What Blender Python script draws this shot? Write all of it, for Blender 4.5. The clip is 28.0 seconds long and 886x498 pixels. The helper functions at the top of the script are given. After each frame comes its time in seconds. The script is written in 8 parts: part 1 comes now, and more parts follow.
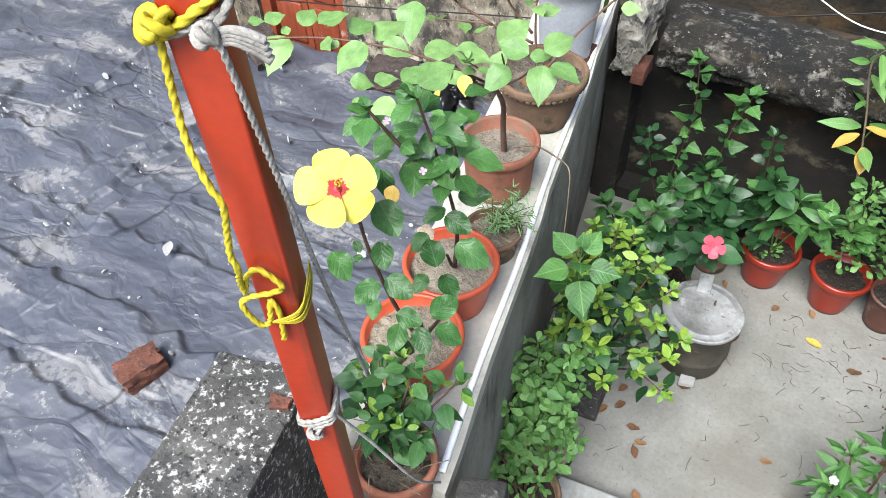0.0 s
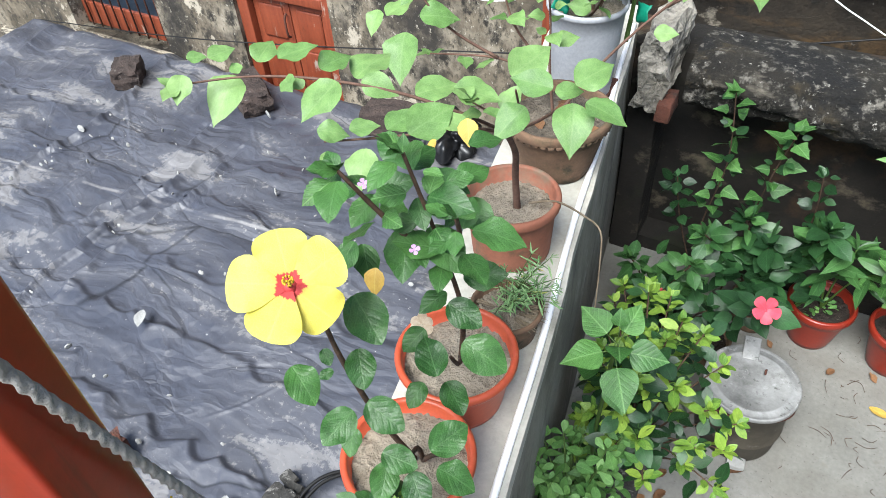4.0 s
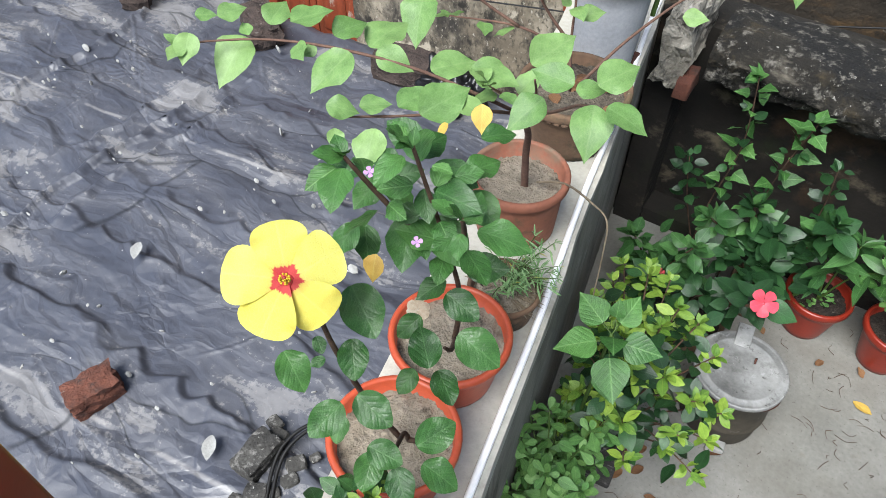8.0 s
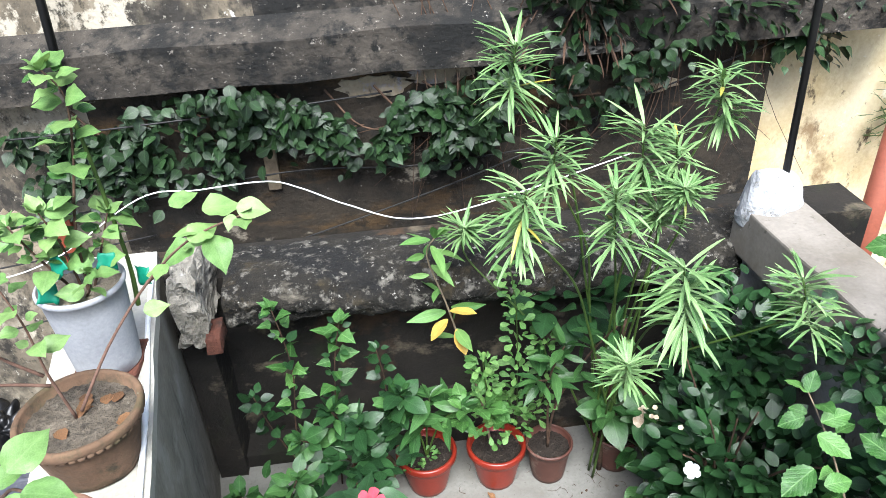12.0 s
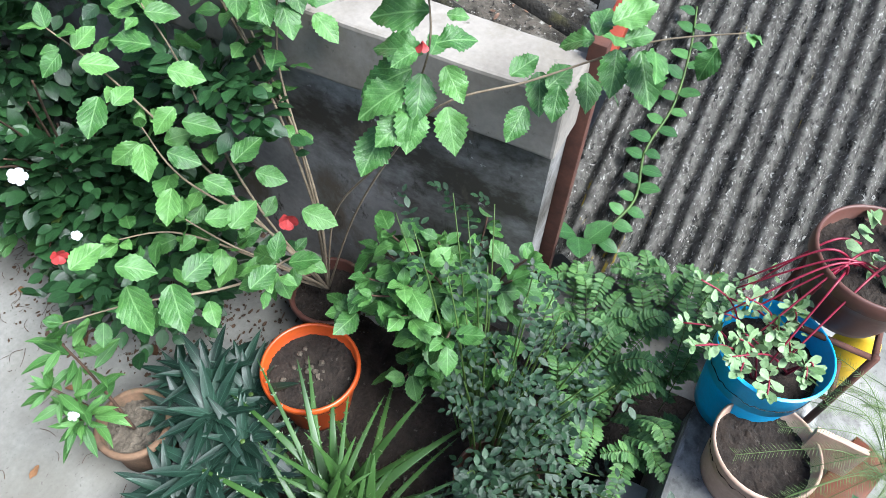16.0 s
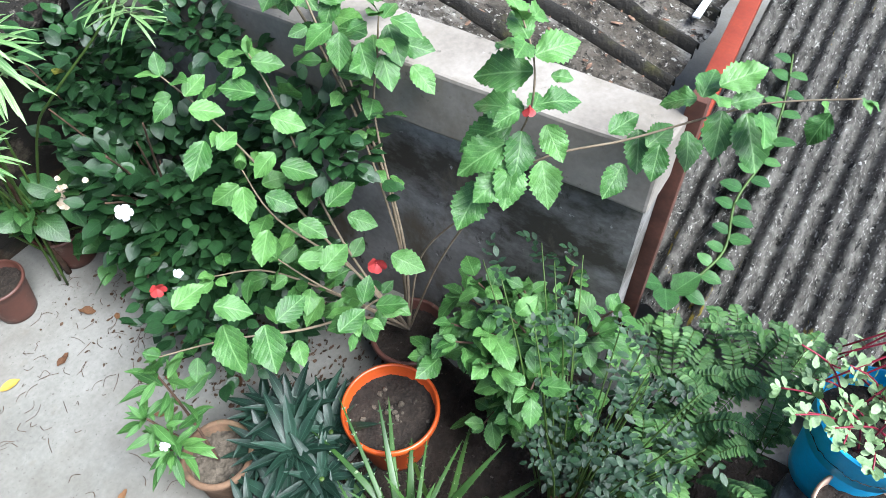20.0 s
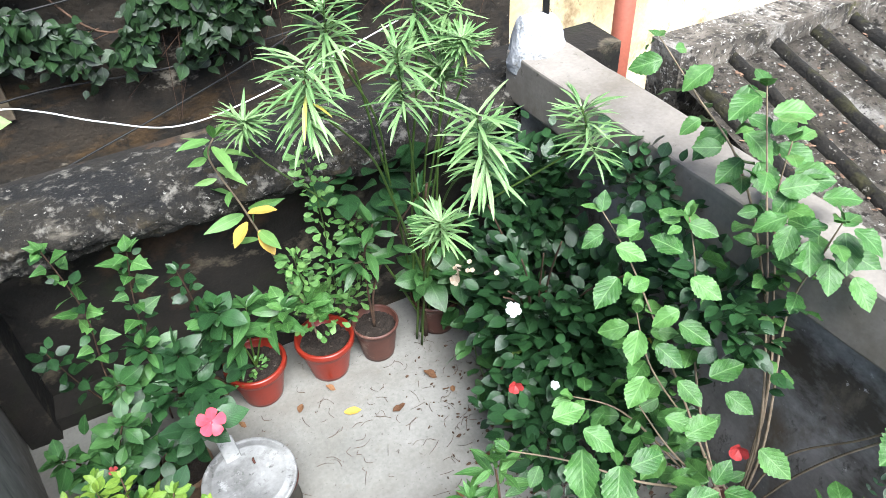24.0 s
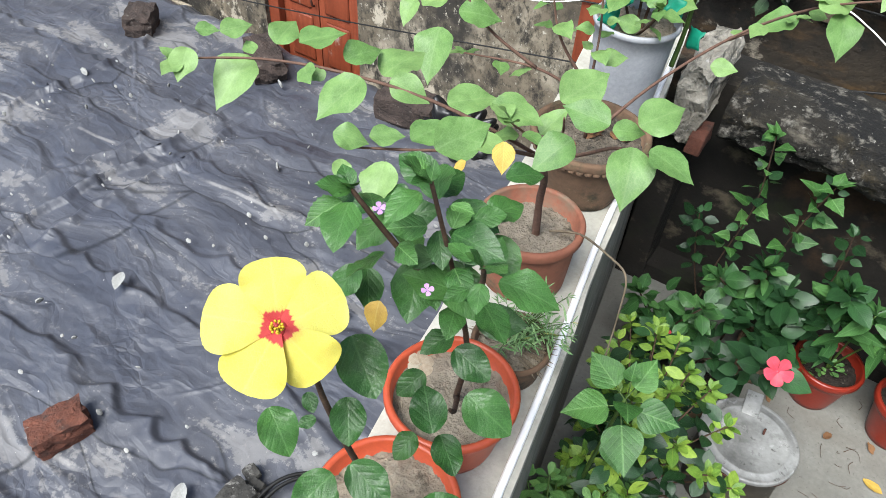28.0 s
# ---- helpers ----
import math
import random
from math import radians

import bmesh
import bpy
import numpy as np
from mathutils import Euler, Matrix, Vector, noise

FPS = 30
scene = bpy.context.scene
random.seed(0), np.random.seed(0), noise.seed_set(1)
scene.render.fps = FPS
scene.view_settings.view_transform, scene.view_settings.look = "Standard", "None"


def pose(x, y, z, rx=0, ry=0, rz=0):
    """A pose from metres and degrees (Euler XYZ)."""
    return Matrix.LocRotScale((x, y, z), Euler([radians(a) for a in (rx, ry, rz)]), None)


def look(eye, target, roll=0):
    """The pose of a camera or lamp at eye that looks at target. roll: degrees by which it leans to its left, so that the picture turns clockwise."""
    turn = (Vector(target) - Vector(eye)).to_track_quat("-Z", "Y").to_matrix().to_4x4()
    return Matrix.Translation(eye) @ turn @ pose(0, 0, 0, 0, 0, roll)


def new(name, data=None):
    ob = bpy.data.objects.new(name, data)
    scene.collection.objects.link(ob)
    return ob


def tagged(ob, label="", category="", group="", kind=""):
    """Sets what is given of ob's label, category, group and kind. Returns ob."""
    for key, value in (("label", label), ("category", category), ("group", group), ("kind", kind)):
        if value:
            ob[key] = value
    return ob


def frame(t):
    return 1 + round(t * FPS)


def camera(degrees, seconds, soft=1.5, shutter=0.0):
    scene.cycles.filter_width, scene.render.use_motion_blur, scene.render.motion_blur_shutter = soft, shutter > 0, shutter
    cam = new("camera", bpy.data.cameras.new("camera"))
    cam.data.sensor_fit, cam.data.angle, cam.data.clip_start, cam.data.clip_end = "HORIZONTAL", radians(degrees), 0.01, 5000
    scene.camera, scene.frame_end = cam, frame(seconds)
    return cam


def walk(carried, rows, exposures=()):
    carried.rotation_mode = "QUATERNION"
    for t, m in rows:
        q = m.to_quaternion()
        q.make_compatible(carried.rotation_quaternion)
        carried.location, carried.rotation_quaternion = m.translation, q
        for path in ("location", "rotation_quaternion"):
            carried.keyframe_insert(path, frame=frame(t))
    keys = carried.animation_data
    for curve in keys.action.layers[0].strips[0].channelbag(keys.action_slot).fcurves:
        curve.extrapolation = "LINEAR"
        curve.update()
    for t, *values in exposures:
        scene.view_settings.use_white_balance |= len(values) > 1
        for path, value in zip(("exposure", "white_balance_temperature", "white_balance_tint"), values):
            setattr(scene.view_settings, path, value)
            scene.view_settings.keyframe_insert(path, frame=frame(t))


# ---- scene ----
cam = camera(62.58, 28.0, 0.8, 0.0)
# seconds, place, heading, tilt, lean
ROWS = [
    (0, 0.060, -0.500, 2.668, -31.59, -47.21, -2.90),
    (0.5, 0.055, -0.493, 2.686, -30.17, -44.78, -2.17),
    (1, 0.044, -0.484, 2.686, -28.74, -44.49, -1.62),
    (1.5, 0.054, -0.416, 2.706, -21.36, -39.70, -0.19),
    (2, 0.040, -0.447, 2.680, -22.64, -40.86, 0.34),
    (2.5, 0.020, -0.431, 2.641, -24.77, -42.78, 0.78),
    (3, -0.038, -0.363, 2.605, -24.08, -43.40, 0.78),
    (3.5, -0.080, -0.298, 2.566, -22.81, -43.76, 0.18),
    (4, -0.105, -0.207, 2.447, -31.85, -44.03, -4.58),
    (4.5, -0.175, -0.164, 2.443, -33.13, -46.51, -4.76),
    (6.5, -0.220, -0.195, 2.499, -33.11, -48.42, -2.03),
    (7, -0.178, -0.183, 2.507, -33.04, -48.68, -2.83),
    (7.5, -0.161, -0.158, 2.484, -33.17, -47.76, -2.09),
    (8, -0.146, -0.144, 2.484, -32.07, -48.75, 0.03),
    (8.5, -0.142, -0.115, 2.501, -32.36, -47.41, -0.99),
    (9, -0.144, -0.070, 2.516, -26.07, -42.28, -0.57),
    (9.5, -0.139, -0.044, 2.540, -22.95, -38.10, -2.05),
    (10, -0.112, -0.026, 2.552, -15.59, -35.88, -1.72),
    (10.5, -0.051, -0.008, 2.554, -5.51, -35.18, -1.37),
    (11, 0.001, 0.004, 2.561, 0.06, -34.48, -2.21),
    (11.5, 0.035, -0.002, 2.578, 0.74, -32.81, -2.56),
    (12, 0.098, -0.011, 2.581, 5.29, -32.49, -3.17),
    (12.5, 0.165, -0.006, 2.570, 12.48, -32.80, -3.26),
    (14.5, 0.245, -0.063, 2.422, 41.54, -42.87, 2.69),
    (15, 0.240, -0.119, 2.398, 44.06, -46.86, 1.48),
    (15.5, 0.285, -0.201, 2.368, 55.41, -49.27, 2.17),
    (16, 0.312, -0.233, 2.334, 64.31, -54.00, 3.51),
    (16.5, 0.311, -0.248, 2.304, 61.61, -57.42, -0.04),
    (17, 0.308, -0.267, 2.284, 62.64, -61.24, -0.13),
    (17.5, 0.310, -0.255, 2.293, 65.44, -61.13, 0.82),
    (18, 0.296, -0.226, 2.306, 64.00, -60.54, 0.40),
    (18.5, 0.294, -0.192, 2.325, 59.68, -58.48, -0.81),
    (19, 0.308, -0.182, 2.340, 56.41, -57.37, -2.77),
    (19.5, 0.312, -0.170, 2.354, 56.17, -55.89, -2.59),
    (20, 0.317, -0.162, 2.371, 55.68, -51.93, -1.35),
    (20.5, 0.304, -0.135, 2.369, 57.82, -49.26, 1.34),
    (22.5, 0.237, -0.026, 2.429, 55.78, -44.96, 3.10),
    (23, 0.203, 0.008, 2.426, 53.68, -44.54, 3.26),
    (23.5, 0.123, 0.036, 2.457, 42.34, -43.25, 1.02),
    (24, 0.056, 0.020, 2.491, 25.29, -41.24, -2.98),
    (24.5, -0.006, -0.008, 2.505, 9.19, -40.27, -2.40),
    (25, -0.047, -0.037, 2.491, -1.14, -39.48, 0.09),
    (25.5, -0.105, -0.075, 2.480, -9.57, -40.04, 1.75),
    (26, -0.137, -0.097, 2.478, -18.21, -39.94, 2.12),
    (26.5, -0.168, -0.105, 2.439, -22.28, -44.27, 6.54),
    (27, -0.217, -0.095, 2.402, -27.34, -47.32, 5.92),
    (27.5, -0.227, -0.095, 2.392, -32.02, -48.74, 2.70),
    (28, -0.217, -0.092, 2.398, -31.02, -45.15, 3.78),
]
EXPOSURES = [(0.0, 1.57, 6050, 8), (3.0, 1.5, 6000, 7), (8.0, 1.17, 6050, 8), (9.0, 1.17, 6000, 9), (10.0, 1.6, 5950, 9), (12.0, 1.78, 5950, 9), (15.0, 1.82, 5720, 7), (18.0, 2.02, 5700, 8), (20.0, 1.96, 5720, 8), (23.0, 1.74, 5900, 9), (24.0, 1.95, 5900, 9), (25.0, 1.69, 5900, 9), (26.0, 1.46, 5950, 8), (28.0, 1.2, 6100, 7)]
walk(cam, [(t, pose(x, y, z, 90 + tilt, 0, -head) @ pose(0, 0, 0, 0, 0, lean)) for t, x, y, z, head, tilt, lean in ROWS], EXPOSURES)

# ---- light ----
world = bpy.data.worlds.new("sky")
scene.world = world
world.use_nodes = True
wn = world.node_tree.nodes
wl = world.node_tree.links
sky = wn.new("ShaderNodeTexSky")
sky.sky_type = "NISHITA"
sky.sun_disc = False
sky.sun_elevation, sky.sun_rotation = radians(56), radians(182)
sky.air_density, sky.dust_density = 1.0, 3.0
wl.new(sky.outputs[0], wn["Background"].inputs[0])
wn["Background"].inputs[1].default_value = 0.085
sun_data = bpy.data.lights.new("sun", "SUN")
sun_data.energy, sun_data.angle, sun_data.color = 3.6, radians(36), (1.0, 0.97, 0.92)
sun = new("sun", sun_data)
sun.matrix_basis = look((-0.02, -2.55, 5.0), (0.1, 0.8, 0.0))


# ---- materials ----
DEEP = 0.62         # all pigments are this much deeper than the listed tones


class Nodes:
    """A small writer of node materials."""

    def __init__(self, name):
        self.m = bpy.data.materials.new(name)
        self.m.use_nodes = True
        self.t = self.m.node_tree
        self.p = self.t.nodes["Principled BSDF"]
        self.out = self.t.nodes["Material Output"]

    def n(self, kind, **inputs):
        node = self.t.nodes.new("ShaderNode" + kind)
        for key, value in inputs.items():
            self.put(node.inputs[key.replace("_", " ")], value)
        return node

    def put(self, socket, value):
        if isinstance(value, bpy.types.NodeSocket):
            self.t.links.new(value, socket)
        elif isinstance(value, tuple) and len(value) == 3 and socket.type == "RGBA":
            socket.default_value = (*value, 1)
        else:
            socket.default_value = value

    def math(self, op, a, b=0.0):
        node = self.t.nodes.new("ShaderNodeMath")
        node.operation = op
        self.put(node.inputs[0], a)
        self.put(node.inputs[1], b)
        return node.outputs[0]

    def coords(self, scale=(1, 1, 1)):
        tc = self.n("TexCoord")
        mp = self.n("Mapping", Vector=tc.outputs["Object"], Scale=scale)
        return mp.outputs[0]

    def noise(self, vec, scale, detail=5.0, rough=0.6):
        return self.n("TexNoise", Vector=vec, Scale=scale, Detail=detail, Roughness=rough).outputs["Fac"]

    def ramp(self, fac, stops):
        node = self.n("ValToRGB", Fac=fac)
        e = node.color_ramp.elements
        while len(e) < len(stops):
            e.new(0.5)
        for el, (pos, col) in zip(e, stops):
            el.position = pos
            el.color = (*col, 1) if len(col) == 3 else col
        return node.outputs[0]

    def mix(self, fac, a, b, blend="MIX"):
        node = self.t.nodes.new("ShaderNodeMix")
        node.data_type, node.blend_type = "RGBA", blend
        self.put(node.inputs[0], fac)
        self.put(node.inputs[6], a)
        self.put(node.inputs[7], b)
        return node.outputs[2]

    def step(self, fac, lo, hi):
        node = self.n("MapRange", Value=fac)
        node.clamp = True
        node.inputs[1].default_value, node.inputs[2].default_value = lo, hi
        return node.outputs[0]

    def bump(self, height, strength, distance=0.01):
        return self.n("Bump", Height=height, Strength=strength, Distance=distance).outputs[0]


def surface(name, dark, light, scale=6.0, rough=0.8, bump=0.4, depth=0.006, fine=40.0, stains=(), stretch=(1, 1, 1), metal=0.0, vary=0.0, spec=0.4, deep=DEEP):
    """A mineral, painted or metal surface: two scales of tone, stains of (colour, scale, from, to, stretch), and fine relief."""
    w = Nodes(name)
    v = w.coords(stretch)
    plain = w.coords()
    a = w.noise(v, scale, 6.0)
    b = w.noise(plain, fine, 4.0)
    c = w.ramp(a, [(0.3, dark), (0.7, light)])
    c = w.mix(0.55, c, w.ramp(b, [(0.3, tuple(x * 0.55 for x in light)), (0.72, tuple(min(1, x * 1.25) for x in light))]), "SOFT_LIGHT")
    for i, (col, sc, lo, hi, st) in enumerate(stains):
        vv = w.n("Mapping", Vector=w.coords(), Scale=st, Location=(3.1 * i + 1, 1.7 * i, 0.9 * i)).outputs[0]
        f = w.step(w.noise(vv, sc, 7.0, 0.68), lo, hi)
        c = w.mix(f, c, col)
    if vary:
        r = w.n("ObjectInfo").outputs["Random"]
        c = w.mix(vary, c, w.ramp(r, [(0.0, tuple(x * 0.5 for x in dark)), (1.0, tuple(min(1, x * 1.3) for x in light))]))
    c = w.mix(1.0, c, (deep, deep, deep), "MULTIPLY")
    w.put(w.p.inputs["Base Color"], c)
    w.p.inputs["Roughness"].default_value = rough
    w.p.inputs["Metallic"].default_value = metal
    w.p.inputs["Specular IOR Level"].default_value = spec
    h = w.math("ADD", w.math("MULTIPLY", b, 0.6), a)
    w.put(w.p.inputs["Normal"], w.bump(h, bump, depth))
    return w.m


def leaf_material(name, dark, light, rough=0.42, vein=0.35, rim=None, rate=9.0, thin=0.14, yellow=0.0, relief=0.22, spec=0.36, throat=None, dull=0.90):
    """Leaf blade: tone differs from leaf to leaf, a pale midrib with side veins, light coming through. rim: colour of a pale margin."""
    w = Nodes(name)
    tc = w.n("TexCoord").outputs["Object"]
    r = w.math("FRACT", w.math("ADD", w.n("ObjectInfo").outputs["Random"], w.n("NewGeometry").outputs["Random Per Island"]))
    uv = w.n("UVMap").outputs[0]
    s = w.n("SeparateXYZ", Vector=uv)
    x = w.math("ABSOLUTE", w.math("SUBTRACT", s.outputs[0], 0.5))
    y = s.outputs[1]
    c = w.ramp(r, [(0.0, dark), (0.62, tuple((a + b) / 2 for a, b in zip(dark, light))), (1.0, light)])
    if yellow:
        c = w.mix(w.step(r, 1 - yellow, 1 - yellow + 0.005), c, (0.62, 0.50, 0.03))
    own = w.n("CombineXYZ", X=w.math("ADD", s.outputs[0], w.math("MULTIPLY", r, 37.0)), Y=w.math("ADD", y, w.math("MULTIPLY", r, 91.0)), Z=r).outputs[0]
    blot = w.noise(own, 3.2, 6.0, 0.65)
    c = w.mix(0.85, c, w.ramp(blot, [(0.3, tuple(q * 0.5 for q in dark)), (0.72, tuple(min(1, q * 1.2) for q in light))]), "SOFT_LIGHT")
    cell = w.n("TexVoronoi", Vector=own, Scale=17.0)
    cell.feature = "DISTANCE_TO_EDGE"
    net = w.step(cell.outputs["Distance"], 0.10, 0.0)
    c = w.mix(w.math("MULTIPLY", net, 0.10 if vein > 0.06 else 0.02), c, tuple(min(1, q * 1.6 + 0.02) for q in light))
    spoil = w.step(w.noise(own, 9.0, 3.0), 0.71, 0.76)
    c = w.mix(w.math("MULTIPLY", spoil, 0.55 if vein > 0.06 else 0.0), c, tuple(q * 0.45 + 0.02 for q in dark))
    mid = w.step(x, 0.035, 0.0)
    side = w.math("PINGPONG", w.math("MULTIPLY", w.math("SUBTRACT", y, w.math("MULTIPLY", x, 0.95)), rate), 0.5)
    sv = w.math("MULTIPLY", w.step(side, 0.06, 0.0), 0.7)
    veins = w.math("MULTIPLY", w.math("MAXIMUM", mid, sv), vein)
    c = w.mix(veins, c, tuple(min(1, q * 2.0 + 0.04) for q in light))
    if rim:
        edge = w.math("ADD", w.step(x, 0.26, 0.40), w.math("MULTIPLY", w.math("SUBTRACT", w.noise(uv, 9.0), 0.5), 1.1))
        c = w.mix(w.step(edge, 0.35, 0.65), c, rim)
    if throat:
        rays = w.noise(w.n("CombineXYZ", X=w.math("MULTIPLY", s.outputs[0], 26.0), Y=w.math("MULTIPLY", y, 1.5), Z=r).outputs[0], 1.0, 3.0)
        deep = w.math("SUBTRACT", y, w.math("MULTIPLY", w.math("SUBTRACT", rays, 0.5), 0.16))
        c = w.mix(w.math("MULTIPLY", w.step(deep, 0.34, 0.22), 0.35), c, (0.85, 0.42, 0.05))
        c = w.mix(w.step(deep, 0.215, 0.185), c, throat)
    hsv = w.n("HueSaturation", Color=c)
    hsv.inputs["Saturation"].default_value = dull
    c = w.mix(1.0, hsv.outputs[0], (DEEP, DEEP, DEEP), "MULTIPLY")
    w.put(w.p.inputs["Base Color"], c)
    w.p.inputs["Roughness"].default_value = rough
    w.p.inputs["Specular IOR Level"].default_value = spec
    bulge = w.math("SUBTRACT", w.step(side, 0.0, 0.30), w.math("MULTIPLY", mid, 0.8))
    nb = w.bump(w.math("ADD", w.math("MULTIPLY", bulge, 0.4), w.math("ADD", w.math("MULTIPLY", net, -0.25), blot)), relief, 0.003)
    w.put(w.p.inputs["Normal"], nb)
    tr = w.n("BsdfTranslucent", Color=w.mix(1.0, c, (1.0, 1.0, 0.7), "MULTIPLY"), Normal=nb)
    ms = w.t.nodes.new("ShaderNodeMixShader")
    ms.inputs[0].default_value = thin
    w.t.links.new(w.p.outputs[0], ms.inputs[1])
    w.t.links.new(tr.outputs[0], ms.inputs[2])
    w.t.links.new(ms.outputs[0], w.out.inputs[0])
    return w.m


BLACK_MOLD = (0.012, 0.012, 0.011)
M = {}
M["floor"] = surface("yard_concrete", (0.225, 0.222, 0.203), (0.38, 0.375, 0.352), 2.2, 0.85, 0.35, 0.003, 60, [((0.17, 0.155, 0.125), 1.4, 0.44, 0.74, (1, 1, 1)), ((0.22, 0.2, 0.165), 9.0, 0.6, 0.78, (1, 1, 1)), ((0.13, 0.12, 0.10), 70.0, 0.60, 0.68, (1, 1, 1)), ((0.09, 0.08, 0.065), 16.0, 0.70, 0.76, (1, 1, 1))])
M["slab"] = surface("pale_slab", (0.34, 0.34, 0.325), (0.50, 0.50, 0.485), 7, 0.8, 0.3, 0.003, 60, [((0.3, 0.29, 0.26), 5, 0.55, 0.75, (1, 1, 1))])
M["ledge"] = surface("ledge_cement", (0.50, 0.48, 0.42), (0.70, 0.68, 0.61), 5, 0.85, 0.5, 0.004, 70, [((0.16, 0.155, 0.12), 5.0, 0.58, 0.76, (1, 1, 1)), ((0.70, 0.69, 0.65), 4.0, 0.6, 0.72, (1, 1, 1))])
M["terrace"] = surface("terrace_cement", (0.20, 0.198, 0.185), (0.38, 0.375, 0.355), 6, 0.85, 0.5, 0.004, 70, [((0.055, 0.052, 0.044), 5.0, 0.50, 0.66, (1, 1, 1)), ((0.50, 0.49, 0.47), 6.0, 0.58, 0.68, (0.5, 1.6, 1)), ((0.05, 0.048, 0.04), 34.0, 0.60, 0.70, (1, 1, 1))])
M["wall_cement"] = surface("yard_wall_cement", (0.24, 0.225, 0.19), (0.46, 0.44, 0.39), 4, 0.9, 0.6, 0.006, 50, [(BLACK_MOLD, 3.0, 0.57, 0.76, (2.5, 2.5, 0.5)), ((0.50, 0.48, 0.43), 5.0, 0.56, 0.70, (1, 1, 1))])
M["right_wall"] = surface("plaster_wall_grey", (0.22, 0.215, 0.208), (0.46, 0.45, 0.44), 3.6, 0.85, 0.5, 0.005, 60, [((0.050, 0.043, 0.032), 1.6, 0.47, 0.62, (1.2, 0.8, 1.3)), ((0.16, 0.135, 0.10), 4.5, 0.52, 0.66, (1, 1, 0.6)), ((0.05, 0.046, 0.036), 16.0, 0.58, 0.68, (1, 1, 0.5)), ((0.54, 0.53, 0.51), 20.0, 0.64, 0.70, (1, 1, 1))])
M["coping"] = surface("coping_plaster", (0.25, 0.228, 0.20), (0.40, 0.372, 0.335), 4, 0.8, 0.3, 0.003, 60, [((0.20, 0.175, 0.135), 3.4, 0.54, 0.70, (1, 1, 1)), ((0.10, 0.09, 0.07), 22.0, 0.62, 0.72, (1, 1, 1)), ((0.55, 0.53, 0.5), 12.0, 0.68, 0.74, (1, 1, 1))])
M["old_wall"] = surface("moldy_plaster", (0.10, 0.088, 0.070), (0.36, 0.315, 0.245), 3.4, 0.92, 0.9, 0.012, 34, [((0.46, 0.405, 0.31), 1.1, 0.50, 0.60, (1, 1, 0.9)), ((0.045, 0.040, 0.034), 1.7, 0.50, 0.62, (1.1, 1, 0.85)), ((0.035, 0.031, 0.025), 9.0, 0.52, 0.64, (1.25, 1, 0.8)), ((0.58, 0.52, 0.41), 1.9, 0.585, 0.61, (1, 1, 0.8)), ((0.07, 0.062, 0.045), 26.0, 0.54, 0.64, (1, 1, 0.7)), ((0.56, 0.52, 0.43), 34.0, 0.60, 0.68, (1, 1, 0.8)), ((0.66, 0.64, 0.58), 7.0, 0.69, 0.705, (1, 1, 1))])
M["dark_wall"] = surface("dark_brown_wall", (0.018, 0.015, 0.011), (0.085, 0.068, 0.047), 4.5, 0.9, 1.0, 0.018, 34, [((0.30, 0.265, 0.205), 2.4, 0.61, 0.66, (1, 1, 1.6)), ((0.14, 0.080, 0.028), 2.0, 0.53, 0.70, (0.6, 1, 1.8)), ((0.014, 0.012, 0.009), 8.0, 0.5, 0.62, (1, 1, 1)), ((0.27, 0.25, 0.22), 26.0, 0.65, 0.73, (1, 1, 1))])
M["upper_wall"] = surface("black_streaked_plaster", (0.035, 0.031, 0.026), (0.17, 0.15, 0.125), 4.2, 0.92, 1.0, 0.016, 36, [((0.010, 0.010, 0.009), 3.2, 0.46, 0.60, (1, 1, 1)), ((0.42, 0.39, 0.34), 2.2, 0.62, 0.66, (0.5, 1, 1.6)), ((0.010, 0.010, 0.009), 14.0, 0.50, 0.62, (1, 1, 1)), ((0.34, 0.31, 0.27), 40.0, 0.62, 0.68, (1, 1, 1)), ((0.66, 0.64, 0.60), 13.0, 0.70, 0.715, (1, 1, 1))])
M["beam"] = surface("weathered_beam", (0.012, 0.011, 0.009), (0.060, 0.052, 0.038), 9, 0.95, 1.0, 0.035, 45, [((0.18, 0.16, 0.125), 7.0, 0.6, 0.72, (0.4, 1, 1)), ((0.10, 0.075, 0.035), 4.0, 0.56, 0.7, (1, 1, 1)), ((0.008, 0.008, 0.008), 3.0, 0.5, 0.62, (1, 1, 1.5)), ((0.22, 0.205, 0.175), 20.0, 0.54, 0.66, (1, 1, 1)), ((0.50, 0.48, 0.43), 42.0, 0.62, 0.68, (1, 1, 1)), ((0.85, 0.84, 0.80), 9.0, 0.735, 0.75, (1, 1, 1))])
# near-black because the shade under the beam is put into the colour
M["under_wall"] = surface("shade_black_wall", (0.010, 0.009, 0.007), (0.050, 0.042, 0.032), 4, 0.85, 0.9, 0.012, 34, [((0.15, 0.125, 0.085), 4.0, 0.56, 0.66, (1, 1, 1.4)), ((0.10, 0.055, 0.025), 2.5, 0.55, 0.70, (1, 1, 1)), ((0.020, 0.026, 0.009), 4.0, 0.56, 0.72, (1, 1, 1))])
M["rubble"] = surface("rubble_masonry", (0.24, 0.225, 0.19), (0.56, 0.53, 0.47), 14, 0.95, 1.0, 0.02, 60, [((0.05, 0.048, 0.042), 10, 0.52, 0.66, (1, 1, 1)), ((0.62, 0.6, 0.55), 18, 0.6, 0.7, (1, 1, 1))])
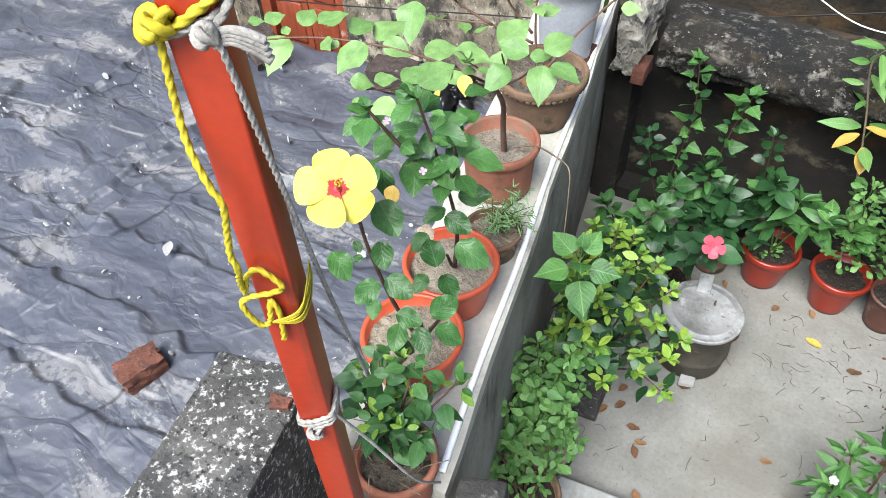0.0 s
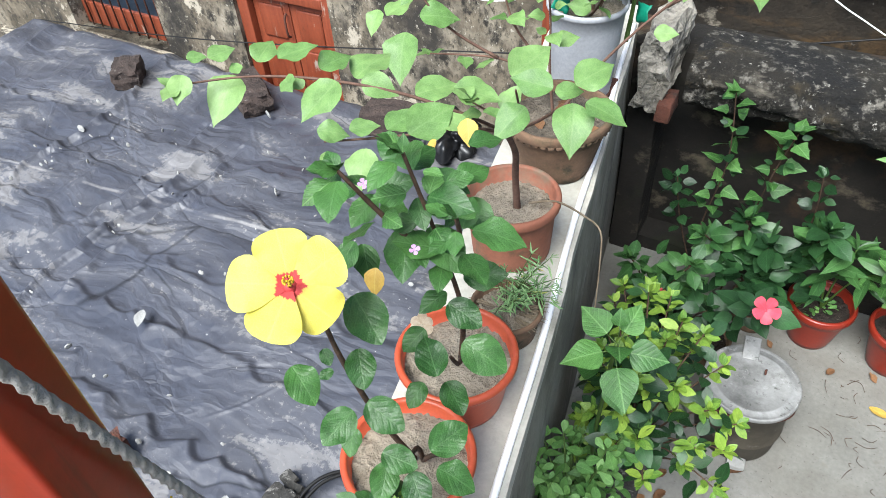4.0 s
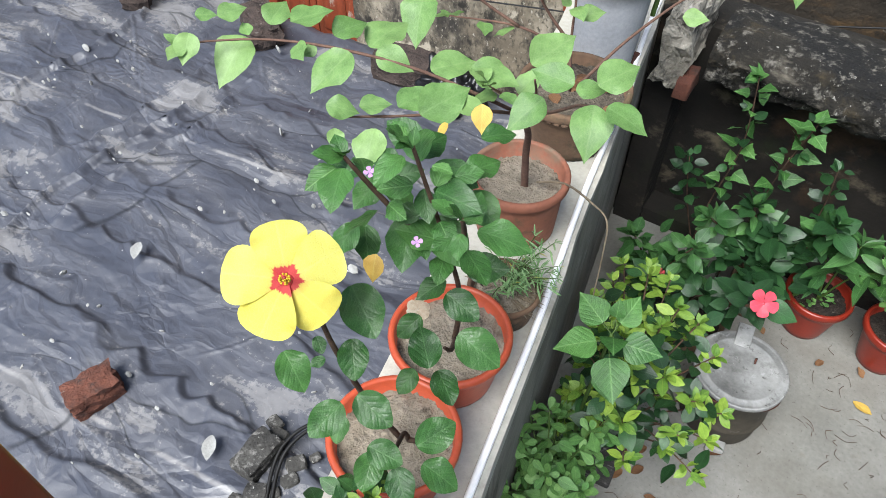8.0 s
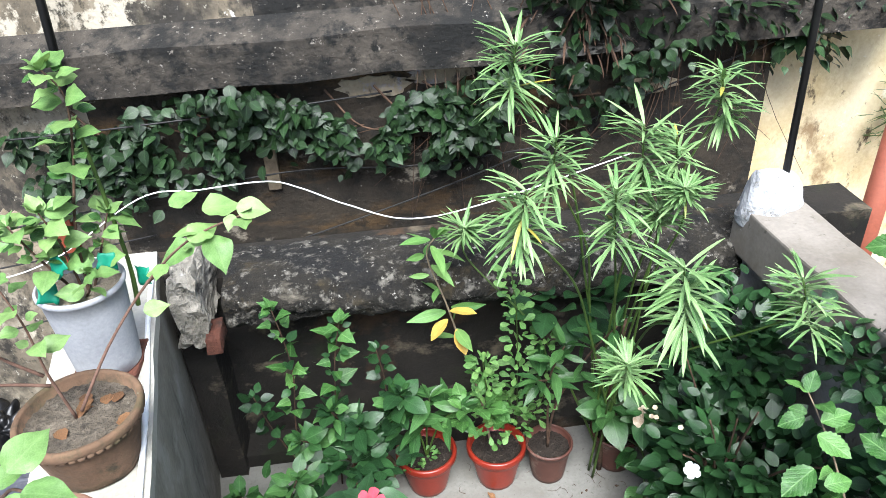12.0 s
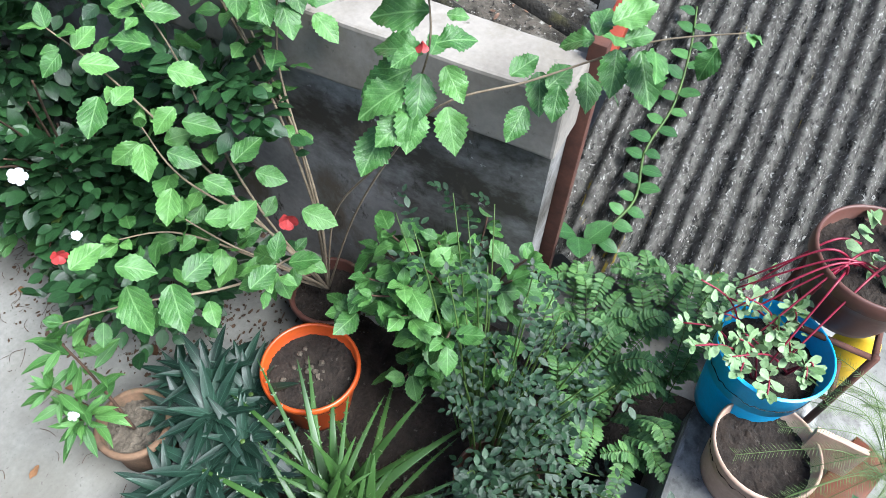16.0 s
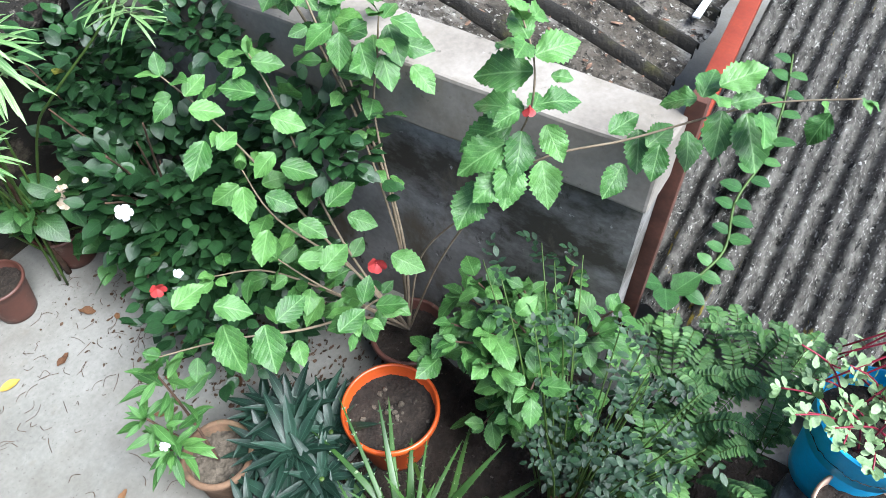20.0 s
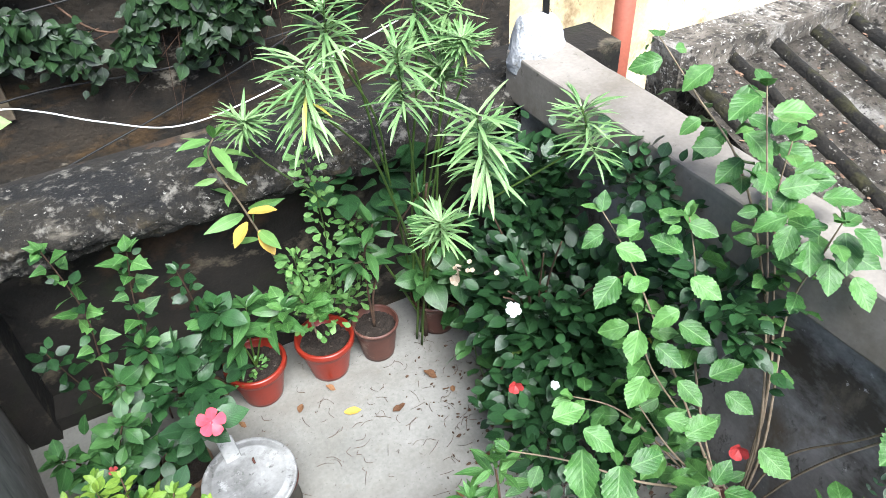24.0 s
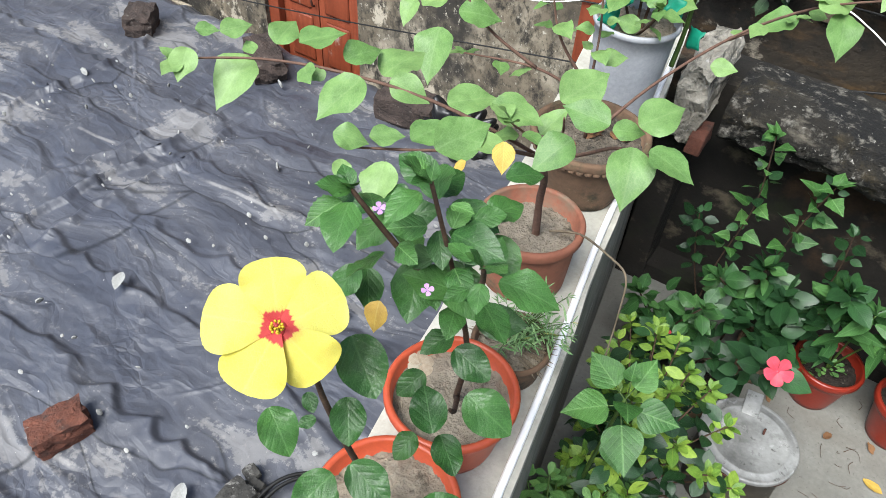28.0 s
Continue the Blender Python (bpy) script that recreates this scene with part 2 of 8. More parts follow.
M["speckled_block"] = surface("speckled_concrete", (0.045, 0.044, 0.041), (0.22, 0.21, 0.195), 7, 0.95, 1.0, 0.006, 120, [((0.05, 0.05, 0.048), 6.0, 0.48, 0.60, (1, 1, 1)), ((0.55, 0.53, 0.50), 90.0, 0.54, 0.62, (1, 1, 1)), ((0.02, 0.02, 0.019), 70.0, 0.55, 0.63, (1, 1, 1)), ((1.0, 0.99, 0.96), 16.0, 0.675, 0.70, (1, 1, 1))])
M["mossy_block"] = surface("lichen_concrete", (0.035, 0.034, 0.032), (0.15, 0.145, 0.135), 9, 0.95, 1.0, 0.01, 70, [((0.26, 0.25, 0.235), 30.0, 0.54, 0.66, (1, 1, 1)), ((0.62, 0.61, 0.58), 34.0, 0.64, 0.69, (1, 1, 1))])
# pale tones and deep=0.9 put direct sunlight into this wall's colour
M["yellow_wall"] = surface("sunlit_ochre_wall", (0.56, 0.44, 0.26), (0.86, 0.74, 0.53), 3.5, 0.9, 0.7, 0.010, 40, [((0.34, 0.24, 0.13), 3, 0.56, 0.66, (1, 1, 0.7)), ((0.14, 0.10, 0.06), 11, 0.60, 0.68, (1, 1, 0.6)), ((0.90, 0.84, 0.70), 7, 0.62, 0.68, (1, 1, 1))], deep=0.9)
M["roof_scrap"] = surface("pale_dead_leaf_scrap", (0.10, 0.055, 0.035), (0.42, 0.30, 0.22), 60, 0.9, 0.5, 0.002, 120)
M["lump_cement"] = surface("rough_blue_grey_cement", (0.30, 0.31, 0.325), (0.52, 0.53, 0.545), 16, 0.95, 1.0, 0.010, 70, [((0.20, 0.195, 0.18), 22, 0.56, 0.68, (1, 1, 1)), ((0.10, 0.09, 0.075), 45, 0.62, 0.68, (1, 1, 1))], deep=0.85)
M["bare_plaster"] = surface("bare_tan_plaster", (0.30, 0.255, 0.19), (0.52, 0.46, 0.36), 8, 0.95, 0.9, 0.010, 50, [((0.30, 0.31, 0.40), 5, 0.56, 0.64, (1, 1, 1)), ((0.06, 0.05, 0.04), 9, 0.56, 0.64, (1, 1, 1))])
M["brick"] = surface("old_brick", (0.12, 0.055, 0.038), (0.27, 0.125, 0.085), 18, 0.95, 1.0, 0.012, 80, [((0.05, 0.035, 0.03), 14, 0.52, 0.7, (1, 1, 1)), ((0.42, 0.38, 0.34), 40, 0.66, 0.72, (1, 1, 1))])
M["stone"] = surface("dark_stone", (0.05, 0.038, 0.034), (0.15, 0.115, 0.10), 14, 0.95, 1.0, 0.02, 60, [((0.3, 0.27, 0.24), 22, 0.62, 0.72, (1, 1, 1))])
M["door_wood"] = surface("painted_door", (0.25, 0.070, 0.029), (0.37, 0.12, 0.055), 5, 0.6, 0.5, 0.004, 60, [((0.42, 0.33, 0.27), 11, 0.63, 0.69, (1, 1, 0.4)), ((0.10, 0.03, 0.015), 6, 0.58, 0.72, (1, 1, 0.25))], (6, 6, 0.7))
M["red_paint"] = surface("red_oxide_paint", (0.36, 0.050, 0.016), (0.47, 0.080, 0.026), 9, 0.38, 0.25, 0.001, 90, [((0.16, 0.03, 0.012), 5.0, 0.6, 0.74, (6, 6, 0.35))], (1, 1, 0.4), spec=0.5)
M["oxide"] = surface("dull_red_oxide", (0.23, 0.045, 0.018), (0.32, 0.075, 0.030), 9, 0.55, 0.3, 0.002, 90, [((0.10, 0.045, 0.03), 7.0, 0.6, 0.74, (1, 1, 1))], spec=0.3)
M["pipe_paint"] = surface("pipe_paint", (0.38, 0.15, 0.10), (0.50, 0.21, 0.15), 6, 0.6, 0.3, 0.002, 60, [((0.24, 0.09, 0.06), 6, 0.58, 0.75, (1, 1, 0.3))])
M["red_plastic"] = surface("red_plastic", (0.29, 0.042, 0.020), (0.38, 0.065, 0.034), 7, 0.36, 0.08, 0.001, 120, [((0.26, 0.16, 0.11), 9, 0.63, 0.8, (1, 1, 0.6))], spec=0.5)
M["coral_plastic"] = surface("coral_plastic", (0.58, 0.13, 0.055), (0.68, 0.19, 0.095), 6, 0.42, 0.08, 0.001, 120, [((0.55, 0.32, 0.22), 8, 0.62, 0.8, (1, 1, 0.6))], spec=0.5)
M["orange_plastic"] = surface("orange_plastic", (0.46, 0.10, 0.018), (0.58, 0.155, 0.03), 7, 0.35, 0.08, 0.001, 120, [((0.35, 0.09, 0.02), 7, 0.6, 0.8, (1, 1, 1))], spec=0.5)
M["brown_orange"] = surface("faded_orange_plastic", (0.16, 0.055, 0.02), (0.30, 0.10, 0.035), 7, 0.5, 0.2, 0.002, 90, [((0.08, 0.05, 0.03), 9, 0.5, 0.7, (1, 1, 1))])
M["brown_plastic"] = surface("brown_plastic", (0.13, 0.060, 0.045), (0.21, 0.105, 0.08), 9, 0.5, 0.15, 0.002, 90, [((0.36, 0.28, 0.22), 9, 0.6, 0.75, (1, 1, 1))])
M["pink_plastic"] = surface("faded_pink_plastic", (0.50, 0.36, 0.28), (0.66, 0.50, 0.41), 7, 0.5, 0.15, 0.001, 90, [((0.30, 0.20, 0.15), 8, 0.6, 0.76, (1, 1, 0.6))])
M["clay"] = surface("mossy_clay", (0.17, 0.115, 0.075), (0.32, 0.22, 0.15), 9, 0.95, 0.8, 0.006, 60, [((0.075, 0.085, 0.035), 6, 0.5, 0.7, (1, 1, 1)), ((0.05, 0.048, 0.03), 10, 0.55, 0.7, (1, 1, 1)), ((0.5, 0.45, 0.37), 15, 0.64, 0.72, (1, 1, 1))])
M["faded_terracotta"] = surface("faded_terracotta", (0.34, 0.150, 0.095), (0.50, 0.255, 0.175), 7, 0.8, 0.3, 0.003, 70, [((0.26, 0.22, 0.15), 5, 0.50, 0.66, (1, 1, 1)), ((0.11, 0.11, 0.06), 8, 0.56, 0.70, (1, 1, 1))])
M["grey_bucket"] = surface("faded_grey_bucket", (0.42, 0.43, 0.45), (0.56, 0.57, 0.60), 5, 0.5, 0.1, 0.001, 90, [((0.24, 0.23, 0.21), 7, 0.58, 0.76, (1, 1, 0.6))])
M["blue_plastic"] = surface("blue_plastic", (0.03, 0.36, 0.62), (0.07, 0.46, 0.74), 6, 0.38, 0.08, 0.001, 120, [((0.1, 0.3, 0.42), 9, 0.62, 0.8, (1, 1, 1))], spec=0.5, deep=0.9)
M["black_plastic"] = surface("black_plastic", (0.010, 0.011, 0.013), (0.022, 0.023, 0.026), 6, 0.4, 0.1, 0.001, 90, [((0.12, 0.115, 0.105), 9, 0.64, 0.8, (1, 1, 1))], spec=0.5)
M["teal_plastic"] = surface("teal_net", (0.01, 0.24, 0.16), (0.02, 0.36, 0.25), 12, 0.6, 0.3, 0.002, 90)
M["yellow_plastic"] = surface("yellow_plastic", (0.62, 0.42, 0.02), (0.75, 0.52, 0.04), 8, 0.5, 0.1, 0.001, 90)
M["aluminium"] = surface("dull_aluminium", (0.27, 0.27, 0.265), (0.43, 0.43, 0.42), 9, 0.55, 0.5, 0.003, 60, [((0.15, 0.148, 0.14), 6, 0.48, 0.66, (1, 1, 1)), ((0.12, 0.118, 0.11), 38, 0.58, 0.70, (1, 1, 1)), ((0.60, 0.60, 0.59), 16, 0.60, 0.72, (1, 1, 1))], metal=0.3, deep=0.78)
M["blackened"] = surface("sooty_metal", (0.06, 0.053, 0.042), (0.19, 0.17, 0.135), 7, 0.6, 0.4, 0.003, 60, [((0.34, 0.32, 0.28), 8, 0.6, 0.74, (1, 1, 2)), ((0.02, 0.02, 0.018), 6, 0.55, 0.7, (1, 1, 1))], metal=0.3)
M["soil"] = surface("dark_soil", (0.030, 0.021, 0.015), (0.085, 0.064, 0.048), 22, 0.98, 1.0, 0.02, 90, [((0.19, 0.165, 0.135), 34, 0.62, 0.72, (1, 1, 1))])
M["pot_soil"] = surface("pot_soil", (0.10, 0.085, 0.065), (0.27, 0.235, 0.19), 20, 0.98, 1.0, 0.015, 80, [((0.045, 0.037, 0.028), 18, 0.52, 0.66, (1, 1, 1)), ((0.42, 0.38, 0.31), 26, 0.62, 0.70, (1, 1, 1))])
M["dry_soil"] = surface("dry_soil", (0.27, 0.235, 0.185), (0.50, 0.445, 0.365), 18, 0.98, 1.0, 0.015, 80, [((0.10, 0.08, 0.055), 20, 0.58, 0.7, (1, 1, 1))])
M["bark"] = surface("brown_bark", (0.075, 0.045, 0.028), (0.20, 0.13, 0.085), 30, 0.9, 0.8, 0.004, 120)
M["pink_bark"] = surface("reddish_bark", (0.17, 0.105, 0.08), (0.30, 0.20, 0.155), 30, 0.9, 0.6, 0.003, 120)
M["green_stem"] = surface("green_stem", (0.06, 0.11, 0.02), (0.14, 0.22, 0.05), 20, 0.6, 0.3, 0.002, 90)
M["grey_twig"] = surface("grey_twig", (0.21, 0.17, 0.12), (0.38, 0.32, 0.24), 25, 0.9, 0.5, 0.003, 90)
M["magenta_stem"] = surface("magenta_stem", (0.22, 0.012, 0.045), (0.36, 0.03, 0.085), 14, 0.45, 0.2, 0.002, 90)
M["yellow_rope"] = surface("yellow_rope", (0.45, 0.38, 0.02), (0.68, 0.58, 0.05), 40, 0.7, 0.6, 0.002, 160, [((0.25, 0.21, 0.02), 12, 0.6, 0.75, (1, 1, 1))])
M["white_rope"] = surface("grey_cotton_rope", (0.30, 0.285, 0.26), (0.52, 0.50, 0.47), 40, 0.95, 0.8, 0.003, 160, [((0.16, 0.15, 0.13), 16, 0.55, 0.72, (1, 1, 1))])
M["white_cable"] = surface("white_cable", (0.84, 0.84, 0.83), (0.92, 0.92, 0.91), 8, 0.5, 0.1, 0.001, 90, [((0.42, 0.41, 0.38), 7, 0.6, 0.75, (1, 1, 1))], deep=1.0)
M["black_cable"] = surface("black_cable", (0.012, 0.012, 0.012), (0.03, 0.03, 0.03), 12, 0.55, 0.1, 0.001, 90)
M["rust"] = surface("rusty_steel", (0.085, 0.035, 0.022), (0.19, 0.085, 0.055), 16, 0.85, 0.6, 0.003, 90)
# dark with moss and with the shaded rib sides put into the colour
M["shaded_moss_rib"] = surface("shaded_moss_rib", (0.010, 0.009, 0.006), (0.045, 0.038, 0.026), 14, 0.95, 1.0, 0.014, 70, [((0.045, 0.042, 0.010), 6.0, 0.52, 0.66, (1, 1, 1)), ((0.008, 0.007, 0.005), 10.0, 0.5, 0.62, (1, 1, 1)), ((0.14, 0.075, 0.035), 8.0, 0.64, 0.70, (1, 1, 1)), ((0.30, 0.28, 0.24), 34.0, 0.62, 0.68, (1, 1, 1))])
M["asbestos"] = surface("lichen_roof_sheet", (0.070, 0.062, 0.050), (0.30, 0.27, 0.23), 11, 0.95, 1.0, 0.012, 80, [((0.50, 0.47, 0.42), 4.0, 0.52, 0.66, (1.4, 0.6, 1)), ((0.045, 0.038, 0.026), 5.0, 0.54, 0.66, (1.4, 0.6, 1)), ((0.035, 0.030, 0.024), 24.0, 0.53, 0.62, (1, 1, 1)), ((0.70, 0.67, 0.60), 55.0, 0.57, 0.65, (1, 1, 1)), ((0.022, 0.019, 0.015), 70.0, 0.58, 0.64, (1, 1, 1)), ((0.09, 0.085, 0.02), 7.0, 0.62, 0.70, (1.5, 0.6, 1)), ((0.85, 0.83, 0.78), 30.0, 0.68, 0.70, (1, 1, 1))])
M["asbestos_dark"] = surface("blackened_roof_sheet", (0.085, 0.080, 0.072), (0.38, 0.365, 0.335), 26, 0.95, 1.0, 0.010, 120, [((0.028, 0.026, 0.022), 9.0, 0.52, 0.68, (0.25, 1.2, 1)), ((0.016, 0.015, 0.013), 30.0, 0.54, 0.64, (0.5, 1, 1)), ((0.70, 0.69, 0.64), 80.0, 0.58, 0.63, (0.8, 1, 1)), ((0.92, 0.90, 0.82), 34.0, 0.645, 0.675, (0.6, 1, 1)), ((0.62, 0.46, 0.05), 9.0, 0.65, 0.685, (0.12, 1.6, 1))])
M["pale_metal"] = surface("pale_metal", (0.70, 0.74, 0.76), (0.86, 0.88, 0.89), 12, 0.5, 0.4, 0.003, 80, [((0.45, 0.44, 0.42), 9, 0.6, 0.74, (1, 1, 1))])
M["blue_sheet"] = surface("blue_roof_sheet", (0.04, 0.20, 0.42), (0.10, 0.32, 0.60), 5, 0.45, 0.2, 0.002, 60, metal=0.2)
M["dry_leaf"] = surface("dry_leaf", (0.10, 0.045, 0.02), (0.30, 0.16, 0.07), 20, 0.8, 0.6, 0.003, 90, vary=0.5)
M["yellow_leaf"] = leaf_material("yellow_leaf", (0.56, 0.38, 0.05), (0.74, 0.53, 0.09), 0.5, 0.2)
M["petal_yellow"] = leaf_material("petal_yellow", (0.96, 0.78, 0.10), (1.0, 0.91, 0.24), 0.6, 0.10, rate=1.0, thin=0.3, relief=0.25, spec=0.2, throat=(0.72, 0.012, 0.010))
M["petal_throat"] = leaf_material("petal_throat", (0.55, 0.010, 0.012), (0.70, 0.03, 0.015), 0.5, 0.05, relief=0.04)
M["petal_lilac"] = leaf_material("petal_lilac", (0.50, 0.28, 0.62), (0.66, 0.42, 0.74), 0.5, 0.15, relief=0.04)
M["petal_pink"] = leaf_material("petal_pink", (0.70, 0.014, 0.09), (0.80, 0.035, 0.14), 0.5, 0.15, relief=0.04)
M["petal_red"] = leaf_material("petal_red", (0.42, 0.006, 0.008), (0.60, 0.018, 0.014), 0.5, 0.1, relief=0.2)
M["petal_rose"] = leaf_material("petal_rose", (0.55, 0.012, 0.05), (0.70, 0.03, 0.08), 0.5, 0.05, relief=0.04)
M["petal_white"] = leaf_material("petal_white", (0.66, 0.67, 0.70), (0.80, 0.81, 0.84), 0.5, 0.05, relief=0.04)
M["petal_wilted"] = leaf_material("petal_wilted", (0.55, 0.42, 0.30), (0.78, 0.68, 0.55), 0.7, 0.1, relief=0.04)
M["lf_boug"] = leaf_material("leaf_light_green", (0.20, 0.35, 0.115), (0.37, 0.52, 0.22), 0.48, 0.07, rate=5.0, thin=0.22, relief=0.10)
M["lf_hib"] = leaf_material("leaf_glossy_dark", (0.055, 0.155, 0.040), (0.165, 0.32, 0.098), 0.30, 0.12, rate=5.0, relief=0.30, spec=0.30)
M["lf_hib_mid"] = leaf_material("leaf_fresh_green", (0.068, 0.19, 0.042), (0.21, 0.39, 0.115), 0.42, 0.28, rate=6.0, relief=0.40)
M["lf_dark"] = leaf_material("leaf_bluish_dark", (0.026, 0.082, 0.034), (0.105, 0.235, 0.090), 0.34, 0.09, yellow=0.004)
M["lf_mid"] = leaf_material("leaf_mid_green", (0.050, 0.150, 0.046), (0.175, 0.33, 0.115), 0.36, 0.16)
M["lf_lime"] = leaf_material("leaf_lime", (0.13, 0.27, 0.022), (0.42, 0.56, 0.065), 0.45, 0.15)
M["lf_herb"] = leaf_material("leaf_herb_green", (0.11, 0.26, 0.065), (0.29, 0.46, 0.16), 0.55, 0.15)
M["lf_vine"] = leaf_material("leaf_vine_green", (0.010, 0.034, 0.012), (0.085, 0.175, 0.060), 0.45, 0.2, spec=0.38)
M["lf_ole"] = leaf_material("leaf_narrow_green", (0.16, 0.31, 0.11), (0.40, 0.56, 0.28), 0.42, 0.5, rate=1.0, yellow=0.015)
M["lf_rose"] = leaf_material("leaf_grey_green", (0.026, 0.071, 0.035), (0.097, 0.184, 0.094), 0.42, 0.10)
M["lf_fern"] = leaf_material("leaf_fern", (0.072, 0.187, 0.051), (0.230, 0.391, 0.128), 0.5, 0.2)
M["lf_aloe"] = surface("aloe_skin", (0.040, 0.10, 0.024), (0.115, 0.225, 0.062), 6, 0.4, 0.2, 0.002, 60, [((0.46, 0.54, 0.33), 60, 0.64, 0.68, (1, 1, 1))], vary=0.3)
M["lf_rhoeo"] = leaf_material("leaf_rhoeo", (0.016, 0.058, 0.040), (0.065, 0.145, 0.100), 0.42, 0.25, rate=1.0)
M["lf_pale"] = leaf_material("leaf_pale_edged", (0.060, 0.155, 0.052), (0.120, 0.251, 0.104), 0.42, 0.2, rim=(0.66, 0.70, 0.42))
M["lf_aspar"] = leaf_material("leaf_feathery", (0.132, 0.213, 0.067), (0.286, 0.348, 0.167), 0.6, 0.0)
M["lf_succ"] = leaf_material("leaf_succulent", (0.20, 0.33, 0.14), (0.44, 0.56, 0.35), 0.5, 0.0)


# ---- makers ----
def origin(parent):
    o = Vector((0, 0, 0))
    while parent is not None:
        o += parent.location
        parent = parent.parent
    return o


def thing(name, at, label, category, group=""):
    ob = new(name)
    ob.location = at
    return tagged(ob, label, category, group)


def part(name, bm, material, parent, label=""):
    """Links bm, drawn in world places, as one mesh under parent."""
    me = bpy.data.meshes.new(name)
    if parent is not None:
        bmesh.ops.translate(bm, verts=bm.verts, vec=-origin(parent))
    for f in bm.faces:
        f.smooth = True
    bm.to_mesh(me)
    bm.free()
    me.materials.append(material)
    ob = new(name, me)
    ob.parent = parent
    return tagged(ob, label)


def flat(ob):
    for p in ob.data.polygons:
        p.use_smooth = False
    return ob


def structure(name, bm, material, label, category):
    return tagged(flat(part(name, bm, material, None)), label, category, "", "structure")


def prism(poly, z0, z1, bevel=0.0):
    bm = bmesh.new()
    f = bm.faces.new([bm.verts.new((x, y, z0)) for x, y in poly])
    up = [g for g in bmesh.ops.extrude_face_region(bm, geom=[f])["geom"] if isinstance(g, bmesh.types.BMVert)]
    bmesh.ops.translate(bm, verts=up, vec=(0, 0, z1 - z0))
    bmesh.ops.recalc_face_normals(bm, faces=bm.faces)
    if bevel:
        bmesh.ops.bevel(bm, geom=list(bm.edges), offset=bevel, segments=2, affect="EDGES", profile=0.6)
    return bm


def box(x0, x1, y0, y1, z0, z1, bevel=0.0):
    return prism([(x0, y0), (x1, y0), (x1, y1), (x0, y1)], z0, z1, bevel)


def roughen(bm, amount, scale, cut=0, seed=0.0):
    if cut:
        bmesh.ops.subdivide_edges(bm, edges=list(bm.edges), cuts=cut, use_grid_fill=True)
    for v in bm.verts:
        q = v.co * scale + Vector((seed, seed * 1.7, 0))
        v.co += noise.noise_vector(q) * amount + noise.noise_vector(q * 3.1) * amount * 0.4
    return bm


def lathe(profile, at, n=36, wobble=0.0, lean=(0, 0)):
    """A turned body from (radius, height) pairs."""
    bm = bmesh.new()
    rings = []
    for r, z in profile:
        ring = []
        for i in range(n):
            a = 2 * math.pi * i / n
            k = 1 + wobble * noise.noise(Vector((math.cos(a) * 1.5, math.sin(a) * 1.5, z * 5 + at[0] * 9)))
            ring.append(bm.verts.new((at[0] + r * k * math.cos(a) + lean[0] * z, at[1] + r * k * math.sin(a) + lean[1] * z, at[2] + z)))
        rings.append(ring)
    for a, b in zip(rings, rings[1:]):
        for i in range(n):
            bm.faces.new((a[i], a[(i + 1) % n], b[(i + 1) % n], b[i]))
    if profile[0][0] > 0.001:
        bm.faces.new(list(reversed(rings[0])))
    if profile[-1][0] > 0.001:
        bm.faces.new(rings[-1])
    bmesh.ops.recalc_face_normals(bm, faces=bm.faces)
    return bm


def smooth_line(points, steps=6):
    """A smooth curve through points."""
    P = [Vector(p) for p in points]
    if len(P) < 3:
        return [P[0].lerp(P[-1], i / steps) for i in range(steps + 1)]
    out = []
    for i in range(len(P) - 1):
        a, b = P[max(i - 1, 0)], P[i]
        c, d = P[i + 1], P[min(i + 2, len(P) - 1)]
        for k in range(steps):
            t = k / steps
            out.append(0.5 * ((2 * b) + (c - a) * t + (2 * a - 5 * b + 4 * c - d) * t * t + (3 * b - a - 3 * c + d) * t ** 3))
    out.append(P[-1])
    return out


def tube(points, r0, r1=None, n=6, bm=None):
    """A round rod along points, tapering from r0 to r1."""
    bm = bm or bmesh.new()
    r1 = r0 if r1 is None else r1
    rings = []
    up = Vector((0.31, 0.17, 0.93))
    for i, p in enumerate(points):
        d = (points[min(i + 1, len(points) - 1)] - points[max(i - 1, 0)]).normalized()
        a = d.cross(up)
        if a.length < 0.05:
            a = d.cross(Vector((1, 0, 0)))
        a.normalize()
        b = d.cross(a)
        r = r0 + (r1 - r0) * i / (len(points) - 1)
        rings.append([bm.verts.new(p + (a * math.cos(2 * math.pi * k / n) + b * math.sin(2 * math.pi * k / n)) * r) for k in range(n)])
    for a, b in zip(rings, rings[1:]):
        for k in range(n):
            bm.faces.new((a[k], a[(k + 1) % n], b[(k + 1) % n], b[k]))
    bm.faces.new(list(reversed(rings[0])))
    bm.faces.new(rings[-1])
    return bm


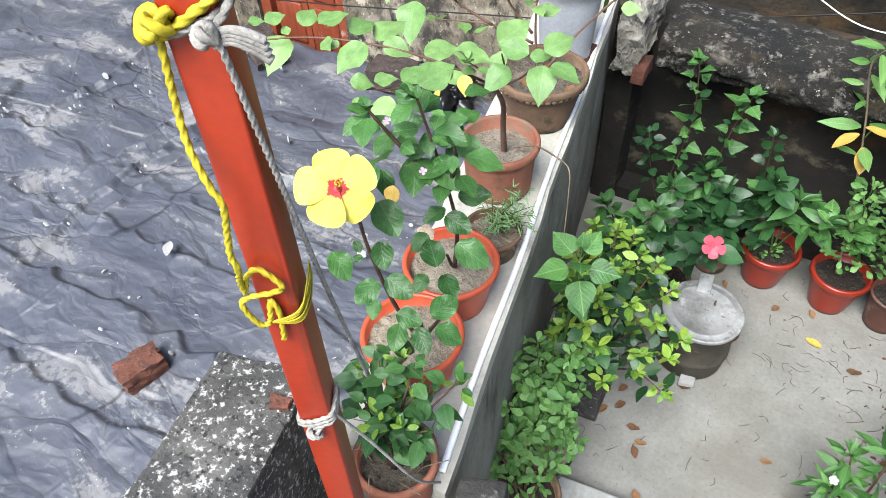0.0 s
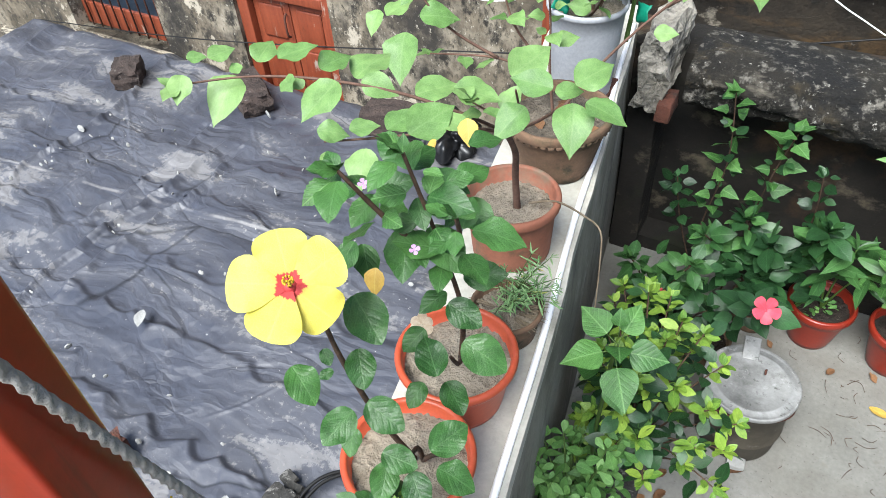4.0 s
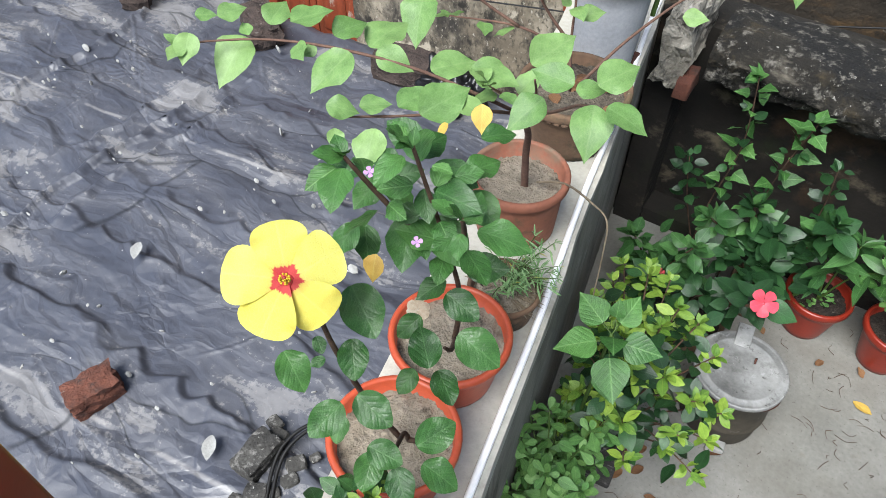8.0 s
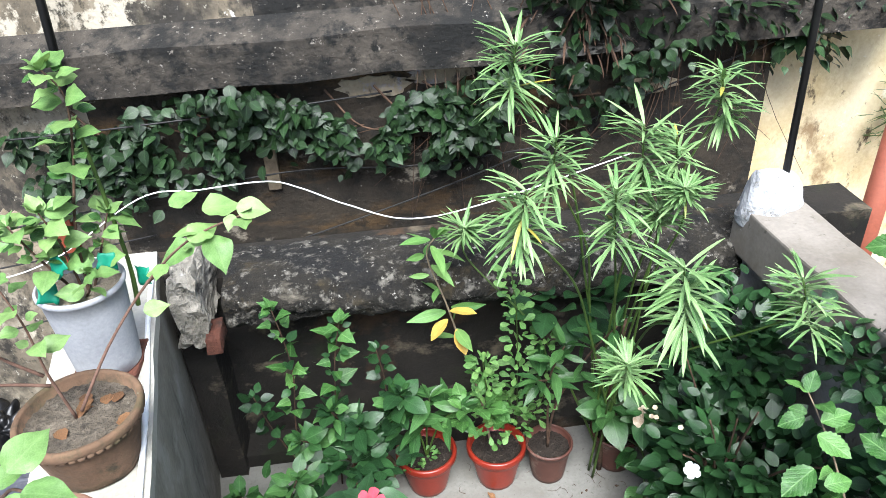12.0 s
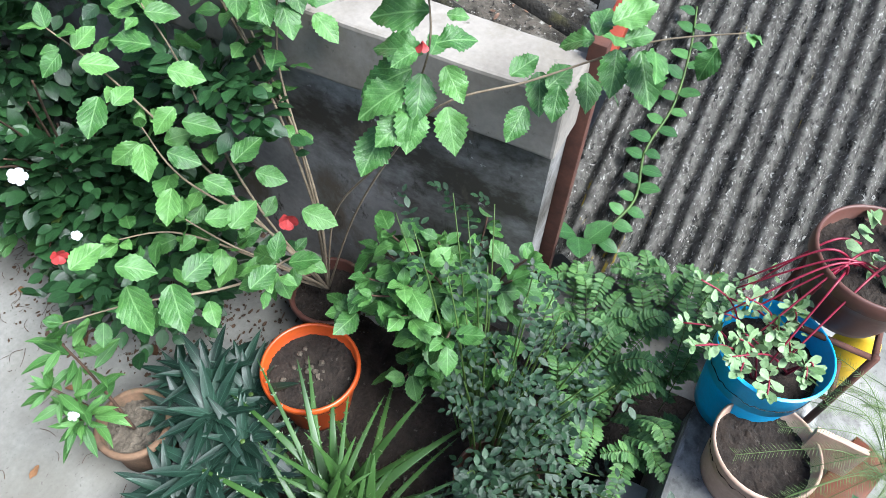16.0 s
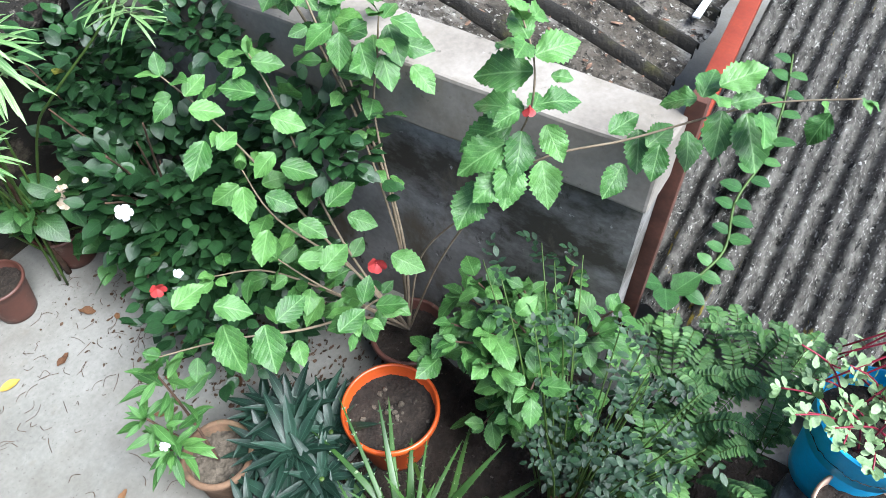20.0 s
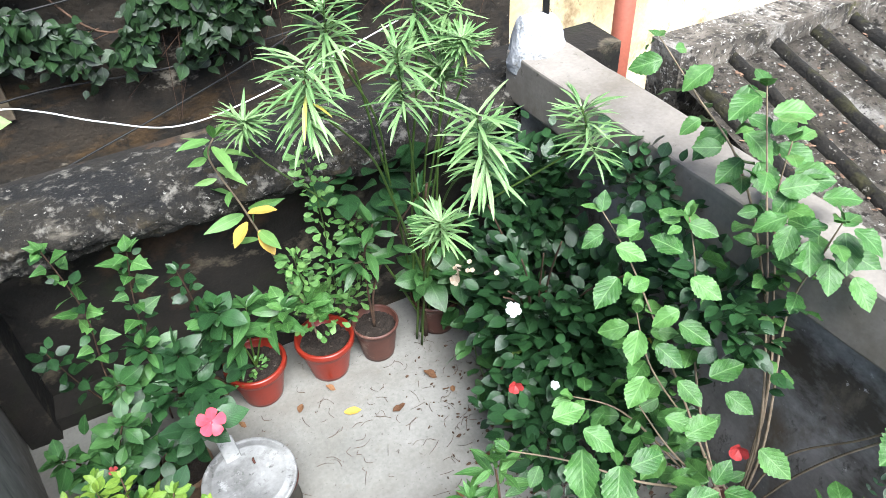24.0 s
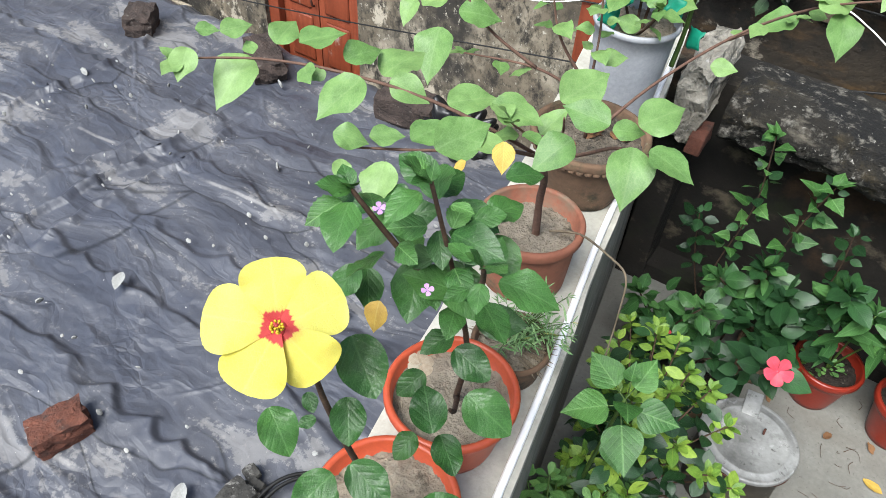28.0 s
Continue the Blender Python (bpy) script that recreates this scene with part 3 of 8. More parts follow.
SHAPES = {
    "boug": [(0, 0.04), (0.05, 0.15), (0.14, 0.27), (0.28, 0.355), (0.42, 0.37), (0.58, 0.31), (0.74, 0.195), (0.87, 0.085), (0.95, 0.03), (1, 0.0)],
    "heart": [(0, 0.08), (0.05, 0.24), (0.14, 0.36), (0.28, 0.42), (0.42, 0.40), (0.58, 0.31), (0.75, 0.18), (0.9, 0.06), (1, 0.0)],
    "willow": [(0, 0.022), (0.2, 0.055), (0.5, 0.072), (0.8, 0.052), (0.93, 0.024), (1, 0.0)],
    "broad": [(0, 0.05), (0.10, 0.19), (0.25, 0.30), (0.42, 0.345), (0.60, 0.31), (0.78, 0.20), (0.92, 0.08), (1, 0.0)],
    "hib": [(0, 0.06), (0.06, 0.22), (0.17, 0.33), (0.33, 0.37), (0.5, 0.34), (0.68, 0.24), (0.85, 0.11), (1, 0.0)],
    "round": [(0, 0.06), (0.06, 0.19), (0.18, 0.31), (0.36, 0.38), (0.54, 0.375), (0.70, 0.315), (0.83, 0.22), (0.93, 0.12), (0.98, 0.045), (1, 0.0)],
    "oval": [(0, 0.04), (0.10, 0.13), (0.25, 0.225), (0.42, 0.27), (0.60, 0.26), (0.77, 0.19), (0.91, 0.085), (1, 0.0)],
    "lance": [(0, 0.03), (0.15, 0.10), (0.4, 0.165), (0.65, 0.13), (0.88, 0.05), (1, 0.0)],
    "narrow": [(0, 0.018), (0.25, 0.042), (0.6, 0.046), (0.85, 0.026), (1, 0.0)],
    "blade": [(0, 0.085), (0.2, 0.082), (0.55, 0.07), (0.85, 0.03), (1, 0.0)],
    "lobed": [(0, 0.10), (0.10, 0.40), (0.22, 0.46), (0.34, 0.27), (0.52, 0.30), (0.64, 0.20), (1, 0.0)],
    "spoon": [(0, 0.06), (0.3, 0.16), (0.6, 0.30), (0.85, 0.25), (1, 0.05)],
    "petal": [(0, 0.07), (0.2, 0.22), (0.45, 0.43), (0.66, 0.53), (0.80, 0.52), (0.90, 0.44), (0.96, 0.32), (1, 0.10)],
}


def leaf_mesh(kind, material, rows=7, across=4, fold=0.25, droop=0.25, teeth=0.0, wave=0.03, seed=0):
    """One blade, 1 long along y and lying in x, y, with a fold, a droop and a wavy or toothed edge."""
    rnd = random.Random(seed)
    prof = SHAPES[kind]
    ts = [0.5 * i / rows + 0.25 * (1 - math.cos(math.pi * i / rows)) for i in range(rows + 1)]
    vs, fs, uvs = [], [], []
    for i, t in enumerate(ts):
        reach = 0.07 * min(1.0, 4 * t, 4 * (1 - t))
        w = sum(np.interp(t + reach * q, [a for a, b in prof], [b for a, b in prof]) for q in (-1, -0.5, 0, 0.5, 1)) / 5
        if teeth and 0 < i < rows:
            w *= 1 + teeth * (1 if i % 2 else -1)
        for k in range(across + 1):
            u = k / across * 2 - 1
            x = u * w
            ph = u * u * (math.sin(t * 9.0 + seed * 2.1 + (1.3 if u > 0 else 0.0)) + 0.5 * math.sin(t * 19.0 + seed))
            z = abs(x) * fold - droop * t * t * 0.6 + wave * ph * w * 2 - 0.35 * fold * x * x
            y = t * (1 - 0.10 * droop) + (0.06 * abs(u) * w if teeth else 0)
            vs.append((x, y, z))
            uvs.append((u * 0.5 * max(w / max(b for a, b in prof), 0.02) + 0.5, t))
    n = across + 1
    for i in range(rows):
        for k in range(across):
            fs.append((i * n + k, i * n + k + 1, (i + 1) * n + k + 1, (i + 1) * n + k))
    me = bpy.data.meshes.new("leaf")
    me.from_pydata(vs, [], fs)
    layer = me.uv_layers.new(name="UVMap")
    for lp in me.loops:
        layer.data[lp.index].uv = uvs[lp.vertex_index]
    for p in me.polygons:
        p.use_smooth = True
    me.materials.append(material)
    return me


def leaf_set(kind, material, n=3, **kw):
    kw = dict(kw)
    d = kw.pop("droop", 0.25)
    return [leaf_mesh(kind, material, droop=d * (0.5 + 0.5 * i), seed=i, **kw) for i in range(n)]


def leaf_pose(p, d, size, up=Vector((0, 0, 1)), roll=0.0, wide=1.0):
    y = Vector(d).normalized()
    x = y.cross(up)
    if x.length < 0.05:
        x = y.cross(Vector((1, 0, 0)))
    x.normalize()
    z = x.cross(y)
    m = Matrix((x, y, z)).transposed().to_4x4()
    return Matrix.Translation(p) @ m @ Matrix.Rotation(roll, 4, "Y") @ Matrix.Diagonal((size * wide, size, size, 1))


class Foliage:
    """Collects the leaves of one plant: the first ones become parts, the rest one joined part."""

    def __init__(self, parent, meshes, cap=240, name="leaf"):
        self.parent, self.meshes, self.cap, self.name = parent, meshes, cap, name
        self.o = origin(parent)
        self.items = []

    def add(self, p, d, size, up=Vector((0, 0, 1)), roll=0.0, wide=1.0):
        self.items.append((leaf_pose(Vector(p) - self.o, d, size, up, roll, wide), random.randrange(len(self.meshes))))

    def done(self):
        random.shuffle(self.items)
        for m, k in self.items[:self.cap]:
            ob = new(self.name, self.meshes[k])
            ob.parent = self.parent
            ob.matrix_basis = m
        rest = self.items[self.cap:]
        if rest:
            vs, fs, us, base = [], [], [], 0
            for m, k in rest:
                me = self.meshes[k]
                co = np.empty(len(me.vertices) * 3)
                me.vertices.foreach_get("co", co)
                co = co.reshape(-1, 3)
                a = np.array(m)
                vs.append(co @ a[:3, :3].T + a[:3, 3])
                fs += [tuple(base + i for i in p.vertices) for p in me.polygons]
                u = np.empty(len(me.loops) * 2)
                me.uv_layers[0].data.foreach_get("uv", u)
                us.append(u)
                base += len(co)
            me = bpy.data.meshes.new("foliage")
            me.from_pydata(np.concatenate(vs).tolist(), [], fs)
            layer = me.uv_layers.new(name="UVMap")
            layer.data.foreach_set("uv", np.concatenate(us))
            for p in me.polygons:
                p.use_smooth = True
            me.materials.append(self.meshes[0].materials[0])
            ob = new("foliage", me)
            ob.parent = self.parent
            tagged(ob, kind="stuff")


def blades(fol, rows, up=(0.22, -0.30, 0.93), grow=1.08):
    """Single leaves that grow where they are listed: foot, heading, length."""
    for i, (p, d, s) in enumerate(rows):
        fol.add(p, d, s * grow, Vector(up), 0.22 * math.sin(i * 2.3))


def rand_dir(up=0.0, flatness=1.0):
    a = random.uniform(0, 2 * math.pi)
    z = random.uniform(-1, 1) * flatness + up
    return Vector((math.cos(a), math.sin(a), z)).normalized()


def stems(parent, lines, r0, r1, material, name="stem", steps=5):
    out = []
    for pts in lines:
        c = smooth_line(pts, steps)
        part(name, tube(c, r0, r1), material, parent)
        out.append(c)
    return out


def leafy(fol, curve, count, size, start=0.15, spread=1.0, rise=0.2, pair=False, tip=2, petiole=0.02, level=1.0):
    """Leaves along a stem, turning round it, and a tuft at its tip."""
    n = len(curve)
    turn = random.uniform(0, 6)
    for i in range(count):
        t = start + (1 - start) * (i + random.uniform(0.2, 0.8)) / count
        k = min(int(t * (n - 1)), n - 2)
        p = curve[k].lerp(curve[k + 1], t * (n - 1) - k)
        ax = (curve[k + 1] - curve[k]).normalized()
        turn += 2.4
        for s in ((0, math.pi) if pair else (0,)):
            side = Vector((math.cos(turn + s), math.sin(turn + s), rise * level + random.uniform(-0.75, 0.35) * level))
            side = (side - ax * side.dot(ax) * 0.6 + ax * 0.25).normalized()
            z = size * random.uniform(0.5, 1.15)
            fol.add(p + side * petiole, side * spread, z, Vector((random.uniform(-0.6, 0.6) * level, -0.25 + random.uniform(-0.6, 0.6) * level, 1)), random.uniform(-0.7, 0.7) * level)
    for i in range(tip):
        ax = (curve[-1] - curve[-2]).normalized()
        fol.add(curve[-1], (ax + rand_dir(0.1) * 0.8).normalized(), size * random.uniform(0.4, 0.75), Vector((0, 0, 1)), random.uniform(-0.4, 0.4))


def bush(fol, centre, radii, count, size, up=0.25, shell=0.55):
    """Leaves filling a rounded, uneven mass."""
    c = Vector(centre)
    for i in range(count):
        d = rand_dir(0.15)
        k = random.uniform(shell, 1.0) * (1 + 0.35 * noise.noise(d * 2.2 + c * 3))
        p = c + Vector((d.x * radii[0], d.y * radii[1], d.z * radii[2])) * k
        out = Vector((d.x, d.y, d.z * 0.5 + up)) + rand_dir() * 0.7
        fol.add(p, out.normalized(), size * random.uniform(0.65, 1.2), Vector((0, 0, 1)), random.uniform(-0.5, 0.5))


def pot(parent, at, rim, height, material, base=0.68, lip=0.012, lip_h=0.03, wall=0.008, soil=None, fill=0.04, name="pot", wobble=0.0, rings=0):
    """A flower pot with a rolled rim, standing at at, and its soil."""
    r, h = rim, height
    b = r * base
    prof = [(b * 0.9, 0), (b, 0.004)]
    side = r - lip
    for i in range(1, 6):
        t = i / 6
        prof.append((b + (side - b) * t, (h - lip_h) * t))
        if rings and i % 2:
            prof.append((b + (side - b) * t + 0.003, (h - lip_h) * t + 0.004))
            prof.append((b + (side - b) * t, (h - lip_h) * t + 0.009))
    prof += [(side, h - lip_h), (r - 0.003, h - lip_h + 0.003), (r, h - lip_h + 0.009), (r, h - 0.006), (r - 0.004, h), (r - lip, h), (r - lip - wall * 0.4, h - 0.005), (r - lip - wall, h - fill * 1.4), (0.0001, h - fill * 1.4)]
    ob = part(name, lathe(prof, at, 40, wobble), material, parent)
    if soil is not None:
        rs = r - lip - wall * 0.4
        bm = bmesh.new()
        bmesh.ops.create_grid(bm, x_segments=22, y_segments=22, size=1.0)
        for v in bm.verts:
            x, y = v.co.x, v.co.y
            sx, sy = x * math.sqrt(1 - y * y / 2), y * math.sqrt(1 - x * x / 2)
            q = Vector((sx * 9 + at[0] * 20, sy * 9 + at[1] * 20, 0))
            v.co = Vector((at[0] + sx * rs, at[1] + sy * rs, at[2] + h - fill + 0.012 * noise.noise(q) + 0.008 * noise.noise(q * 3)))
        part("soil", bm, soil, parent)
    return ob


# ---- ground, floors and walls ----
TOP = 1.12          # top of the ledge wall
TARP = -0.06        # level of the sheeted roof


def ledge_in(y):
    return -0.316 - 0.187 * y


def ledge_out(y):
    return -0.605 - 0.195 * y


structure("ground", box(-40, 40, -40, 40, -0.9, -0.6), M["floor"], "bare earth and cement ground around the houses", "ground")
structure("floor", prism([(ledge_in(-1.6) - 0.1, -1.6), (2.6, -1.6), (2.6, 2.62), (ledge_in(2.62) - 0.1, 2.62)], -0.4, 0.0), M["floor"], "dusty grey cement yard floor with stains and twigs", "floor")


def ledge_wall():
    bm = prism([(ledge_in(0.10), 0.10), (ledge_in(2.45) , 2.45), (ledge_out(2.45), 2.45), (ledge_out(0.10), 0.10)], -0.3, TOP - 0.05)
    bmesh.ops.subdivide_edges(bm, edges=[e for e in bm.edges if abs((e.verts[0].co - e.verts[1].co).y) > 1], cuts=26, use_grid_fill=True)
    for v in bm.verts:
        v.co += noise.noise_vector(v.co * 4) * 0.006
    w = structure("wall_left", bm, M["wall_cement"], "damp mould-streaked cement wall carrying the flower pots", "wall")
    cap = prism([(ledge_in(0.08) + 0.006, 0.08), (ledge_in(2.47) + 0.006, 2.47), (ledge_out(2.47) - 0.006, 2.47), (ledge_out(0.08) - 0.006, 0.08)], TOP - 0.05, TOP)
    bmesh.ops.subdivide_edges(cap, edges=list(cap.edges), cuts=18, use_grid_fill=True)
    for v in cap.verts:
        q = v.co * 7
        v.co += Vector((noise.noise(q) * 0.008, 0, noise.noise(q * 1.3 + Vector((5, 0, 0))) * 0.004))
    structure("wall_ledge", cap, M["ledge"], "worn grey cement ledge on top of the wall", "wall ledge")


ledge_wall()


def cable(name, pts, r, material, label, group=""):
    c = smooth_line(pts, 8)
    bm = tube(c, r, r, 8)
    ob = part(name, bm, material, None)
    return tagged(ob, label, "cable", group)


cable("cable", [(-0.335 - 0.184 * y + 0.004 * math.sin(y * 9), y, TOP + 0.009) for y in (0.12, 0.4, 0.8, 1.2, 1.6, 2.0, 2.3)], 0.0085, M["white_cable"], "white plastic cable lying along the cement ledge")

# the sheeted roof
def tarp():
    nx, ny = 560, 500
    x0, x1, y0, y1 = -5.6, -0.62, -1.3, 3.06
    rnd = random.Random(5)
    # long folds where the sheet overlaps itself: a point, a heading, a length, a height, a width
    folds = []
    for i in range(26):
        folds.append((rnd.uniform(-4.5, -1.2), rnd.uniform(-0.6, 2.6), rnd.choice((88, 95, 120, 176, 60, 150)) + rnd.uniform(-15, 15), rnd.uniform(0.2, 0.7), rnd.uniform(0.008, 0.022), rnd.uniform(0.010, 0.022)))
    a = math.radians(4)
    ca, sa = math.cos(a), math.sin(a)
    xs = np.linspace(x0, x1, nx + 1)
    ys = np.linspace(y0, y1, ny + 1)
    X, Y = np.meshgrid(xs, ys)
    Z = np.full_like(X, TARP)
    jx, jy, R3 = np.empty_like(X), np.empty_like(X), np.empty_like(X)
    for j in range(ny + 1):
        for i in range(nx + 1):
            x, y = X[j, i], Y[j, i]
            w = noise.noise_vector(Vector((x * 1.3, y * 1.3, 0)))
            jx[j, i], jy[j, i] = w.x, w.y
            wx, wy = x + w.x * 0.16, y + w.y * 0.16
            u, v = wx * ca + wy * sa, -wx * sa + wy * ca
            r2 = abs(noise.noise(Vector((u * 1.7, v * 2.4, 4.1))))
            r3 = abs(noise.noise(Vector((wx * 5.2 + 3, wy * 5.2, 7.7))))
            r4 = abs(noise.noise(Vector((wx * 11.0 + 3, wy * 9.0, 2.7))))
            R3[j, i] = r3
            z = 0.016 * w.z + 0.018 * (0.25 - r2) + 0.011 * (0.25 - r3) * (1 + w.x) + 0.0035 * (0.25 - r4) * (1 - w.y)
            g = max(0.0, min(1.0, (y - 1.9) / 0.9))
            z += 0.075 * g * (0.3 - abs(noise.noise(Vector((x * 4.2 + y * 0.8, y * 0.5, 9.0)))))
            Z[j, i] += z
    # ridges of the roof below the sheet, and laps where the sheet is folded over
    def lip(t, a, b):
        return np.where(t < 0, np.clip(1 + t / a, 0, 1), np.clip(1 - t / b, 0, 1))

    jr = R3 - 0.2
    for y0, h, a in ((-0.45, 0.032, 0.25), (0.13, 0.034, 0.20), (0.57, 0.042, 0.24), (0.98, 0.028, 0.16), (1.33, 0.030, 0.18), (1.76, 0.026, 0.12), (2.08, 0.024, 0.20)):
        Z += 0.72 * h * lip(Y - y0 + 0.05 * jy + 0.11 * jr, a, 0.030)
    for x0, lo, hi, h in ((-3.13, 0.45, 2.3, 0.034), (-2.96, 0.85, 2.25, 0.026), (-3.30, 1.2, 2.6, 0.018), (-4.05, 1.3, 2.7, 0.03)):
        Z += h * lip(X - x0 + 0.06 * np.sin((Y - 0.6) * 3.2) + 0.05 * jx + 0.08 * jr, 0.025, 0.045) * np.clip((Y - lo) / 0.2, 0, 1) * np.clip((hi - Y) / 0.2, 0, 1)
    for px, py, hd, ln, ht, wd in folds:
        h = math.radians(hd)
        dx, dy = X - px + jx * 0.12, Y - py + jy * 0.12
        s = dx * math.cos(h) + dy * math.sin(h)
        t = -dx * math.sin(h) + dy * math.cos(h)
        wd, ht = wd * 0.6, ht * 0.7
        k = np.clip(1 - np.abs(t) / wd, 0, 1) * np.clip(1 - (np.abs(s) / (ln / 2)) ** 2, 0, 1)
        side = np.clip(1 - np.abs(t - wd * 1.2) / (wd * 2.2), 0, 1) * np.clip(1 - (np.abs(s) / (ln / 2)) ** 2, 0, 1)
        Z += ht * k * 0.8 - ht * side * 0.25
    Z -= np.where(Y > 2.86, np.clip(Y - 2.86, 0, 1) ** 1.5 * 1.9, 0)
    Z -= 0.09 * np.clip((X + 0.95) / 0.25, 0, 1)
    lap = int(np.searchsorted(ys, 1.72))

    def sheet(rows, lift, material, parent):
        a, b = rows
        P = np.stack([X[a:b], Y[a:b], Z[a:b] + lift[a:b]], -1).reshape(-1, 3)
        n, m = nx + 1, b - a
        fs = [(j * n + i, j * n + i + 1, j * n + i + n + 1, j * n + i + n) for j in range(m - 1) for i in range(nx)]
        me = bpy.data.meshes.new("sheet")
        me.from_pydata(P.tolist(), [], fs)
        for p in me.polygons:
            p.use_smooth = True
        me.materials.append(material)
        new("sheet", me).parent = parent

    w = Nodes("black_plastic_sheet")
    v = w.coords()

    warp = w.n("TexNoise", Vector=v, Scale=1.6, Detail=3.0).outputs["Color"]
    bend = w.t.nodes.new("ShaderNodeVectorMath")
    bend.operation = "MULTIPLY_ADD"
    w.t.links.new(warp, bend.inputs[0])
    bend.inputs[1].default_value = (0.35, 0.35, 0.0)
    w.t.links.new(v, bend.inputs[2])

    def facet(scale, stretch, turn, shift):
        """Flat facets that meet in sharp creases."""
        q = w.n("Mapping", Vector=bend.outputs[0], Location=(shift, shift * 0.6, 0), Rotation=(0, 0, turn), Scale=(stretch[0], stretch[1], 0.1)).outputs[0]
        vo = w.n("TexVoronoi", Vector=q, Scale=scale)
        vo.feature = "DISTANCE_TO_EDGE"
        return vo.outputs["Distance"]

    q = w.n("Mapping", Vector=bend.outputs[0], Rotation=(0, 0, 0.35), Scale=(0.8, 2.0, 0.1)).outputs[0]
    wrinkle = w.math("ABSOLUTE", w.math("SUBTRACT", w.noise(q, 3.6, 2.5, 0.5), 0.5))
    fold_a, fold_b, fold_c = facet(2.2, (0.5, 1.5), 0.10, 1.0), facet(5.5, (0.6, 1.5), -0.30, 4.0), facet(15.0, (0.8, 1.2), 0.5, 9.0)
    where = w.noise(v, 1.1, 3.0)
    dust = w.noise(w.n("Mapping", Vector=bend.outputs[0], Scale=(0.55, 1.5, 1)).outputs[0], 2.6, 5.0, 0.62)
    fine = w.noise(v, 34.0, 8.0, 0.7)
    d = w.math("ADD", w.math("MULTIPLY", dust, 0.74), w.math("MULTIPLY", fine, 0.26))
    base = w.ramp(w.noise(v, 3.0, 6.0), [(0.3, (0.036, 0.039, 0.052)), (0.7, (0.054, 0.058, 0.075))])
    c = w.mix(w.math("MULTIPLY", w.step(dust, 0.42, 0.62), 0.40), base, (0.100, 0.101, 0.112))
    c = w.mix(w.math("MULTIPLY", w.step(d, 0.548, 0.566), 0.42), c, (0.215, 0.207, 0.200))
    grain = w.math("MULTIPLY", w.step(fine, 0.56, 0.66), w.step(d, 0.44, 0.56))
    c = w.mix(w.math("MULTIPLY", grain, 0.30), c, (0.25, 0.24, 0.23))
    # near-black lines along the creases paint the shade of the folds
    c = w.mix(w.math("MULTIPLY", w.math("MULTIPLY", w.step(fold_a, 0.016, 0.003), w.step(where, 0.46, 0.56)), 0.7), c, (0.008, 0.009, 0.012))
    # scuffed seams
    rot = w.n("SeparateXYZ", Vector=w.n("Mapping", Vector=v, Rotation=(0, 0, -0.093)).outputs[0]).outputs[1]
    rot = w.math("ADD", rot, w.math("MULTIPLY", w.noise(v, 1.2), 0.03))
    seam = w.math("MINIMUM", w.math("ABSOLUTE", w.math("SUBTRACT", rot, 1.94)), w.math("ABSOLUTE", w.math("SUBTRACT", rot, 0.50)))
    sf = w.math("MULTIPLY", w.step(seam, 0.014, 0.004), w.step(w.noise(v, 5.0, 5.0), 0.44, 0.58))
    c = w.mix(w.math("MULTIPLY", sf, 0.5), c, (0.30, 0.29, 0.28))
    sp = w.step(w.noise(v, 60.0, 2.0), 0.745, 0.765)
    c = w.mix(sp, c, (0.45, 0.43, 0.40))
    w.put(w.p.inputs["Base Color"], c)
    w.put(w.p.inputs["Roughness"], w.ramp(d, [(0.40, (0.38, 0.38, 0.38)), (0.60, (0.66, 0.66, 0.66))]))
    w.p.inputs["Specular IOR Level"].default_value = 0.55
    h = w.math("ADD", w.math("MULTIPLY", fold_a, 1.0), w.math("ADD", w.math("MULTIPLY", fold_b, w.math("MULTIPLY", w.step(w.noise(v, 1.3), 0.42, 0.64), 0.65)), w.math("MULTIPLY", fold_c, w.math("MULTIPLY", w.step(w.noise(v, 2.3), 0.48, 0.68), 0.28))))
    w.put(w.p.inputs["Normal"], w.bump(w.math("ADD", h, w.math("ADD", w.math("MULTIPLY", wrinkle, -0.6), w.math("MULTIPLY", fine, 0.03))), 1.0, 0.045))
    t = tagged(new("tarpaulin"), "creased dusty black plastic sheet spread over the low roof", "tarpaulin")
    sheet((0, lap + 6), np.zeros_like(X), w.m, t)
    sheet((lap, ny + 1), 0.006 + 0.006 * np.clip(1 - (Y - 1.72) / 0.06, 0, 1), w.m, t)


tarp()
structure("roof_slab", box(-6.6, -0.80, -1.9, 2.9, -0.55, TARP - 0.14), M["old_wall"], "low flat roof under the plastic sheet", "roof")

# the old house wall behind, with door and window openings
WY = 3.2


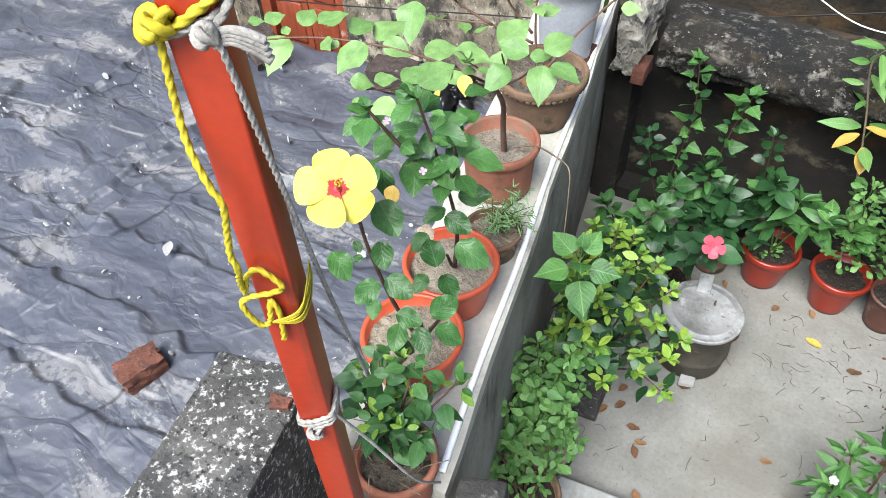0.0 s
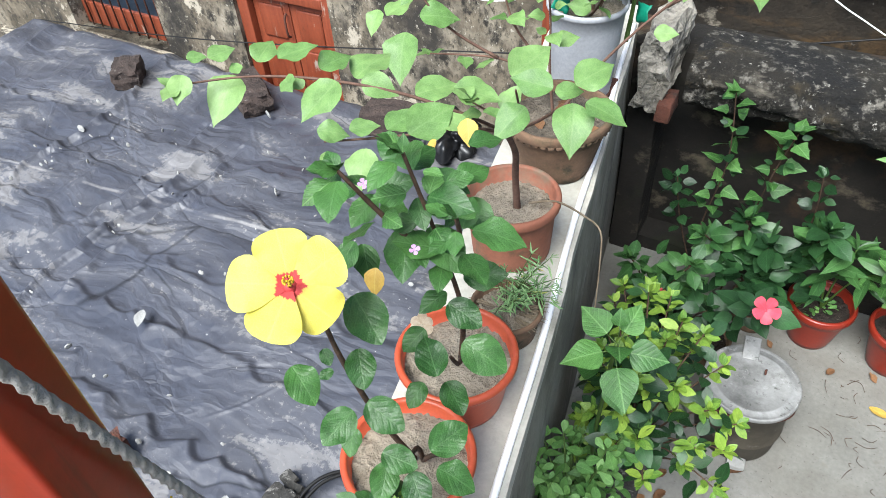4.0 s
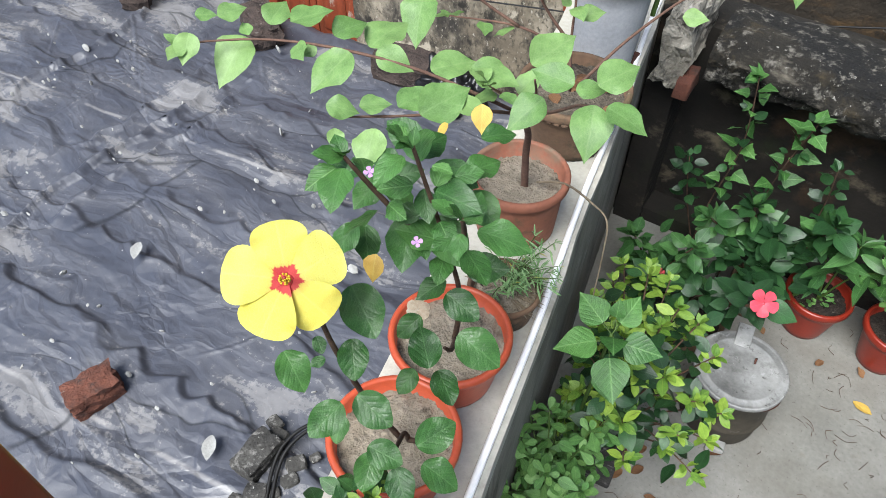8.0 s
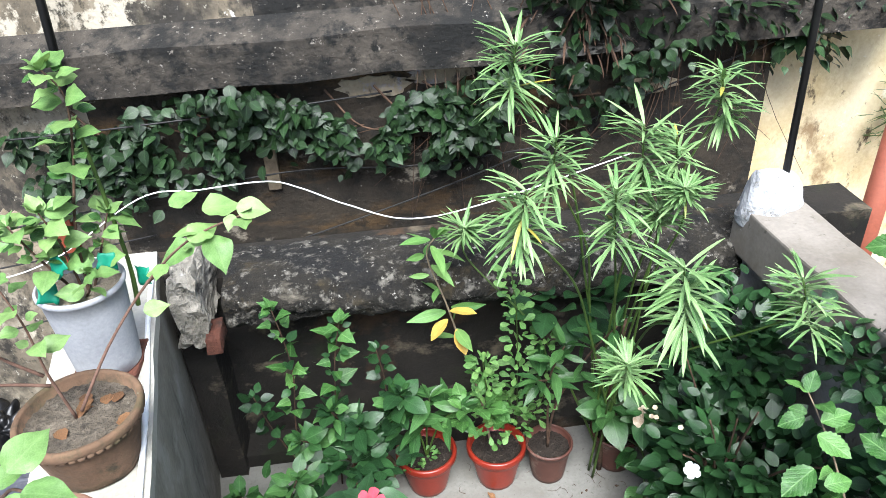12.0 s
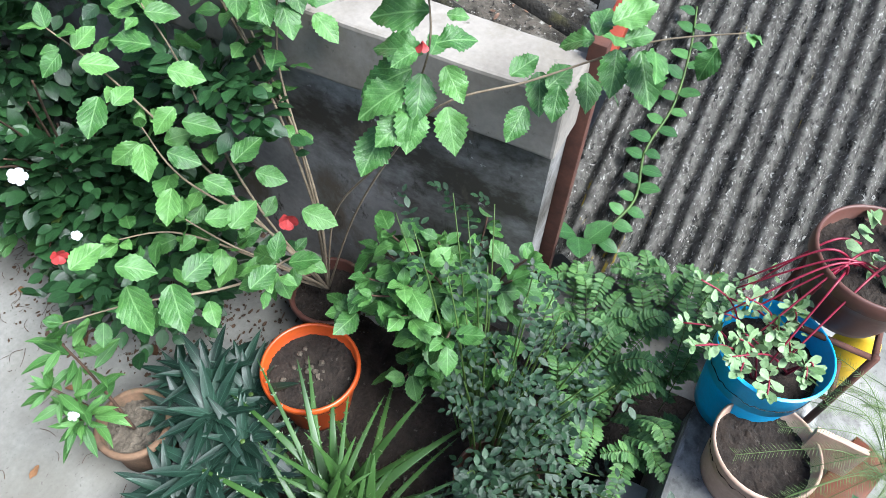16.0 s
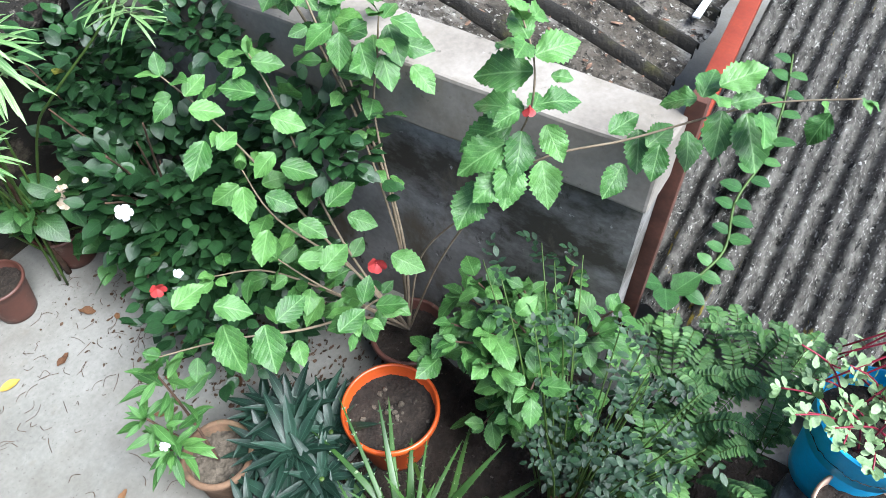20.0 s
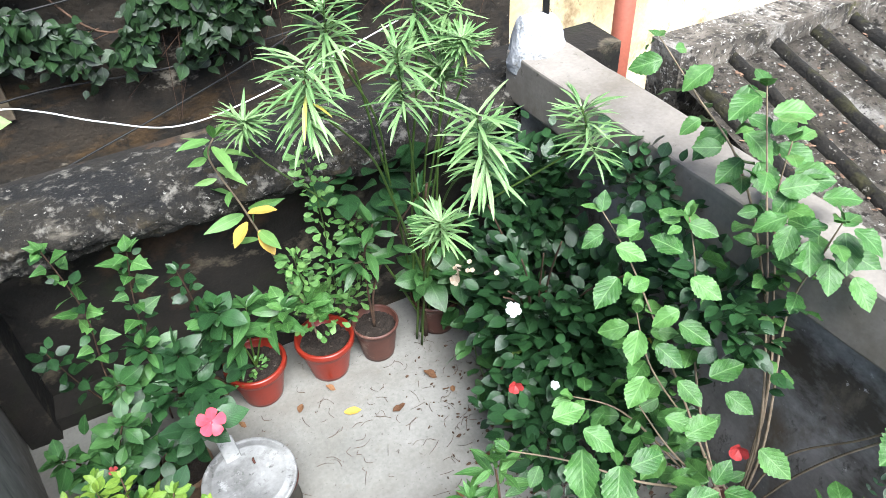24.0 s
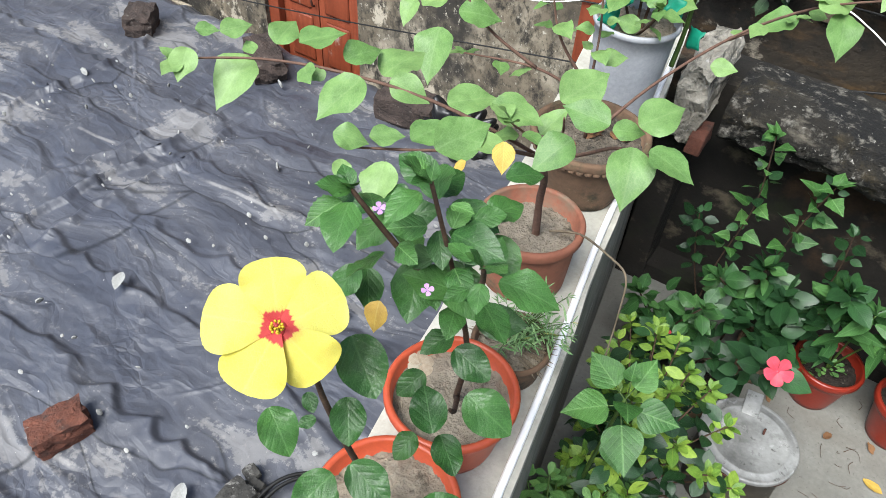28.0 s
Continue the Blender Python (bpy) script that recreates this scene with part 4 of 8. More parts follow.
def house_wall():
    segs = [(-9.0, -5.6, -0.9, 1.56), (-5.6, -4.55, 0.55, 1.56), (-5.6, -4.55, -0.9, -0.27), (-4.55, -3.74, -0.9, 1.56), (-3.74, -2.93, 0.50, 1.56), (-2.93, -2.07, -0.9, 1.56), (-2.07, -1.93, -0.9, 0.90), (-2.07, -1.93, 0.965, 1.56), (-1.93, -1.15, -0.9, 1.56)]
    bm = bmesh.new()
    for x0, x1, z0, z1 in segs:
        b = box(x0, x1, WY, WY + 0.3, z0, z1)
        me = bpy.data.meshes.new("x")
        b.to_mesh(me)
        b.free()
        bm.from_mesh(me)
        bpy.data.meshes.remove(me)
    structure("wall_back", bm, M["old_wall"], "old grey plaster house wall with black mould streaks", "wall")
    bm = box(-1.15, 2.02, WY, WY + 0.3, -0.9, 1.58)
    structure("wall_back_dark", bm, M["dark_wall"], "dark lower house wall with brown moss", "wall")
    # past x 2.02 an unseen overhang, added to cast shade on wall_far
    structure("wall_upper", box(-0.35, 2.75, WY - 0.02, WY + 0.3, 1.78, 4.2), M["upper_wall"], "mould-streaked upper plaster wall, with an overhang added to shade the ochre wall", "wall")
    structure("wall_upper_pale", box(-9, -0.35, WY - 0.02, WY + 0.3, 1.76, 4.2), M["old_wall"], "pale upper plaster wall with black mould streaks", "wall")
    bm = bmesh.new()
    n = 60
    prev = None
    for i in range(n + 1):
        # runs on to 2.72 along the added overhang
        x = -9 + 11.72 * i / n
        j = 0.012 * noise.noise(Vector((x * 3, 0, 0)))
        k = 0.02 * noise.noise(Vector((x * 2, 5, 0)))
        s = 0.005 * x
        ring = [bm.verts.new((x, y, z + s)) for y, z in ((WY + 0.05, 1.54 + j), (WY - 0.14 + k, 1.54 + j), (WY - 0.16 + k, 1.73 + k), (WY - 0.02, 1.80), (WY + 0.05, 1.82))]
        if prev:
            for a in range(4):
                bm.faces.new((prev[a], prev[a + 1], ring[a + 1], ring[a]))
        prev = ring
    bmesh.ops.recalc_face_normals(bm, faces=bm.faces)
    structure("wall_string_course", bm, M["upper_wall"], "projecting weathered cement ledge along the house wall", "wall ledge")
    # darker than the wall around it: the hole's shade is in the colour
    structure("hole_back", box(-2.10, -1.90, WY + 0.2, WY + 0.29, 0.88, 0.98), M["dark_wall"], "dark panel in a drain hole, for the shade inside", "wall")
    structure("wall_far", box(2.02, 8.0, WY + 0.20, WY + 0.5, -0.9, 3.5), M["yellow_wall"], "ochre wall beyond the corner, its sunlight put into the colour", "wall")


    rng = random.Random(11)
    for cx, cz, rx, rz in ((0.12, 1.44, 0.20, 0.055), (0.42, 1.47, 0.17, 0.05), (-1.28, 0.52, 0.11, 0.10), (-1.62, 0.86, 0.10, 0.16), (1.42, 1.33, 0.16, 0.045)):
        n = 22
        rim = [(cx + rx * math.cos(6.283 * k / n) * rng.uniform(0.72, 1.1), cz + rz * math.sin(6.283 * k / n) * rng.uniform(0.72, 1.1)) for k in range(n)]
        bm = bmesh.new()
        back = [bm.verts.new((x, WY + 0.01, z)) for x, z in rim]
        front = [bm.verts.new((cx + (x - cx) * 0.96, WY - 0.007, cz + (z - cz) * 0.94)) for x, z in rim]
        for k in range(n):
            bm.faces.new((back[k], back[(k + 1) % n], front[(k + 1) % n], front[k]))
        bm.faces.new(front)
        bmesh.ops.recalc_face_normals(bm, faces=bm.faces)
        structure("wall_patch", bm, M["bare_plaster"], "bare tan plaster patch on the mouldy wall", "wall patch")


house_wall()


def door_set():
    d = tagged(new("door_1"), "old red-brown double wooden door with flaking paint, closed", "door", "", "structure")
    d.location = (-3.245, WY + 0.1, -0.9)
    for x0, x1 in ((-3.74, -3.645), (-3.01, -2.93)):
        part("door_frame", box(x0, x1, WY + 0.03, WY + 0.13, -0.9, 0.50, 0.006), M["door_wood"], d)
    part("door_frame", box(-3.645, -3.01, WY + 0.03, WY + 0.13, 0.34, 0.41, 0.006), M["door_wood"], d)
    for x0, x1 in ((-3.642, -3.332), (-3.324, -3.013)):
        leafd = part("door_leaf", box(x0, x1, WY + 0.085, WY + 0.115, -0.9, 0.33, 0.003), M["door_wood"], d)
        for z0, z1 in ((-0.35, -0.02), (0.04, 0.28)):
            part("door_panel", box(x0 + 0.055, x1 - 0.055, WY + 0.072, WY + 0.088, z0, z1, 0.012), M["door_wood"], leafd)
    # black box added in the open gap, in place of its shade
    part("lintel_gap", box(-3.645, -3.01, WY + 0.10, WY + 0.14, 0.41, 0.50), M["black_cable"], d, "black strip standing in for the shade in the gap above the door")
    part("handle", tube(smooth_line([(-3.352, WY + 0.07, 0.24), (-3.352, WY + 0.045, 0.21), (-3.352, WY + 0.045, 0.10), (-3.352, WY + 0.07, 0.07)], 5), 0.008), M["rust"], d)
    w = tagged(new("window_1"), "small window opening with rusty red bars", "window", "", "structure")
    w.location = (-5.07, WY, -0.27)
    part("window_frame", box(-4.62, -4.55, WY + 0.05, WY + 0.15, -0.27, 0.55, 0.005), M["door_wood"], w)
    part("window_sill", box(-5.6, -4.52, WY - 0.03, WY + 0.2, -0.30, -0.27, 0.005), M["old_wall"], w)
    for i in range(9):
        part("bar", tube([Vector((-5.52 + i * 0.105, WY + 0.1, -0.27)), Vector((-5.52 + i * 0.105, WY + 0.1, 0.55))], 0.007), M["rust"], w)
    part("lower_panel", box(-5.6, -4.62, WY + 0.12, WY + 0.15, -0.27, -0.08, 0.004), M["door_wood"], w)


door_set()

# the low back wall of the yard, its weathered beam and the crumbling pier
# under_wall paints the shade below the beam and behind the plants
structure("wall_yard_back", box(-1.0, 2.2, 2.5, 2.75, -0.3, 0.95), M["under_wall"], "low wall behind the pots, its deep shade put into the colour", "wall")
structure("wall_plinth", roughen(box(-0.85, 1.6, 2.36, 2.52, -0.05, 0.07), 0.006, 6, 6), M["under_wall"], "low cement plinth along the back wall, darkened for its shade", "wall base")


def weathered_beam():
    bm = bmesh.new()
    n, k = 220, 36
    prev = None
    for i in range(n + 1):
        x = -0.52 + 2.1 * i / n
        ring = []
        for a in range(k):
            t = 2 * math.pi * a / k
            r = 1 + 0.16 * noise.noise(Vector((x * 3, math.cos(t) * 1.2, math.sin(t) * 1.2))) + 0.11 * noise.noise(Vector((x * 12, math.cos(t) * 3, math.sin(t) * 3))) + 0.06 * noise.noise(Vector((x * 31, math.cos(t) * 6, math.sin(t) * 6)))
            cy, cz = math.cos(t), math.sin(t)
            sq = 1 / max(abs(cy), abs(cz)) ** 0.45
            ring.append(bm.verts.new((x, 2.41 + 0.185 * cy * r * sq, 0.955 - 0.02 * x + 0.098 * cz * r * sq)))
        if prev:
            for a in range(k):
                bm.faces.new((prev[a], prev[(a + 1) % k], ring[(a + 1) % k], ring[a]))
        else:
            bm.faces.new(ring)
        prev = ring
    bm.faces.new(prev)
    bmesh.ops.recalc_face_normals(bm, faces=bm.faces)
    tagged(part("stone_beam", bm, M["beam"], None), "rough black weathered concrete beam spotted with lichen", "beam", "", "structure")


weathered_beam()
structure("pier", roughen(roughen(box(-0.69, -0.595, 2.20, 2.53, 0.86, 1.15), 0.028, 8, 9, 2.0), 0.018, 26), M["rubble"], "crumbling masonry pier with flaking plaster", "pier")
structure("pier_foot", roughen(box(-0.74, -0.62, 2.32, 2.52, -0.1, 0.88), 0.008, 6, 4), M["under_wall"], "cement pier under the beam end, painted dark for its shade", "pier")
pier_brick = part("brick", roughen(box(-0.60, -0.545, 2.165, 2.30, 0.83, 0.90, 0.006), 0.006, 20, 2), M["brick"], bpy.data.objects["pier"])

# the wall to the neighbouring roof
RX0, RX1, RZ = 1.46, 1.71, 1.185
structure("wall_right", prism([(1.625, 0.10), (1.745, 0.10), (1.67, 2.33), (1.49, 2.28)], -0.3, RZ - 0.21), M["right_wall"], "grey plastered yard wall with damp stains", "wall")
bm = prism([(1.585, 0.085), (1.765, 0.085), (1.69, 2.35), (1.45, 2.30)], RZ - 0.21, RZ, 0.010)
bmesh.ops.subdivide_edges(bm, edges=[e for e in bm.edges if e.calc_length() > 1], cuts=24, use_grid_fill=True)
roughen(bm, 0.004, 7)
structure("wall_coping", bm, M["coping"], "pale cement coping on the yard wall", "wall coping")
bm = bmesh.new()
bmesh.ops.create_icosphere(bm, subdivisions=4, radius=1, matrix=Matrix.Translation((1.57, 2.255, RZ - 0.02)) @ Matrix.Diagonal((0.13, 0.10, 0.155, 1)))
for v in bm.verts:
    v.co += noise.noise_vector(v.co * 9) * 0.022 + noise.noise_vector(v.co * 34) * 0.005
structure("cement_lump", bm, M["lump_cement"], "rough blue-grey cement lump at the wall corner", "cement lump")
rod = part("rod", tube([Vector((1.60, 2.25, RZ)), Vector((1.53, 2.24, 3.2))], 0.014, 0.014, 8), M["black_cable"], None)
tagged(rod, "thin black upright rod set in the wall corner", "rod")


def drain_pipe():
    t = thing("drain_pipe", (2.53, 2.9, -0.6), "faded red-painted cast iron drain pipe", "pipe")
    part("pipe", lathe([(0.055, 0), (0.055, 2.18)], (2.54, 2.9, -0.6), 24), M["pipe_paint"], t)
    part("collar", lathe([(0.07, 0), (0.078, 0.01), (0.078, 0.05), (0.07, 0.06), (0.07, 0.13), (0.078, 0.14), (0.078, 0.17), (0.06, 0.18)], (2.54, 2.9, 1.56), 24), M["pipe_paint"], t)
    part("pipe", lathe([(0.055, 0), (0.055, 1.6)], (2.54, 2.9, 1.70), 24), M["pipe_paint"], t)


drain_pipe()


# corrugated roofs
def corrugated(name, o, along, across, length, width, pitch, depth, material, label, sharp=1.0, thick=0.008):
    """A sheet from the corner o; ridges run along; across is the other way."""
    o, a, c = Vector(o), Vector(along).normalized(), Vector(across).normalized()
    up = a.cross(c).normalized()
    if up.z < 0:
        up = -up
    n = max(8, int(width / pitch * (14 if sharp >= 1 else 44)))
    L = 24
    bm = bmesh.new()
    grid = []
    for i in range(n + 1):
        s = width * i / n
        u = (s / pitch) % 1.0
        h = math.sin(2 * math.pi * u) if sharp >= 1 else 1 - 2 * math.exp(-((u - 0.5) / sharp) ** 2)
        h *= depth
        row = []
        for j in range(L + 1):
            t = length * j / L
            e = 0.008 * noise.noise(Vector((s * 9, 0.5, 2))) if j in (0, L) else 0.0
            w = 0.006 * noise.noise(Vector((s * 1.2, t * 1.2, 3)))
            row.append(bm.verts.new(o + c * s + a * (t + e * 2) + up * (h + w)))
        grid.append(row)
    for i in range(n):
        for j in range(L):
            bm.faces.new((grid[i][j], grid[i][j + 1], grid[i + 1][j + 1], grid[i + 1][j]))
    bmesh.ops.solidify(bm, geom=list(bm.faces), thickness=thick)
    bmesh.ops.recalc_face_normals(bm, faces=bm.faces)
    ob = part(name, bm, material, None)
    return tagged(ob, label, "roof sheet", "", "structure")


RIB = Vector((0.07, 1.0, 0.21)).normalized()      # way up the slope of the ribbed sheet


def on_sheet(s, t, up=0.0):
    """A place on the ribbed sheet, s along its lower edge and t up its slope."""
    return Vector((1.66 + s, 0.22 + 0.02 * s, 0.935 + up)) + RIB * t


ribbed = corrugated("roof_sheet", (1.66, 0.22, 0.935), tuple(RIB), (1, 0.02, 0.0), 1.5, 4.2, 0.205, 0.006, M["asbestos"], "weathered grey roof sheet with mossy ribs, their shade painted in", 0.3)
for i in range(20):
    s = 0.0557 + 0.205 * i
    bm = bmesh.new()
    last = None
    for j in range(60):
        c = on_sheet(s, 1.5 * j / 59)
        ring = []
        for k in range(9):
            q = math.pi * k / 8
            r = 1 + 0.20 * noise.noise(Vector((s * 3, j * 0.35, k * 0.5)))
            ring.append(bm.verts.new(c + Vector((0.027 * math.cos(q) * r, 0, -0.008 + 0.044 * math.sin(q) * r))))
        if last:
            for k in range(8):
                bm.faces.new((last[k], last[k + 1], ring[k + 1], ring[k]))
        last = ring
    bmesh.ops.recalc_face_normals(bm, faces=bm.faces)
    part("rib", bm, M["shaded_moss_rib"], ribbed)
rnd = random.Random(41)
bm = bmesh.new()
for i in range(620):
    s, t = rnd.uniform(0.02, 2.6), rnd.uniform(0, 1.45)
    if rnd.random() < 0.6:
        s = 0.0557 + 0.205 * int(s / 0.205) + rnd.choice((-1, 1)) * rnd.uniform(0.028, 0.05)
    d = rnd.uniform(0.002, 0.008)
    bmesh.ops.create_icosphere(bm, subdivisions=1, radius=d, matrix=Matrix.Translation(on_sheet(s, t, 0.012)) @ Euler((0, 0, rnd.uniform(0, 6))).to_matrix().to_4x4() @ Matrix.Diagonal((rnd.uniform(1, 3.0), 0.9, 0.16, 1)))
tagged(flat(part("roof_litter", bm, M["roof_scrap"], None)), "dry leaf scraps caught along the roof ribs", "debris", "", "stuff")
structure("roof_kerb", roughen(box(1.78, 6.0, 1.70, 1.86, -0.6, 1.33), 0.012, 5, 8), M["asbestos"], "mossy parapet at the far edge of the sheet roof", "parapet")


def green_net():
    """A tangle of thin green cord left on the roof."""
    rng = random.Random(77)
    t = thing("cord_tangle", tuple(on_sheet(1.10, 0.52)), "tangle of thin green nylon cord lying on the roof", "cord")
    for i in range(14):
        p, pts = on_sheet(1.10 + rng.uniform(-0.03, 0.03), 0.54 + rng.uniform(-0.05, 0.05), 0.016), []
        for k in range(7):
            pts.append(p.copy())
            p = p + Vector((rng.uniform(-0.06, 0.06), rng.uniform(-0.05, 0.05), rng.uniform(-0.004, 0.006)))
            p.z = max(p.z, on_sheet(1.1, (p.y - 0.24) / RIB.y).z + 0.012)
        part("strand", tube(smooth_line(pts, 5), 0.0016, 0.0016, 5), M["teal_plastic"], t)


green_net()
corrugated("roof_sheet_low", (1.86, 0.15, 0.235), (1, 0.02, 0.35), (0.0, -1, 0.0), 2.3, 2.0, 0.085, 0.024, M["asbestos_dark"], "blackened corrugated sheet with pale and yellow lichen", 1.0)
corrugated("roof_sheet_blue", (3.55, 0.33, 0.87), (1, 0.02, 0.35), (0.0, -1, 0.0), 1.4, 2.0, 0.1, 0.014, M["blue_sheet"], "blue corrugated metal roof sheet", 1.0, 0.003)


def red_bar():
    t = thing("steel_bar", (1.72, 0.11, 0.0), "red oxide painted steel angle bar beside the roof sheet", "steel bar")
    part("upright", box(1.735, 1.775, 0.055, 0.10, 0.0, 1.24, 0.002), M["rust"], t, "rusty upright at the wall end")
    turn = Matrix.Translation((1.76, 0.083, 1.10)) @ Matrix.Rotation(0.088, 4, "Z")
    for name, y0, y1, z0, z1 in (("rail", -0.028, 0.028, 0.0, 0.006), ("rail_web", -0.028, -0.022, -0.05, 0.0)):
        bm = box(0.0, 2.2, y0, y1, z0, z1, 0.0015)
        bm.transform(turn)
        part(name, bm, M["oxide"], t)
    bm = box(2.42, 3.62, -0.008, 0.016, 0.0, 0.006)
    bmesh.ops.subdivide_edges(bm, edges=list(bm.edges), cuts=12, use_grid_fill=True)
    for v in bm.verts:
        v.co += Vector((0, 0.274 + 0.037 * (v.co.x - 2.33) + 0.010 * noise.noise(v.co * 7), 0.992 + 0.014 * noise.noise(v.co * 5)))
    part("flashing", bm, M["pale_metal"], t, "bent pale metal flashing")


red_bar()

# the raised terrace
structure("terrace_kerb", roughen(box(0.15, 1.40, -0.72, -0.50, -0.3, 0.50, 0.012), 0.006, 5, 6), M["terrace"], "worn cement kerb of the raised terrace", "kerb")
structure("terrace", box(0.15, 1.95, -2.2, -0.72, -0.3, 0.44), M["terrace"], "pale cement terrace floor", "terrace")
structure("step", roughen(prism([(-0.32, 0.74), (0.30, 0.80), (0.36, 0.20), (-0.2, 0.10)], 0.0, 0.07, 0.006), 0.004, 6, 5), M["slab"], "pale cement step slab on the yard floor", "step")
rod = part("rod", tube([Vector((-1.12, 2.98, 1.60)), Vector((-1.10, 3.06, 2.4)), Vector((-1.09, 3.12, 3.4))], 0.018, 0.018, 8), M["black_cable"], None)
tagged(rod, "thick black hose running up the plaster wall", "hose")


# ---- leaf blades ----
V3 = Vector
LF = {
    "boug": leaf_set("boug", M["lf_boug"], rows=11, across=6, fold=0.16, droop=0.35, wave=0.07),
    "hib": leaf_set("round", M["lf_hib"], rows=12, across=6, fold=0.14, droop=0.35, wave=0.10),
    "hibd": leaf_set("broad", M["lf_hib"], rows=11, across=6, fold=0.16, droop=0.35, teeth=0.02, wave=0.08),
    "hibm": leaf_set("broad", M["lf_hib_mid"], rows=20, fold=0.18, droop=0.4, teeth=0.06, wave=0.07),
    "hibj": leaf_set("broad", M["lf_hib_mid"], rows=24, fold=0.22, droop=0.4, teeth=0.085, wave=0.12),
    "gard": leaf_set("lance", M["lf_hib_mid"], rows=8, fold=0.2, droop=0.4, wave=0.06),
    "dark": leaf_set("broad", M["lf_dark"], rows=7, across=2, fold=0.16, droop=0.25),
    "mid": leaf_set("broad", M["lf_mid"], rows=8, across=4, fold=0.18, droop=0.3, wave=0.06),
    "lime": leaf_set("oval", M["lf_lime"], rows=7, across=2, fold=0.22, droop=0.15),
    "herb": leaf_set("spoon", M["lf_herb"], rows=7, across=2, fold=0.15, droop=0.2),
    "heart": leaf_set("heart", M["lf_hib_mid"], rows=11, across=6, fold=0.14, droop=0.3),
    "lance": leaf_set("lance", M["lf_mid"], rows=6, across=4, fold=0.25, droop=0.35),
    "lanceb": leaf_set("lance", M["lf_herb"], rows=6, across=4, fold=0.25, droop=0.35),
    "ole": leaf_set("willow", M["lf_ole"], rows=5, across=2, fold=0.25, droop=0.45),
    "rose": leaf_set("oval", M["lf_rose"], rows=7, across=2, fold=0.2, droop=0.15),
    "fern": leaf_set("oval", M["lf_fern"], rows=4, across=2, fold=0.2, droop=0.1),
    "rhoeo": leaf_set("blade", M["lf_rhoeo"], rows=6, across=2, fold=0.5, droop=0.35),
    "pale": leaf_set("oval", M["lf_pale"], rows=7, across=4, fold=0.2, droop=0.3, wave=0.08),
    "lobed": leaf_set("lobed", M["lf_hib_mid"], rows=9, across=4, fold=0.12, droop=0.25),
    "vine": leaf_set("boug", M["lf_vine"], rows=7, across=2, fold=0.2, droop=0.35),
    "money": leaf_set("round", M["lf_mid"], rows=6, across=4, fold=0.15, droop=0.3),
    "aspar": leaf_set("narrow", M["lf_aspar"], rows=2, across=2, fold=0.2, droop=0.1),
    "succ": leaf_set("spoon", M["lf_succ"], rows=4, across=2, fold=0.2, droop=-0.1),
    "yellow": leaf_set("boug", M["yellow_leaf"], rows=6, fold=0.15, droop=0.4),
}
PETAL = {k: leaf_set("petal", M["petal_" + k], rows=16 if k == "yellow" else 7, across=10 if k == "yellow" else 4, fold=0.02, droop=0.35, wave=0.05) for k in ("yellow", "pink", "lilac", "red", "white", "rose", "wilted")}


def flower(parent, at, axis, size, kind, petals=5, throat=None, turn=0.3, cup=0.35, name="flower"):
    """Petals round an axis, a throat and a stamen."""
    at, ax = V3(at), V3(axis).normalized()
    a = ax.cross(V3((0, 0, 1))).normalized() if abs(ax.z) < 0.99 else V3((1, 0, 0))
    b = ax.cross(a)
    o = origin(parent)
    core = part(name, lathe([(0.0005, -0.10 * size), (0.05 * size, -0.06 * size), (0.075 * size, 0.0), (0.03 * size, 0.03 * size), (0.0005, 0.035 * size)], (0, 0, 0), 12), M[throat or "petal_" + kind], parent)
    q = ax.to_track_quat("Z", "Y").to_matrix().to_4x4()
    core.data.transform(Matrix.Translation(o))
    core.data.transform(Matrix.Translation(at - o) @ q)
    for i in range(petals):
        t = 2 * math.pi * i / petals + turn
        d = a * math.cos(t) + b * math.sin(t)
        ob = new("petal", PETAL[kind][i % 3])
        ob.parent = core
        ob.matrix_basis = leaf_pose(at - o + d * 0.02 * size, (d + ax * (cup + (0.10, -0.06, 0.04, -0.10, 0.02)[i % 5])).normalized(), size * 0.53 * (1.0, 0.95, 1.0, 0.97, 1.03)[i % 5], ax, 0.16, 0.93 if kind == "yellow" else 0.8)
    return core


def hibiscus_bloom(parent):
    ax = V3((0.42, -0.38, 0.62)).normalized()
    at = V3((-0.589, 0.215, 1.813))
    o = origin(parent)
    core = flower(parent, at - ax * 0.01, ax, 0.136, "yellow", 5, "petal_throat", turn=0.91, cup=0.22)
    tagged(core, "open yellow hibiscus bloom with a red throat")
    part("stamen", tube(smooth_line([at, at + ax * 0.03, at + ax * 0.048 + V3((0, 0, 0.008))], 4), 0.0035, 0.0022), M["petal_red"], core)
    bm = bmesh.new()
    for i in range(34):
        p = at + ax * random.uniform(0.03, 0.052) + V3((0, 0, 0.005)) + rand_dir() * 0.006
        bmesh.ops.create_icosphere(bm, subdivisions=1, radius=0.0016, matrix=Matrix.Translation(p))
    part("pollen", bm, M["yellow_plastic"], core)
    return at - ax * 0.03


